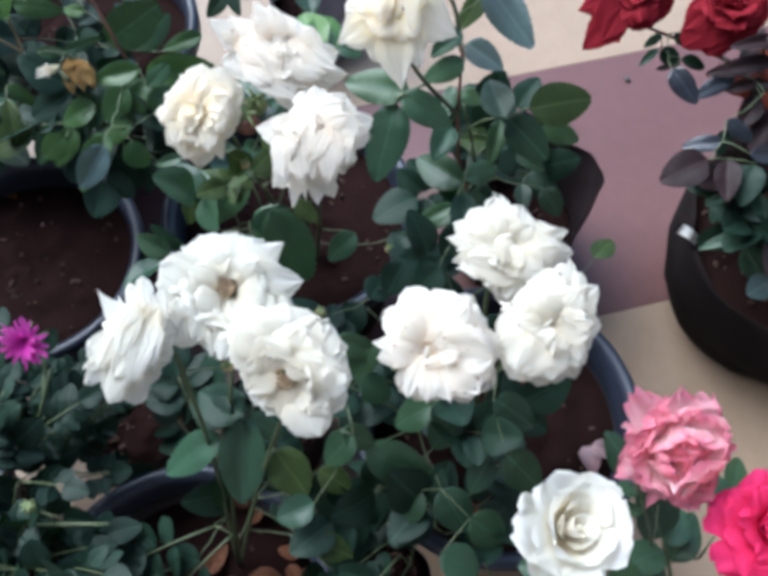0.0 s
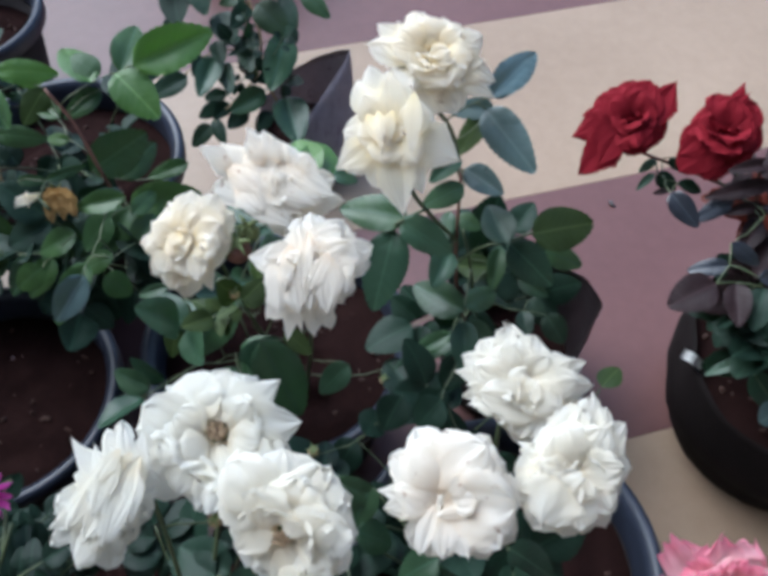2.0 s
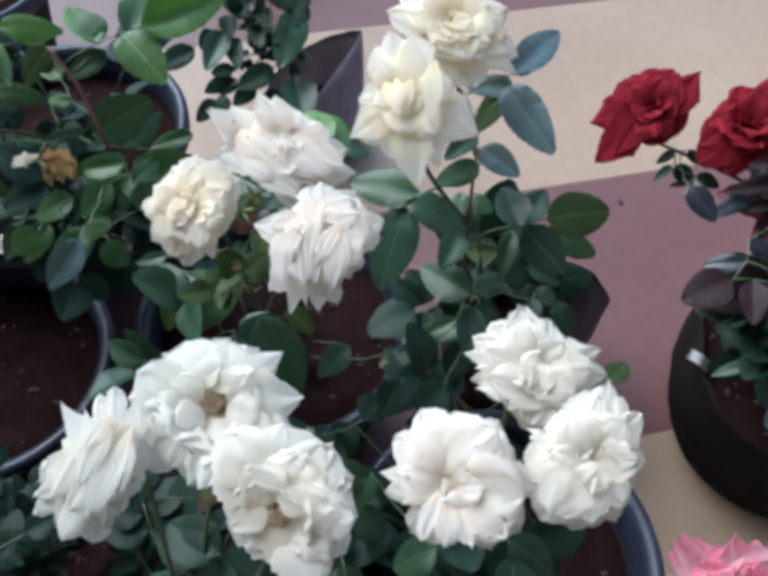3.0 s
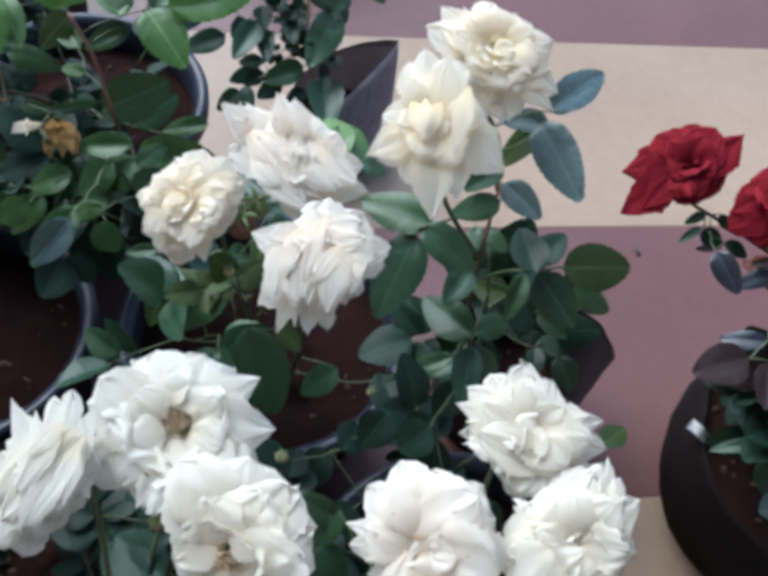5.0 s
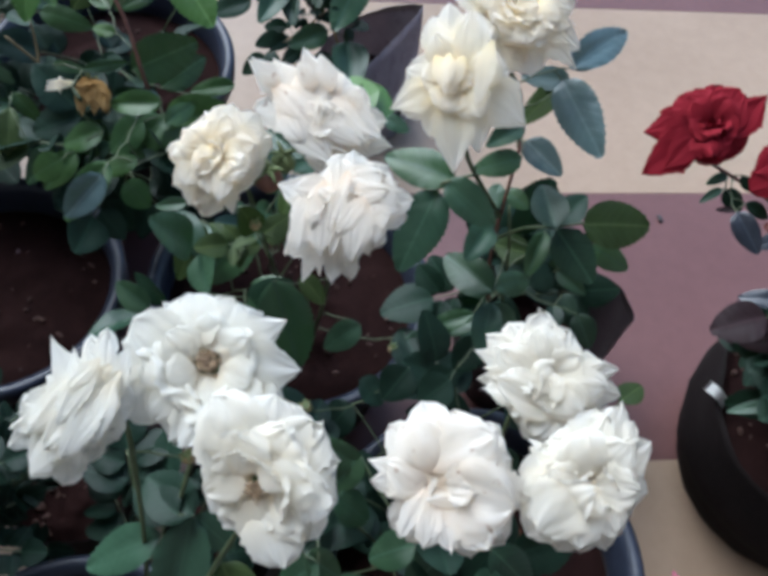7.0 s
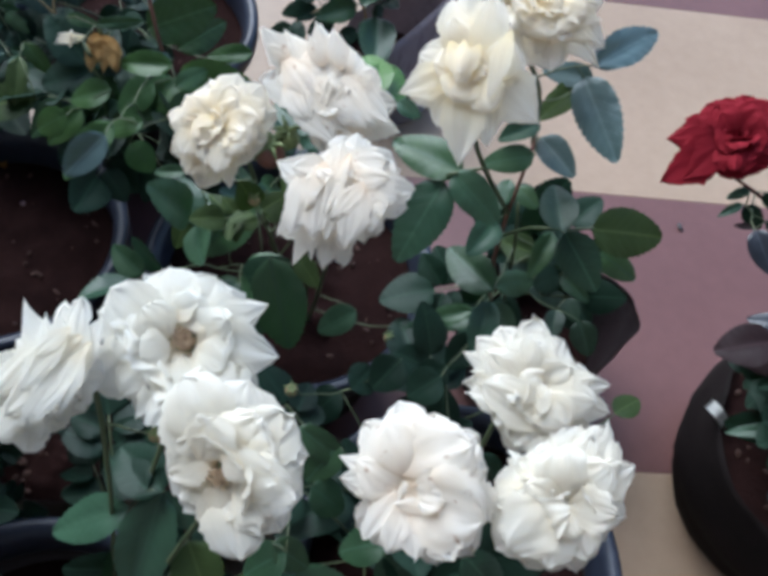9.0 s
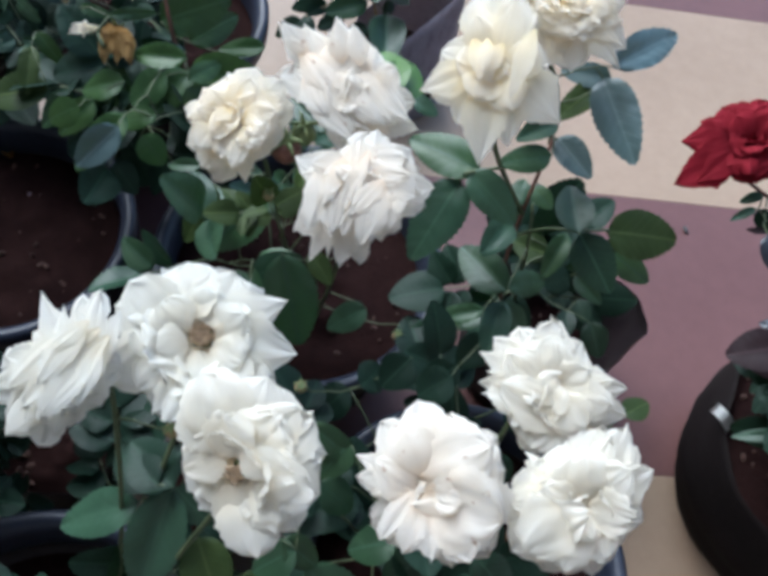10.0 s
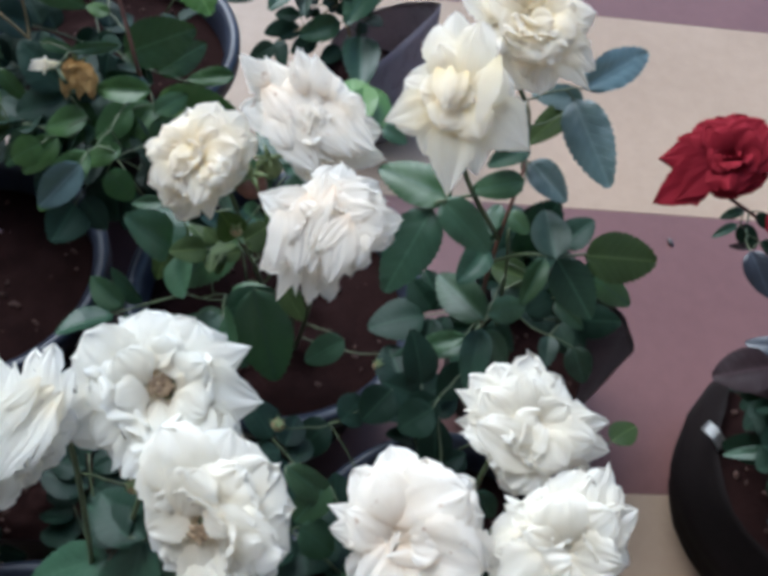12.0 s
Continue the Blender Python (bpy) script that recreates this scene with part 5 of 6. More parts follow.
lay((-16, 8, 1), (-37.4, 36.6, -7), 13.1, 0.6)
lay((-16, 4, 1), (-49.3, 19.3, -7), 14.6, 0.3)
lay((-7, 10, 1), (-7.7, 40.8, -7), 14.6, 0.1, 0.12)
lay((3, 10, 1), (13.1, 32.4, -7), 14.6, 0.1)
lay((9, 6, 1), (27.0, 24.7, -7), 13.1, 0.2)
lay((11, 2, 1), (42.8, 11.9, -7), 14.6, 0.3)
lay((11, -2, 1), (37.8, -1.9, -7), 13.9, 0.2)
lay((11, -6, 1), (45.5, -23.5, -7), 13.9, 0.6)
lay((9, -10, 1), (42.8, -36.6, -7), 11.6, 0.9)
lay((1, -12, 1), (9.2, -44.7, -7), 17.0, 0.1)
lay((-7, -10, 1), (-6.5, -42.8, -7), 14.6, 0.1)
lay((-5, 4, 1), (-30.8, 13.5, 7), 14.6, 0.2)
lay((-5, 8, 2), (-23.1, 25.8, 8), 14.6, 0.2)
lay((-1, 8, 0), (-0.8, 31.2, 6), 16.2, 0.1)
lay((5, 6, 0), (23.1, 17.3, 6), 16.2, 0.2)
lay((7, -2, 2), (27.0, -7.3, 8), 17.0, 0.2)
lay((1, -6, 4), (3.9, -25.8, 10), 17.7, 0.1)
lay((-5, -2, 2), (-20.8, -11.2, 8), 17.0, 0.2)
lay((-5, -2, 6), (10.8, -0.0, 12), 10.0, 0.3)
leaf(tall, (0.087, 0.546, 0.610), (0.141, 0.614, 0.615), 0.35, LEAVES_BLUE_SHEEN, (-0.19, -0.77, 0.91))
leaf(tall, (0.096, 0.567, 0.580), (0.056, 0.561, 0.580), 0.52, LEAVES_BLUE_SHEEN, (-0.15, -0.81, 0.95))
leaf(tall, (0.084, 0.542, 0.600), (0.115, 0.478, 0.600), 0.50, LEAVES_BLUE_SHEEN, (-0.31, -0.73, 0.97))
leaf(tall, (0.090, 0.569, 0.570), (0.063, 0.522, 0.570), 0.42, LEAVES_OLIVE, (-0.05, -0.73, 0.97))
leaf(tall, (0.069, 0.518, 0.550), (0.101, 0.488, 0.550), 0.59, LEAVES_BLUE_SHEEN, (-0.15, -0.67, 1.02))
leaf(tall, (0.105, 0.447, 0.530), (0.090, 0.495, 0.530), 0.54, LEAVES_ROUND, (-0.17, -0.68, 1.05))
leaf(tall, (0.129, 0.465, 0.520), (0.199, 0.483, 0.520), 0.60, LEAVES_OLIVE, (-0.36, -0.70, 1.03))
leaf(tall, (0.111, 0.462, 0.510), (0.147, 0.424, 0.500), 0.67, LEAVES, (-0.26, -0.54, 1.07))
leaf(tall, (0.150, 0.475, 0.480), (0.186, 0.461, 0.480), 0.66, LEAVES, (-0.28, -0.41, 1.05))
leaf(tall, (0.015, 0.461, 0.550), (-0.047, 0.474, 0.550), 0.55, LEAVES, (0.07, -0.67, 1.05))
leaf(tall, (0.008, 0.457, 0.550), (0.053, 0.431, 0.540), 0.57, LEAVES, (-0.08, -0.61, 1.07))
leaf(tall, (0.003, 0.454, 0.540), (-0.014, 0.389, 0.520), 0.59, LEAVES, (-0.01, -0.66, 1.10))
leaf(tall, (0.065, 0.488, 0.560), (0.031, 0.468, 0.560), 0.59, LEAVES, (-0.07, -0.78, 1.03))
leaf(tall, (0.062, 0.516, 0.570), (0.035, 0.485, 0.570), 0.49, LEAVES, (-0.10, -0.59, 1.01))
leaf(tall, (0.059, 0.508, 0.500), (0.052, 0.475, 0.500), 0.49, LEAVES, (-0.19, -0.60, 1.06))
leaf(tall, (0.066, 0.501, 0.500), (0.087, 0.488, 0.500), 0.74, LEAVES, (-0.05, -0.41, 1.05))
leaf(tall, (0.058, 0.477, 0.480), (0.041, 0.435, 0.480), 0.60, LEAVES, (0.01, -0.62, 1.09))
leaf(tall, (0.072, 0.425, 0.450), (0.023, 0.465, 0.440), 0.58, LEAVES, (-0.27, -0.57, 1.11))
leaf(tall, (0.076, 0.443, 0.430), (0.120, 0.476, 0.420), 0.47, LEAVES, (-0.30, -0.63, 1.10))
leaf(tall, (0.107, 0.497, 0.420), (0.073, 0.500, 0.420), 0.87, LEAVES_OLIVE, (-0.22, -0.55, 1.08))
leaf(tall, (0.108, 0.482, 0.480), (0.099, 0.443, 0.460), 0.45, LEAVES, (-0.15, -0.49, 1.08))
leaf(tall, (0.126, 0.455, 0.460), (0.153, 0.436, 0.460), 0.51, LEAVES, (-0.34, -0.37, 1.08))
leaf(tall, (0.141, 0.457, 0.400), (0.142, 0.426, 0.400), 0.52, LEAVES_ROUND, (-0.18, -0.57, 1.11))
leaf(tall, (0.148, 0.471, 0.400), (0.162, 0.452, 0.400), 0.69, LEAVES_ROUND, (-0.20, -0.46, 1.09))
leaf(tall, (0.164, 0.452, 0.400), (0.182, 0.425, 0.390), 0.69, LEAVES_ROUND, (-0.09, -0.52, 1.10))
leaf(tall, (0.074, 0.428, 0.430), (0.075, 0.377, 0.410), 0.51, LEAVES, (-0.23, -0.50, 1.14))
leaf(tall, (0.077, 0.427, 0.430), (0.110, 0.414, 0.400), 0.47, LEAVES, (-0.06, -0.49, 1.12))
leaf(tall, (0.070, 0.454, 0.360), (0.020, 0.434, 0.340), 0.37, LEAVES, (0.04, -0.37, 1.14))
leaf(tall, (0.078, 0.466, 0.340), (0.048, 0.440, 0.330), 0.52, LEAVES, (0.04, -0.31, 1.14))
foliage(tall, (0.10, 0.52, 0.36), (0.08, 0.07, 0.06), 10, 0.045, root, LEAVES_DEEP_SHADED, seed=34)

# ---- red roses in the black pot ----
red = thing("rose_bush", "red rose bush with two blooms and dark purplish leaves", "rose bush", "rose plants", at=(0.55, 0.54, 0.15))
root = (0.53, 0.55, 0.15)
centre = (0.2566, 0.6312, 0.5021)
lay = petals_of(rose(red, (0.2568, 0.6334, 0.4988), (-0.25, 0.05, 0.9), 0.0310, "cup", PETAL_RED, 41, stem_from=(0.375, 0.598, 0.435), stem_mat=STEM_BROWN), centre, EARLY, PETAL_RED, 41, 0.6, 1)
lay((-18, -3, 1), (-55.8, -15.9, -7), 18.4, 0.9)
lay((-18, 3, 1), (-46.6, 5.6, -7), 11.3, 0.6)
lay((-13, 8, 1), (-33.3, 23.1, -7), 18.4, 0.2)
lay((-5, 10, 1), (-17.9, 33.8, -7), 18.4, 0.2)
lay((3, 13, 1), (5.6, 42.5, -7), 18.4, 0.1)
lay((10, 10, 1), (24.6, 41.0, -7), 18.4, 0.2)
lay((18, -5, 1), (48.2, 37.4, -7), 18.4, 1)
lay((13, -5, 1), (36.4, -18.4, -7), 20.5, 0.2)
lay((5, -10, 1), (17.9, -33.8, -7), 22.5, 0.1)
lay((-10, -13, 1), (-50.2, -54.3, -7), 20.5, 0.7)
lay((0, -13, 1), (-10.2, -31.8, -7), 20.5, 0.2)
lay((0, 3, 1), (-20.5, 17.9, 7), 17.4, 0.1)
lay((3, 5, 1), (12.8, 25.6, 7), 18.4, 0.1)
lay((0, -3, 3), (-12.8, -15.4, 9), 19.5, 0.1)
lay((5, -3, 2), (23.1, -7.7, 8), 18.4, 0.1)
centre = (0.3516, 0.6128, 0.5016)
lay = petals_of(rose(red, (0.3518, 0.615, 0.4983), (0.1, 0.25, 0.9), 0.0338, "cup", PETAL_RED, 42, stem_from=(0.415, 0.590, 0.410), stem_mat=STEM_BROWN), centre, EARLY, PETAL_RED, 42, 0.8, 1)
lay((8, 20, 1), (23.4, 51.9, -7), 8.1, 1)
lay((-3, 18, 1), (-2.5, 41.2, -7), 17.3, 0.2, 0.12)
lay((-8, 13, 1), (-20.9, 25.5, -7), 16.3, 0.2, 0.12)
lay((-13, 8, 1), (-31.1, 12.2, -7), 16.3, 0.3)
lay((-13, -3, 1), (-42.3, -10.2, -7), 18.3, 0.3)
lay((-13, -8, 1), (-44.3, -36.7, -7), 20.4, 0.3)
lay((-5, -13, 1), (-17.8, -46.8, -7), 20.4, 0.1)
lay((8, -10, 1), (18.8, -36.7, -7), 22.4, 0.1)
lay((13, -3, 1), (42.3, 2.5, -7), 22.4, 0.1)
lay((13, 10, 1), (36.7, 30.5, -7), 20.4, 0.1)
lay((5, 15, 1), (13.7, 40.7, -7), 18.3, 0.1, 0.12)
lay((-3, 5, 1), (-20.4, 12.7, 7), 17.3, 0.1)
lay((3, 3, 2), (7.6, 30.5, 8), 20.4, 0.1)
lay((-3, -0, 4), (-7.6, -20.4, 10), 22.4, 0.1)
lay((8, -0, 3), (28.0, -7.6, 9), 20.4, 0.1)
branch(red, [root, (0.48, 0.57, 0.28), (0.42, 0.59, 0.40), (0.40, 0.60, 0.47)], 0.004, 0.002, STEM_BROWN)
branch(red, [root, (0.52, 0.54, 0.35), (0.50, 0.52, 0.52), (0.44, 0.50, 0.66)], 0.004, 0.002, STEM_BROWN)
leaf(red, (0.301, 0.468, 0.700), (0.298, 0.493, 0.692), 0.36, LEAVES_TIP, (-0.35, -0.45, 0.95))
leaf(red, (0.298, 0.470, 0.710), (0.293, 0.496, 0.702), 0.30, LEAVES_TIP, (-0.28, -0.37, 0.95))
leaf(red, (0.292, 0.472, 0.720), (0.290, 0.494, 0.712), 0.30, LEAVES_TIP, (-0.30, -0.38, 0.95))
leaf(red, (0.285, 0.473, 0.730), (0.289, 0.497, 0.722), 0.30, LEAVES_TIP, (-0.59, -0.56, 0.95))
leaf(red, (0.281, 0.471, 0.735), (0.290, 0.500, 0.727), 0.28, LEAVES_TIP, (-0.22, -0.49, 0.95))
leaf(red, (0.294, 0.457, 0.715), (0.301, 0.490, 0.707), 0.34, LEAVES_TIP, (-0.24, -0.70, 0.95))
leaf(red, (0.298, 0.464, 0.715), (0.308, 0.497, 0.707), 0.30, LEAVES_TIP, (-0.41, -0.65, 0.95))
leaf(red, (0.309, 0.468, 0.690), (0.292, 0.469, 0.682), 0.58, LEAVES_BLUE_SHEEN, (-0.38, -0.52, 0.95))
leaf(red, (0.423, 0.599, 0.520), (0.381, 0.560, 0.512), 0.56, LEAVES_PURPLE, (-0.59, -0.66, 0.95))
leaf(red, (0.395, 0.571, 0.500), (0.349, 0.569, 0.492), 0.36, LEAVES_PURPLE, (-0.49, -0.38, 0.95))
leaf(red, (0.387, 0.558, 0.500), (0.375, 0.583, 0.492), 0.45, LEAVES_PURPLE, (-0.29, -0.69, 0.95))
leaf(red, (0.398, 0.562, 0.480), (0.332, 0.551, 0.472), 0.31, LEAVES_PURPLE, (-0.28, -0.69, 0.95))
leaf(red, (0.364, 0.560, 0.460), (0.325, 0.537, 0.452), 0.42, LEAVES_SHEEN, (-0.35, -0.70, 0.95))
leaf(red, (0.294, 0.558, 0.470), (0.316, 0.520, 0.462), 0.53, LEAVES_SHEEN, (-0.60, -0.40, 0.95))
leaf(red, (0.295, 0.602, 0.450), (0.315, 0.585, 0.442), 0.61, LEAVES_DEEP_SHADED, (-0.52, -0.66, 0.95))
leaf(red, (0.315, 0.589, 0.450), (0.344, 0.583, 0.442), 0.43, LEAVES_DEEP_SHADED, (-0.21, -0.40, 0.95))
leaf(red, (0.293, 0.612, 0.460), (0.275, 0.604, 0.452), 0.55, LEAVES, (-0.48, -0.37, 0.95))
leaf(red, (0.287, 0.593, 0.460), (0.267, 0.577, 0.452), 0.36, LEAVES, (-0.38, -0.48, 0.95))
leaf(red, (0.309, 0.616, 0.460), (0.320, 0.604, 0.452), 0.53, LEAVES_DEEP_SHADED, (-0.52, -0.37, 0.95))
leaf(red, (0.306, 0.578, 0.450), (0.288, 0.582, 0.442), 0.41, LEAVES_PURPLE, (-0.32, -0.36, 0.95))
leaf(red, (0.386, 0.549, 0.460), (0.354, 0.545, 0.452), 0.41, LEAVES_PURPLE, (-0.24, -0.63, 0.95))
leaf(red, (0.427, 0.576, 0.490), (0.402, 0.568, 0.482), 0.60, LEAVES_RED, (-0.46, -0.68, 0.95))
leaf(red, (0.419, 0.552, 0.480), (0.401, 0.538, 0.472), 0.60, LEAVES_SHEEN, (-0.54, -0.72, 0.95))
leaf(red, (0.422, 0.539, 0.470), (0.395, 0.509, 0.462), 0.62, LEAVES_RED, (-0.48, -0.51, 0.95))
leaf(red, (0.391, 0.536, 0.460), (0.414, 0.510, 0.452), 0.55, LEAVES_RED, (-0.60, -0.48, 0.95))
leaf(red, (0.399, 0.547, 0.440), (0.371, 0.510, 0.432), 0.56, LEAVES_PURPLE, (-0.46, -0.63, 0.95))
leaf(red, (0.340, 0.492, 0.470), (0.370, 0.472, 0.462), 0.46, LEAVES_SHEEN, (-0.27, -0.56, 0.95))
leaf(red, (0.332, 0.466, 0.470), (0.295, 0.466, 0.462), 0.46, LEAVES_SHEEN, (-0.47, -0.56, 0.95))
leaf(red, (0.357, 0.451, 0.470), (0.399, 0.461, 0.462), 0.45, LEAVES_SHEEN, (-0.32, -0.73, 0.95))
leaf(red, (0.409, 0.517, 0.440), (0.412, 0.479, 0.432), 0.55, LEAVES_RED, (-0.21, -0.74, 0.95))
leaf(red, (0.411, 0.533, 0.430), (0.386, 0.488, 0.422), 0.50, LEAVES_PURPLE, (-0.30, -0.41, 0.95))
leaf(red, (0.319, 0.451, 0.460), (0.273, 0.433, 0.452), 0.85, LEAVES_PURPLE, (-0.59, -0.43, 0.95))
leaf(red, (0.339, 0.452, 0.460), (0.334, 0.408, 0.452), 0.63, LEAVES_PURPLE, (-0.45, -0.52, 0.95))
leaf(red, (0.365, 0.446, 0.460), (0.349, 0.407, 0.452), 0.57, LEAVES_DEEP_SHADED, (-0.60, -0.73, 0.95))
leaf(red, (0.418, 0.554, 0.340), (0.451, 0.503, 0.330), 0.76, LEAVES_DEEP_SHADED, (-0.55, -0.35, 1.01))
leaf(red, (0.444, 0.476, 0.260), (0.391, 0.467, 0.240), 0.29, LEAVES, (-0.36, -0.24, 1.06))
leaf(red, (0.440, 0.456, 0.260), (0.463, 0.417, 0.240), 0.73, LEAVES, (-0.28, -0.32, 1.06))
leaf(red, (0.477, 0.503, 0.280), (0.443, 0.496, 0.270), 0.82, LEAVES_OLIVE, (-0.47, -0.48, 1.03))
leaf(red, (0.464, 0.412, 0.260), (0.440, 0.401, 0.240), 1.03, LEAVES_BLUE_SHEEN, (-0.41, -0.33, 1.08))
foliage(red, (0.49, 0.56, 0.38), (0.09, 0.12, 0.11), 30, 0.050, root, LEAVES_PURPLE, seed=35)
foliage(red, (0.49, 0.50, 0.29), (0.08, 0.06, 0.05), 13, 0.045, root, LEAVES_DEEP_SHADED, seed=56)
foliage(red, (0.50, 0.58, 0.45), (0.08, 0.10, 0.06), 16, 0.045, root, LEAVES_RED, seed=57)

# ---- pink and white roses close to the camera ----
pink = thing("rose_bush", "pink and white rose bush with three blooms", "rose bush", "rose plants", at=(0.37, -0.08, 0.15))
root = (0.34, -0.04, 0.15)
rose(pink, (0.226, 0.139, 0.525), (0.1, -0.55, 0.75), 0.043, "dome", PETAL_PINK, 43, stem_from=root, over=(0.3, -1, 0), warp=0.22)
rose(pink, (0.136, 0.082, 0.52), (0.38, 0.05, 0.92), 0.042, "goblet", PETAL_WHITE, 44, stem_from=root, jitter=0.9, warp=0.15, frill=0.5, extra=(((-1, 0.0, 0), 1.1, 0.62, 62, 84, 0.0), ((-0.5, -0.9, 0), 1.1, 0.6, 66, 92, 0.0)))
rose(pink, (0.293, 0.082, 0.51), (0.0, -0.1, 1.0), 0.044, "layered", PETAL_HOT, 45, stem_from=root)
foliage(pink, (0.25, 0.04, 0.38), (0.12, 0.10, 0.07), 9, 0.05, root, seed=36)

# ---- young plant in the far pot ----
young = thing("rose_bush", "young rose bush with fresh green leaves and a brown stem", "rose bush", "rose plants", at=(-0.40, 0.76, 0.17))
root = (-0.40, 0.76, 0.17)
branch(young, [root, (-0.33, 0.66, 0.28), (-0.30, 0.612, 0.38), (-0.303, 0.600, 0.43), (-0.328, 0.635, 0.49), (-0.354, 0.653, 0.52)], 0.0026, 0.0017, STEM_BROWN)
branch(young, [root, (-0.43, 0.68, 0.28), (-0.43, 0.646, 0.36), (-0.441, 0.635, 0.40), (-0.458, 0.623, 0.44)], 0.0020, 0.0012, STEM_STRAW)
branch(young, [(-0.441, 0.637, 0.395), (-0.437, 0.638, 0.42), (-0.432, 0.635, 0.46)], 0.0014, 0.001, STEM_STRAW)
branch(young, [(-0.43, 0.66, 0.33), (-0.36, 0.58, 0.40), (-0.335, 0.548, 0.455)], 0.002, 0.0015, STEM_STRAW)
lay = petals_of(rose(young, (-0.338, 0.556, 0.469), (0.15, -0.7, -0.5), 0.012, "goblet", PETAL_DRY, 51, label="withered brown bloom", jitter=2.0, warp=0.3), (-0.338, 0.556, 0.469), LATE, PETAL_DRY, 51)
for k in range(9):
    lay((-7 + 2.2 * k, 7 - 0.5 * k, k % 3), (-9 + 3.4 * k, -16 - 11 * math.sin(1 + 0.9 * k) ** 2, 3 + k % 4), 5.0 + k % 3, 0.4, 0.12)
lay = petals_of(rose(young, (-0.361, 0.545, 0.472), (-0.9, -0.2, 0.1), 0.007, "goblet", PETAL_CREAM, 52, label="dry pale bud", jitter=2.0, stem_from=(-0.345, 0.545, 0.46)), (-0.361, 0.545, 0.472), LATE, PETAL_CREAM, 52, 1.0, 0)
lay((12, 4, 0), (-13, -2, 2), 3.6, 0.3)
lay((11, 2, 1), (-12, 2, 3), 3.0, 0.5)
lay((10, 0, 1), (-14, -6, 2), 2.6, 0.6)
leaf(young, (-0.306, 0.662, 0.520), (-0.349, 0.725, 0.530), 0.49, LEAVES_FRESH, (0.44, -0.54, 0.87))
leaf(young, (-0.279, 0.678, 0.520), (-0.272, 0.755, 0.530), 0.48, LEAVES_GREEN, (0.30, -0.58, 0.87))
leaf(young, (-0.260, 0.666, 0.540), (-0.182, 0.710, 0.550), 0.49, LEAVES_FRESH, (0.30, -0.82, 0.88))
leaf(young, (-0.281, 0.665, 0.530), (-0.235, 0.623, 0.520), 0.65, LEAVES_FRESH, (0.39, -0.58, 0.91))
leaf(young, (-0.306, 0.674, 0.500), (-0.340, 0.641, 0.490), 0.49, LEAVES_GREEN, (0.50, -0.78, 0.91))
leaf(young, (-0.388, 0.665, 0.520), (-0.352, 0.683, 0.520), 0.61, LEAVES_FRESH, (0.42, -0.84, 0.87))
leaf(young, (-0.266, 0.550, 0.470), (-0.319, 0.544, 0.460), 0.46, LEAVES_GREEN, (0.22, -0.64, 0.99))
leaf(young, (-0.344, 0.639, 0.460), (-0.372, 0.641, 0.460), 0.53, LEAVES_GREEN, (0.29, -0.78, 0.93))
leaf(young, (-0.351, 0.571, 0.470), (-0.315, 0.596, 0.470), 0.28, LEAVES_GREEN, (0.28, -0.55, 0.95))
leaf(young, (-0.343, 0.688, 0.340), (-0.353, 0.730, 0.360), 0.67, LEAVES_GREEN, (0.17, -0.54, 0.96))
leaf(young, (-0.329, 0.688, 0.340), (-0.287, 0.735, 0.360), 0.57, LEAVES_GREEN, (0.40, -0.58, 0.96))
leaf(young, (-0.241, 0.697, 0.360), (-0.288, 0.675, 0.360), 0.44, LEAVES_GREEN, (0.35, -0.50, 0.98))
leaf(young, (-0.279, 0.578, 0.420), (-0.203, 0.596, 0.420), 0.59, LEAVES_GREEN, (0.31, -0.71, 1.00))
leaf(young, (-0.267, 0.550, 0.440), (-0.246, 0.590, 0.440), 0.46, LEAVES_GREEN, (0.19, -0.69, 1.00))
leaf(young, (-0.410, 0.607, 0.560), (-0.463, 0.554, 0.560), 0.57, LEAVES_FRESH, (0.49, -0.78, 0.88))
leaf(young, (-0.407, 0.625, 0.550), (-0.389, 0.569, 0.530), 0.49, LEAVES_FRESH, (0.56, -0.80, 0.90))
leaf(young, (-0.408, 0.635, 0.540), (-0.374, 0.594, 0.530), 0.50, LEAVES_FRESH, (0.46, -0.50, 0.89))
leaf(young, (-0.396, 0.655, 0.540), (-0.340, 0.660, 0.540), 0.44, LEAVES_FRESH, (0.52, -0.55, 0.88))
leaf(young, (-0.413, 0.627, 0.480), (-0.364, 0.623, 0.480), 0.51, LEAVES_GREEN, (0.23, -0.67, 0.93))
leaf(young, (-0.376, 0.699, 0.480), (-0.401, 0.663, 0.460), 0.65, LEAVES_OLIVE, (0.40, -0.58, 0.91))
leaf(young, (-0.302, 0.672, 0.520), (-0.326, 0.683, 0.540), 0.89, LEAVES_GREEN, (0.40, -0.73, 0.89))
leaf(young, (-0.361, 0.672, 0.460), (-0.398, 0.706, 0.460), 0.53, LEAVES_GREEN, (0.26, -0.62, 0.91))
leaf(young, (-0.403, 0.521, 0.400), (-0.469, 0.503, 0.380), 0.57, LEAVES_OLIVE, (0.53, -0.35, 1.01))
leaf(young, (-0.429, 0.549, 0.420), (-0.419, 0.506, 0.400), 0.44, LEAVES_OLIVE, (0.34, -0.57, 1.00))
leaf(young, (-0.380, 0.529, 0.400), (-0.399, 0.489, 0.380), 0.55, LEAVES_GREEN, (0.24, -0.52, 1.03))
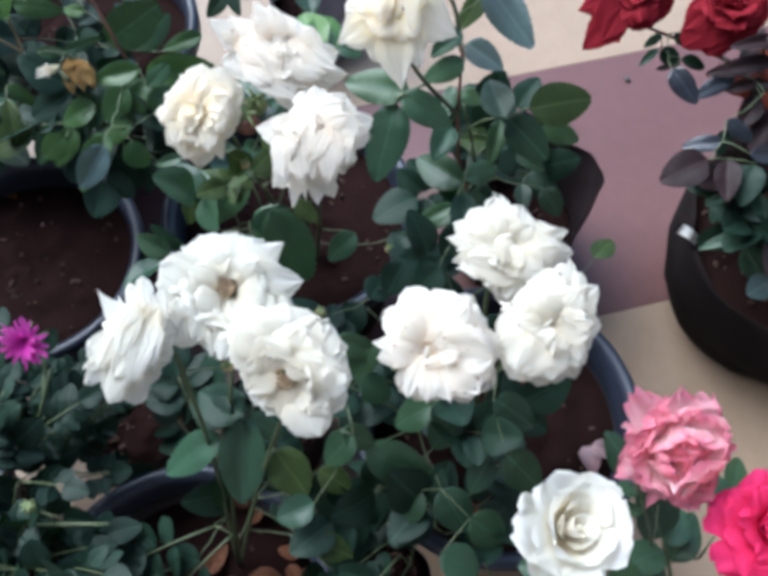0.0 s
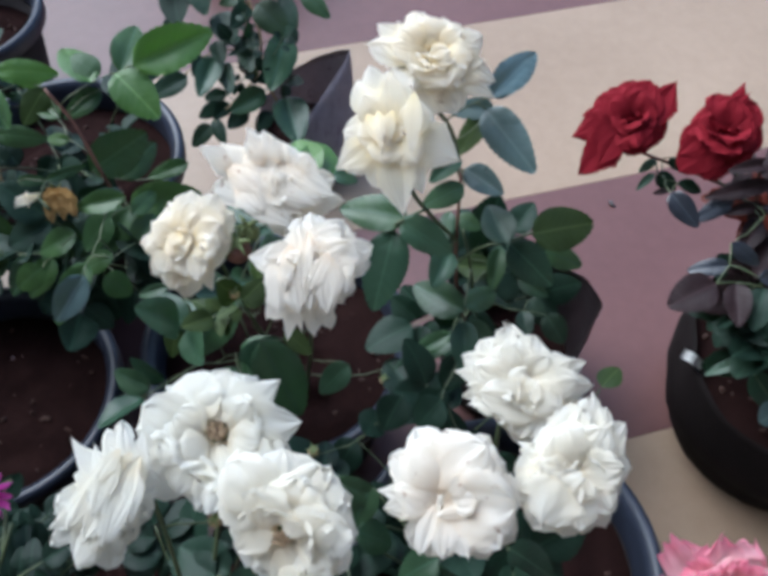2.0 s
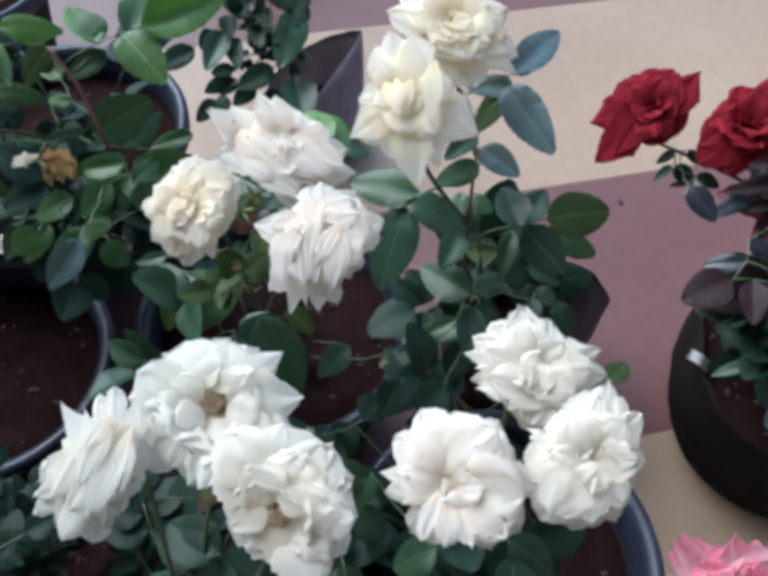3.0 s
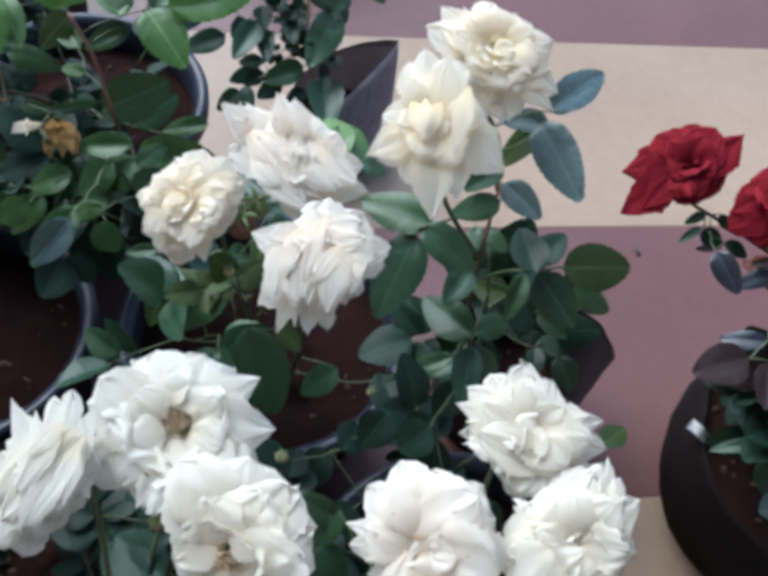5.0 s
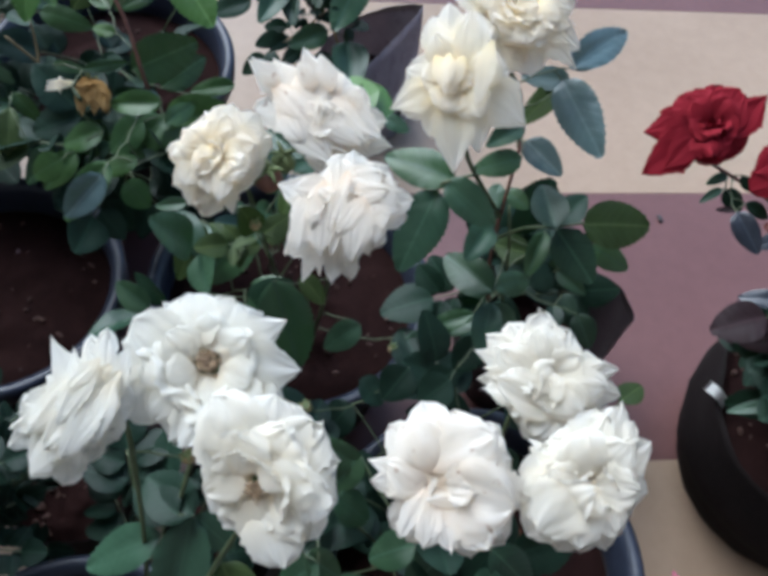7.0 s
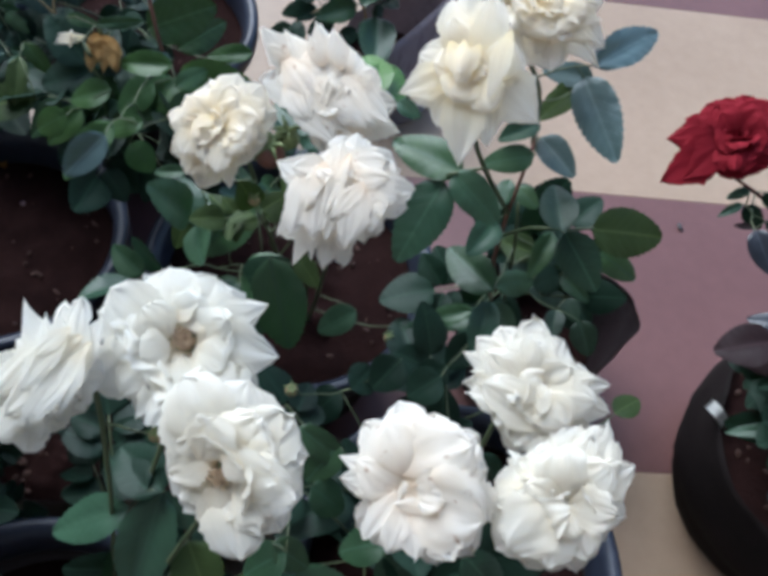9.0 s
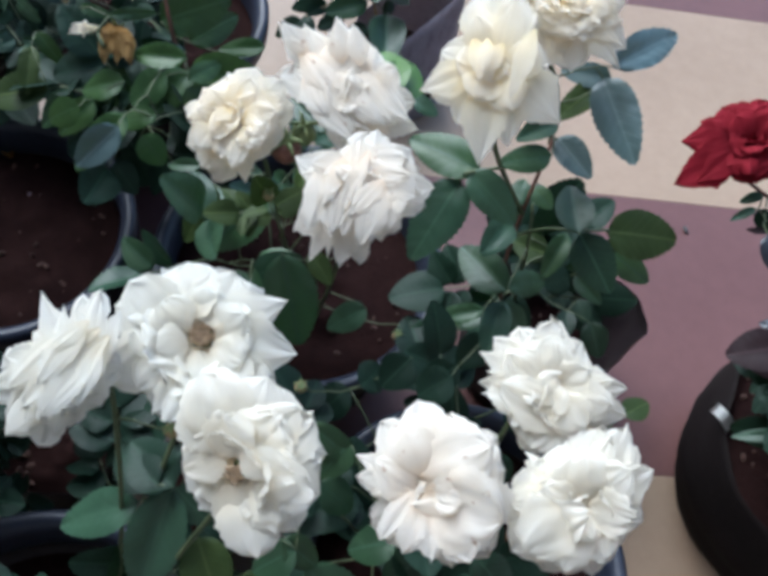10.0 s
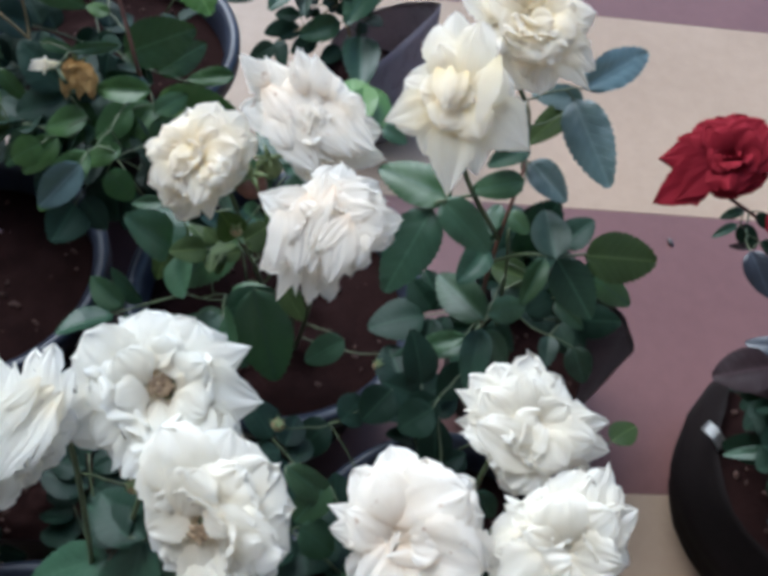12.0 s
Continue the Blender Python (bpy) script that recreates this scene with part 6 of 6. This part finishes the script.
leaf(young, (-0.289, 0.469, 0.470), (-0.318, 0.417, 0.440), 0.45, LEAVES_GREEN, (0.31, -0.43, 1.06))
leaf(young, (-0.282, 0.509, 0.430), (-0.316, 0.495, 0.420), 0.54, LEAVES_GREEN, (0.35, -0.52, 1.04))
leaf(young, (-0.400, 0.579, 0.400), (-0.336, 0.548, 0.380), 0.66, LEAVES_GREEN, (0.28, -0.70, 1.01))
leaf(young, (-0.297, 0.565, 0.420), (-0.329, 0.535, 0.400), 0.74, LEAVES_GREEN, (0.16, -0.43, 1.02))
leaf(young, (-0.281, 0.579, 0.420), (-0.297, 0.534, 0.400), 0.69, LEAVES_GREEN, (0.20, -0.58, 1.03))
leaf(young, (-0.434, 0.568, 0.420), (-0.404, 0.555, 0.400), 0.46, LEAVES_GREEN, (0.37, -0.65, 0.98))
leaf(young, (-0.386, 0.580, 0.460), (-0.356, 0.582, 0.460), 0.43, LEAVES_GREEN, (0.49, -0.65, 0.96))
leaf(young, (-0.347, 0.511, 0.420), (-0.369, 0.473, 0.400), 0.56, LEAVES_GREEN, (0.42, -0.34, 1.04))
leaf(young, (-0.298, 0.500, 0.400), (-0.270, 0.492, 0.380), 0.85, LEAVES_GREEN, (0.40, -0.47, 1.07))
leaf(young, (-0.262, 0.531, 0.420), (-0.247, 0.562, 0.430), 0.84, LEAVES_GREEN, (0.31, -0.47, 1.03))
leaf(young, (-0.272, 0.482, 0.460), (-0.307, 0.470, 0.450), 0.52, LEAVES_GREEN, (0.25, -0.55, 1.03))
leaf(young, (-0.320, 0.526, 0.440), (-0.365, 0.516, 0.420), 0.60, LEAVES_GREEN, (0.25, -0.43, 1.00))
leaf(young, (-0.345, 0.484, 0.440), (-0.378, 0.468, 0.420), 0.70, LEAVES_GREEN, (0.48, -0.64, 1.02))
leaf(young, (-0.289, 0.454, 0.470), (-0.318, 0.420, 0.440), 0.57, LEAVES_BLUE_SHEEN, (0.40, -0.42, 1.02))
leaf(young, (-0.274, 0.566, 0.460), (-0.322, 0.542, 0.460), 0.38, LEAVES_BLUE_SHEEN, (0.24, -0.78, 0.96))
leaf(young, (-0.321, 0.612, 0.440), (-0.263, 0.650, 0.460), 0.68, LEAVES_GREEN, (0.36, -0.83, 0.93))
foliage(young, (-0.42, 0.62, 0.33), (0.16, 0.08, 0.06), 12, 0.05, root, LEAVES_DEEP_SHADED, seed=37)
foliage(young, (-0.42, 0.74, 0.33), (0.12, 0.09, 0.05), 12, 0.048, root, LEAVES_DEEP_SHADED, seed=58)
foliage(young, (-0.33, 0.555, 0.37), (0.08, 0.06, 0.05), 9, 0.05, root, LEAVES_DEEP_SHADED, seed=47)

# ---- small-leaved plant in the grey bag ----
small = thing("rose_bush", "thin rose bush with small dark leaves", "rose bush", "rose plants", at=(-0.14, 1.04, 0.09))
root = (-0.14, 1.04, 0.07)
branch(small, [root, (-0.175, 1.016, 0.170), (-0.191, 1.028, 0.220), (-0.189, 1.061, 0.260), (-0.207, 1.098, 0.290), (-0.222, 1.131, 0.340), (-0.225, 1.157, 0.360)], 0.0026, 0.0016, STEM_STRAW)
branch(small, [(-0.191, 1.028, 0.220), (-0.224, 1.058, 0.240), (-0.283, 1.052, 0.230), (-0.315, 1.027, 0.210)], 0.0016, 0.0011, STEM_STRAW)
branch(small, [(-0.190, 1.021, 0.220), (-0.225, 1.006, 0.190), (-0.252, 0.987, 0.170), (-0.276, 0.978, 0.150)], 0.0016, 0.0010, STEM_STRAW)
branch(small, [(-0.207, 1.098, 0.290), (-0.260, 1.107, 0.310), (-0.305, 1.136, 0.330), (-0.331, 1.163, 0.350)], 0.0016, 0.0010, STEM_STRAW)
branch(small, [(-0.198, 1.074, 0.280), (-0.158, 1.104, 0.300), (-0.124, 1.110, 0.305)], 0.0014, 0.0010, STEM_STRAW)
leaf(small, (-0.344, 1.158, 0.360), (-0.337, 1.083, 0.352), 0.59, LEAVES_ROUND, (0.25, -0.65, 0.87))
leaf(small, (-0.327, 1.153, 0.355), (-0.310, 1.101, 0.347), 0.57, LEAVES_ROUND, (0.32, -0.57, 0.87))
leaf(small, (-0.303, 1.134, 0.331), (-0.269, 1.060, 0.323), 0.51, LEAVES_ROUND, (0.30, -0.58, 0.87))
leaf(small, (-0.327, 1.121, 0.311), (-0.316, 1.048, 0.303), 0.61, LEAVES_DEEP_SHADED, (0.01, -0.76, 0.87))
leaf(small, (-0.339, 1.090, 0.272), (-0.318, 1.062, 0.264), 0.78, LEAVES_DEEP_SHADED, (0.38, -0.69, 0.87))
leaf(small, (-0.225, 1.148, 0.358), (-0.288, 1.138, 0.350), 0.51, LEAVES_DEEP_SHADED, (0.36, -0.90, 0.87))
leaf(small, (-0.217, 1.139, 0.347), (-0.199, 1.106, 0.339), 0.70, LEAVES_DEEP_SHADED, (0.19, -0.85, 0.87))
leaf(small, (-0.251, 1.120, 0.318), (-0.214, 1.118, 0.310), 0.52, LEAVES, (0.22, -0.72, 0.87))
leaf(small, (-0.181, 1.129, 0.336), (-0.202, 1.075, 0.328), 0.54, LEAVES_ROUND, (0.01, -0.86, 0.87))
leaf(small, (-0.210, 1.105, 0.302), (-0.257, 1.097, 0.294), 0.52, LEAVES, (0.11, -0.58, 0.87))
leaf(small, (-0.169, 1.121, 0.327), (-0.154, 1.092, 0.319), 0.50, LEAVES_BLUE_SHEEN, (0.31, -0.89, 0.87))
leaf(small, (-0.125, 1.104, 0.310), (-0.146, 1.191, 0.302), 0.39, LEAVES_OLIVE, (0.32, -0.89, 0.87))
leaf(small, (-0.123, 1.104, 0.309), (-0.083, 1.065, 0.301), 0.55, LEAVES, (0.25, -0.90, 0.87))
leaf(small, (-0.158, 1.101, 0.302), (-0.134, 1.052, 0.294), 0.51, LEAVES_ROUND, (0.00, -0.60, 0.87))
leaf(small, (-0.196, 1.096, 0.292), (-0.150, 1.045, 0.284), 0.61, LEAVES_ROUND, (0.08, -0.86, 0.87))
leaf(small, (-0.210, 1.096, 0.291), (-0.230, 1.055, 0.283), 0.59, LEAVES_DEEP_SHADED, (0.39, -0.60, 0.87))
leaf(small, (-0.256, 1.091, 0.280), (-0.233, 1.034, 0.272), 0.66, LEAVES_ROUND, (0.12, -0.57, 0.87))
leaf(small, (-0.266, 1.063, 0.246), (-0.250, 1.026, 0.238), 0.61, LEAVES_ROUND, (0.22, -0.68, 0.87))
leaf(small, (-0.217, 1.066, 0.253), (-0.203, 1.001, 0.245), 0.51, LEAVES_ROUND, (0.08, -0.57, 0.87))
leaf(small, (-0.194, 1.068, 0.257), (-0.227, 1.049, 0.249), 0.57, LEAVES_DEEP_SHADED, (0.28, -0.56, 0.87))
leaf(small, (-0.151, 1.065, 0.257), (-0.162, 0.967, 0.249), 0.54, LEAVES, (0.36, -0.83, 0.87))
leaf(small, (-0.289, 1.050, 0.228), (-0.298, 1.014, 0.220), 0.51, LEAVES_DEEP_SHADED, (0.14, -0.88, 0.87))
leaf(small, (-0.266, 1.048, 0.228), (-0.284, 0.968, 0.220), 0.50, LEAVES, (0.06, -0.92, 0.87))
leaf(small, (-0.314, 1.030, 0.203), (-0.371, 0.993, 0.195), 0.48, LEAVES_ROUND, (0.12, -0.71, 0.87))
leaf(small, (-0.255, 1.042, 0.221), (-0.238, 0.986, 0.213), 0.52, LEAVES, (0.00, -0.68, 0.87))
leaf(small, (-0.217, 1.036, 0.218), (-0.197, 1.020, 0.210), 0.67, LEAVES_OLIVE, (0.14, -0.83, 0.87))
leaf(small, (-0.187, 1.010, 0.192), (-0.238, 0.968, 0.184), 0.60, LEAVES, (0.33, -0.76, 0.87))
leaf(small, (-0.251, 1.009, 0.185), (-0.290, 1.006, 0.177), 0.54, LEAVES_DEEP_SHADED, (0.13, -0.76, 0.87))
leaf(small, (-0.261, 0.999, 0.173), (-0.293, 0.974, 0.165), 0.54, LEAVES_DEEP_SHADED, (0.28, -0.93, 0.87))
leaf(small, (-0.248, 0.999, 0.175), (-0.269, 0.970, 0.167), 0.59, LEAVES_DEEP_SHADED, (0.39, -0.94, 0.87))
leaf(small, (-0.280, 0.976, 0.147), (-0.304, 0.937, 0.139), 0.54, LEAVES_ROUND, (0.30, -0.61, 0.87))
leaf(small, (-0.273, 0.982, 0.154), (-0.256, 0.941, 0.146), 0.46, LEAVES_ROUND, (0.01, -0.63, 0.87))
leaf(small, (-0.153, 1.002, 0.185), (-0.128, 0.911, 0.177), 0.62, LEAVES, (0.15, -0.72, 0.87))
leaf(small, (-0.218, 0.991, 0.167), (-0.246, 0.959, 0.159), 0.62, LEAVES_DEEP_SHADED, (0.00, -0.93, 0.87))
leaf(small, (-0.202, 1.147, 0.360), (-0.183, 1.141, 0.352), 0.50, LEAVES_BLUE_SHEEN, (0.07, -0.57, 0.87))
leaf(small, (-0.179, 0.986, 0.166), (-0.200, 0.957, 0.158), 0.66, LEAVES_DEEP_SHADED, (0.08, -0.65, 0.87))
foliage(small, (-0.20, 1.03, 0.24), (0.055, 0.05, 0.06), 11, 0.026, root, LEAVES_DEEP_SHADED, seed=61, pairs=2)

# ---- low plant with magenta flowers ----
low = thing("flower_plant", "low leafy plant with magenta flowers", "flower plant", at=(-0.50, 0.10, 0.15))
root = (-0.50, 0.10, 0.15)
branch(low, [root, (-0.44, 0.14, 0.26), (-0.36, 0.18, 0.34), (-0.33, 0.24, 0.40)], 0.003, 0.0016)
branch(low, [root, (-0.42, 0.10, 0.28), (-0.33, 0.10, 0.36), (-0.26, 0.10, 0.37)], 0.003, 0.0016)
branch(low, [root, (-0.42, 0.07, 0.28), (-0.34, 0.05, 0.36)], 0.003, 0.0016)
rose(low, (-0.353, 0.260, 0.42), (-0.1, -0.55, 0.8), 0.026, "daisy", PETAL_MAGENTA, 53, stem_from=(-0.34, 0.22, 0.38), warp=0.08)
rose(low, (-0.430, 0.425, 0.42), (-0.1, -0.3, 0.9), 0.014, "daisy", PETAL_MAGENTA, 54, stem_from=(-0.52, 0.28, 0.30), warp=0.08)
foliage(low, (-0.41, 0.16, 0.365), (0.11, 0.11, 0.040), 16, 0.030, root, LEAVES_DEEP_SHADED, seed=39, pairs=3)
foliage(low, (-0.41, 0.16, 0.340), (0.11, 0.11, 0.055), 36, 0.030, root, LEAVES_DEEP_SHADED, seed=66, pairs=3, joined=True)
foliage(low, (-0.32, 0.060, 0.36), (0.08, 0.040, 0.035), 24, 0.028, root, LEAVES_DEEP_SHADED, seed=40, pairs=3)

foliage(low, (-0.36, 0.20, 0.26), (0.08, 0.06, 0.04), 16, 0.030, root, LEAVES_DEEP_SHADED, seed=62, pairs=3, joined=True)
foliage(low, (-0.47, 0.29, 0.24), (0.08, 0.06, 0.05), 18, 0.030, root, LEAVES_DEEP_SHADED, seed=63, pairs=3, joined=True)

# ---- bushy plant in the pot with the worn rim ----
back = thing("rose_bush", "bushy miniature rose with small dark leaves and a red bud", "rose bush", "rose plants", at=(-0.72, 0.70, 0.17))
root = (-0.72, 0.70, 0.17)
branch(back, [root, (-0.66, 0.70, 0.30), (-0.58, 0.68, 0.40), (-0.50, 0.60, 0.45)], 0.003, 0.0016)
branch(back, [root, (-0.68, 0.76, 0.32), (-0.60, 0.80, 0.42)], 0.003, 0.0016)
rose(back, (-0.487, 0.586, 0.46), (0.2, -0.4, 0.9), 0.007, "goblet", PETAL_RED, 55, label="small red bud")
foliage(back, (-0.58, 0.70, 0.41), (0.12, 0.12, 0.05), 40, 0.030, root, seed=46, pairs=2, width=0.55)
foliage(back, (-0.61, 0.74, 0.35), (0.09, 0.11, 0.04), 22, 0.034, root, LEAVES_DEEP_SHADED, seed=59, joined=True)
foliage(back, (-0.55, 0.63, 0.30), (0.09, 0.07, 0.04), 14, 0.040, root, LEAVES_DEEP_SHADED, seed=60, joined=True)


# ---- hips, buds and litter ----
def hip(plant, place, r, mat, label, seed=0):
    """A spent bloom: a round hip with dry sepals."""
    bm = bmesh.new()
    lathe(bm, [(0.0005, -r), (0.6 * r, -0.8 * r), (r, -0.1 * r), (0.8 * r, 0.6 * r), (0.45 * r, 0.9 * r), (0.0005, 0.8 * r)], 12)
    bmesh.ops.translate(bm, verts=bm.verts, vec=place)
    ob = part("hip", bm, mat, plant, label)
    rng = random.Random(seed)
    for i in range(6):
        a = i * 1.047 + rng.uniform(-0.2, 0.2)
        tip = Vector(place) + Vector((math.cos(a), math.sin(a), rng.uniform(0.2, 1.2))) * 1.25 * r
        part("sepal", tube(bmesh.new(), bent(Vector(place) + Vector((0, 0, 0.6 * r)), tip, (0, 0, 0.4 * r), 5), 0.28 * r, 0.05 * r, 5), SEPAL, plant)
    stalk_to(plant, Vector(place) - Vector((0, 0, r)))
    return ob


hip(bush, (-0.131, 0.428, 0.545), 0.012, STEM_BROWN, "withered brown rose hip", 1)
hip(bush, (-0.123, 0.445, 0.548), 0.010, SEPAL, "pale green spent bud", 2)
hip(bush, (-0.140, 0.415, 0.497), 0.005, STEM_STRAW, "dry bud", 3)
hip(pair, (-0.073, 0.319, 0.363), 0.006, STEM_STRAW, "small dry bud", 4)
hip(tall, (-0.002, 0.428, 0.300), 0.005, STEM_STRAW, "small dry bud", 5)
hip(tall, (0.020, 0.440, 0.290), 0.005, STEM_STRAW, "small dry bud", 6)
hip(trio, (-0.124, 0.194, 0.555), 0.005, STEM_STRAW, "pale green spent bud", 8)
hip(low, (-0.315, 0.107, 0.420), 0.006, SEPAL, "yellow-green bud", 7)


def fallen_leaf(x, y, z, size, turn, seed, mat, label, name="fallen_leaf", category="fallen leaf"):
    me = leaf_mesh(name, seed, mat, 9, 0.5, 0.5, 0.3)
    ob = new(name, me)
    ob.matrix_basis = pose(x, y, z, 12 * math.sin(seed), 14 * math.cos(seed), turn) @ Matrix.Diagonal((size, size, size, 1))
    return tagged(ob, label, category, "litter on the soil")


litter = random.Random(9)
for k in range(16):
    a, r = litter.uniform(0, 6.28), 0.125 * math.sqrt(litter.random())
    fallen_leaf(-0.205 + r * math.cos(a), 0.03 + r * math.sin(a), 0.188, litter.uniform(0.025, 0.045), litter.uniform(0, 360), 60 + k, LEAF_BROWN, "curled dry brown leaf lying on pot soil")
for k in range(14):
    a, r = litter.uniform(0, 6.28), 0.075 * math.sqrt(litter.random())
    fallen_leaf(-0.155 + r * math.cos(a), 0.070 + r * math.sin(a), 0.189, litter.uniform(0.018, 0.036), litter.uniform(0, 360), 100 + k, LEAF_BROWN, "curled dry brown leaf lying on pot soil")
for k in range(9):
    a, r = litter.uniform(0, 6.28), 0.11 * math.sqrt(litter.random())
    fallen_leaf(0.10 + r * math.cos(a), 0.20 + r * math.sin(a), 0.214, litter.uniform(0.02, 0.04), litter.uniform(0, 360), 80 + k, LEAF_BROWN, "curled dry brown leaf lying on pot soil")


def fallen_petal(x, y, z, size, turn, mat, seed, label):
    bm = petal_bmesh(size, size * 0.42, 70, 95, 0.9, 0.1, 0.05, 0.0, seed, 0.08)
    ob = mesh_object("fallen_petal", bm, mat)
    ob.matrix_basis = pose(x, y, z, 0, 0, turn)
    return tagged(ob, label, "fallen petal", "litter on the soil")


PETAL_FADED = petal_material("faded_petal", (0.42, 0.26, 0.27), (0.50, 0.34, 0.36), (0.58, 0.42, 0.44), stained=0.6)
fallen_petal(0.238, 0.186, 0.213, 0.030, 20, PETAL_FADED, 3, "faded pink rose petal on dark soil")
fallen_petal(0.262, 0.206, 0.213, 0.026, 70, PETAL_FADED, 4, "faded pink rose petal on dark soil")
fallen_petal(-0.482, 0.522, 0.154, 0.018, 10, PETAL_FADED, 5, "small pale petal on brown soil")
fallen_petal(-0.540, 0.580, 0.152, 0.018, 60, PETAL_DRY, 6, "small brown petal on brown soil")
fallen_petal(-0.490, 0.434, 0.156, 0.018, 120, LEAF_OLIVE, 7, "small green leaf scrap on brown soil")

# ---- white tag on the black pot, dead insect on the tiles ----
bm = bmesh.new()
for k in range(7):
    s = k / 6
    for w in (-0.5, 0.5):
        bm.verts.new((0.032 * (s - 0.5), 0.019 * w, 0.004 * math.sin(s * 3.0) + 0.001 * w))
bm.verts.ensure_lookup_table()
for k in range(6):
    bm.faces.new((bm.verts[2 * k], bm.verts[2 * k + 2], bm.verts[2 * k + 3], bm.verts[2 * k + 1]))
bmesh.ops.solidify(bm, geom=bm.faces[:], thickness=0.0008)
tag = tagged(mesh_object("plant_tag", bm, TAG), "small white plastic plant tag on a black grow bag's rim", "plant tag")
tag.matrix_basis = pose(0.397, 0.503, 0.203, -12, 12, -38)
# a small dark lump for the dead insect, without legs
bm = bmesh.new()
bmesh.ops.create_icosphere(bm, subdivisions=2, radius=0.005)
for v in bm.verts:
    v.co = Vector((v.co.x * 0.8, v.co.y * 1.6, v.co.z * 0.6)) * (1 + 0.5 * noise.noise(v.co * 400))
insect = tagged(mesh_object("dead_insect", bm, INSECT), "tiny dark dead insect lying on mauve tile", "leaf scrap")
insect.matrix_basis = pose(0.4178, 0.9267, 0.005, 0, 0, 25)


# ---- floor: long beige and mauve slabs, row by row, with hairline joints ----
LONG = 4.0


def tile_mesh(name, mat):
    bm = bmesh.new()
    s, e = PITCH / 2 - 0.0002, 0.0004
    low_ring = [bm.verts.new((x * s * LONG, y * s, -0.008)) for x, y in ((-1, -1), (1, -1), (1, 1), (-1, 1))]
    mid_ring = [bm.verts.new((x * s * LONG, y * s, -e)) for x, y in ((-1, -1), (1, -1), (1, 1), (-1, 1))]
    top_ring = [bm.verts.new((x * (s * LONG - e), y * (s - e), 0)) for x, y in ((-1, -1), (1, -1), (1, 1), (-1, 1))]
    for a, b in ((low_ring, mid_ring), (mid_ring, top_ring)):
        for i in range(4):
            bm.faces.new((a[i], a[(i + 1) % 4], b[(i + 1) % 4], b[i]))
    bm.faces.new(top_ring)
    me = bpy.data.meshes.new(name)
    bm.to_mesh(me)
    bm.free()
    me.materials.append(mat)
    return me


BEIGE_TILE, MAUVE_TILE = tile_mesh("tile", TILE_BEIGE), tile_mesh("tile", TILE_MAUVE)
for row in range(-9, 11):
    for col in range(-3, 4):
        p = EDGE + ALONG * (PITCH * LONG * (col - 0.05)) + ACROSS * (PITCH * (row + 0.5))
        shared("tile", BEIGE_TILE if row % 2 == 0 else MAUVE_TILE, Matrix.Translation(p + Vector((0, 0, 0.002))) @ Matrix.Rotation(TURN, 4, "Z"), floor)
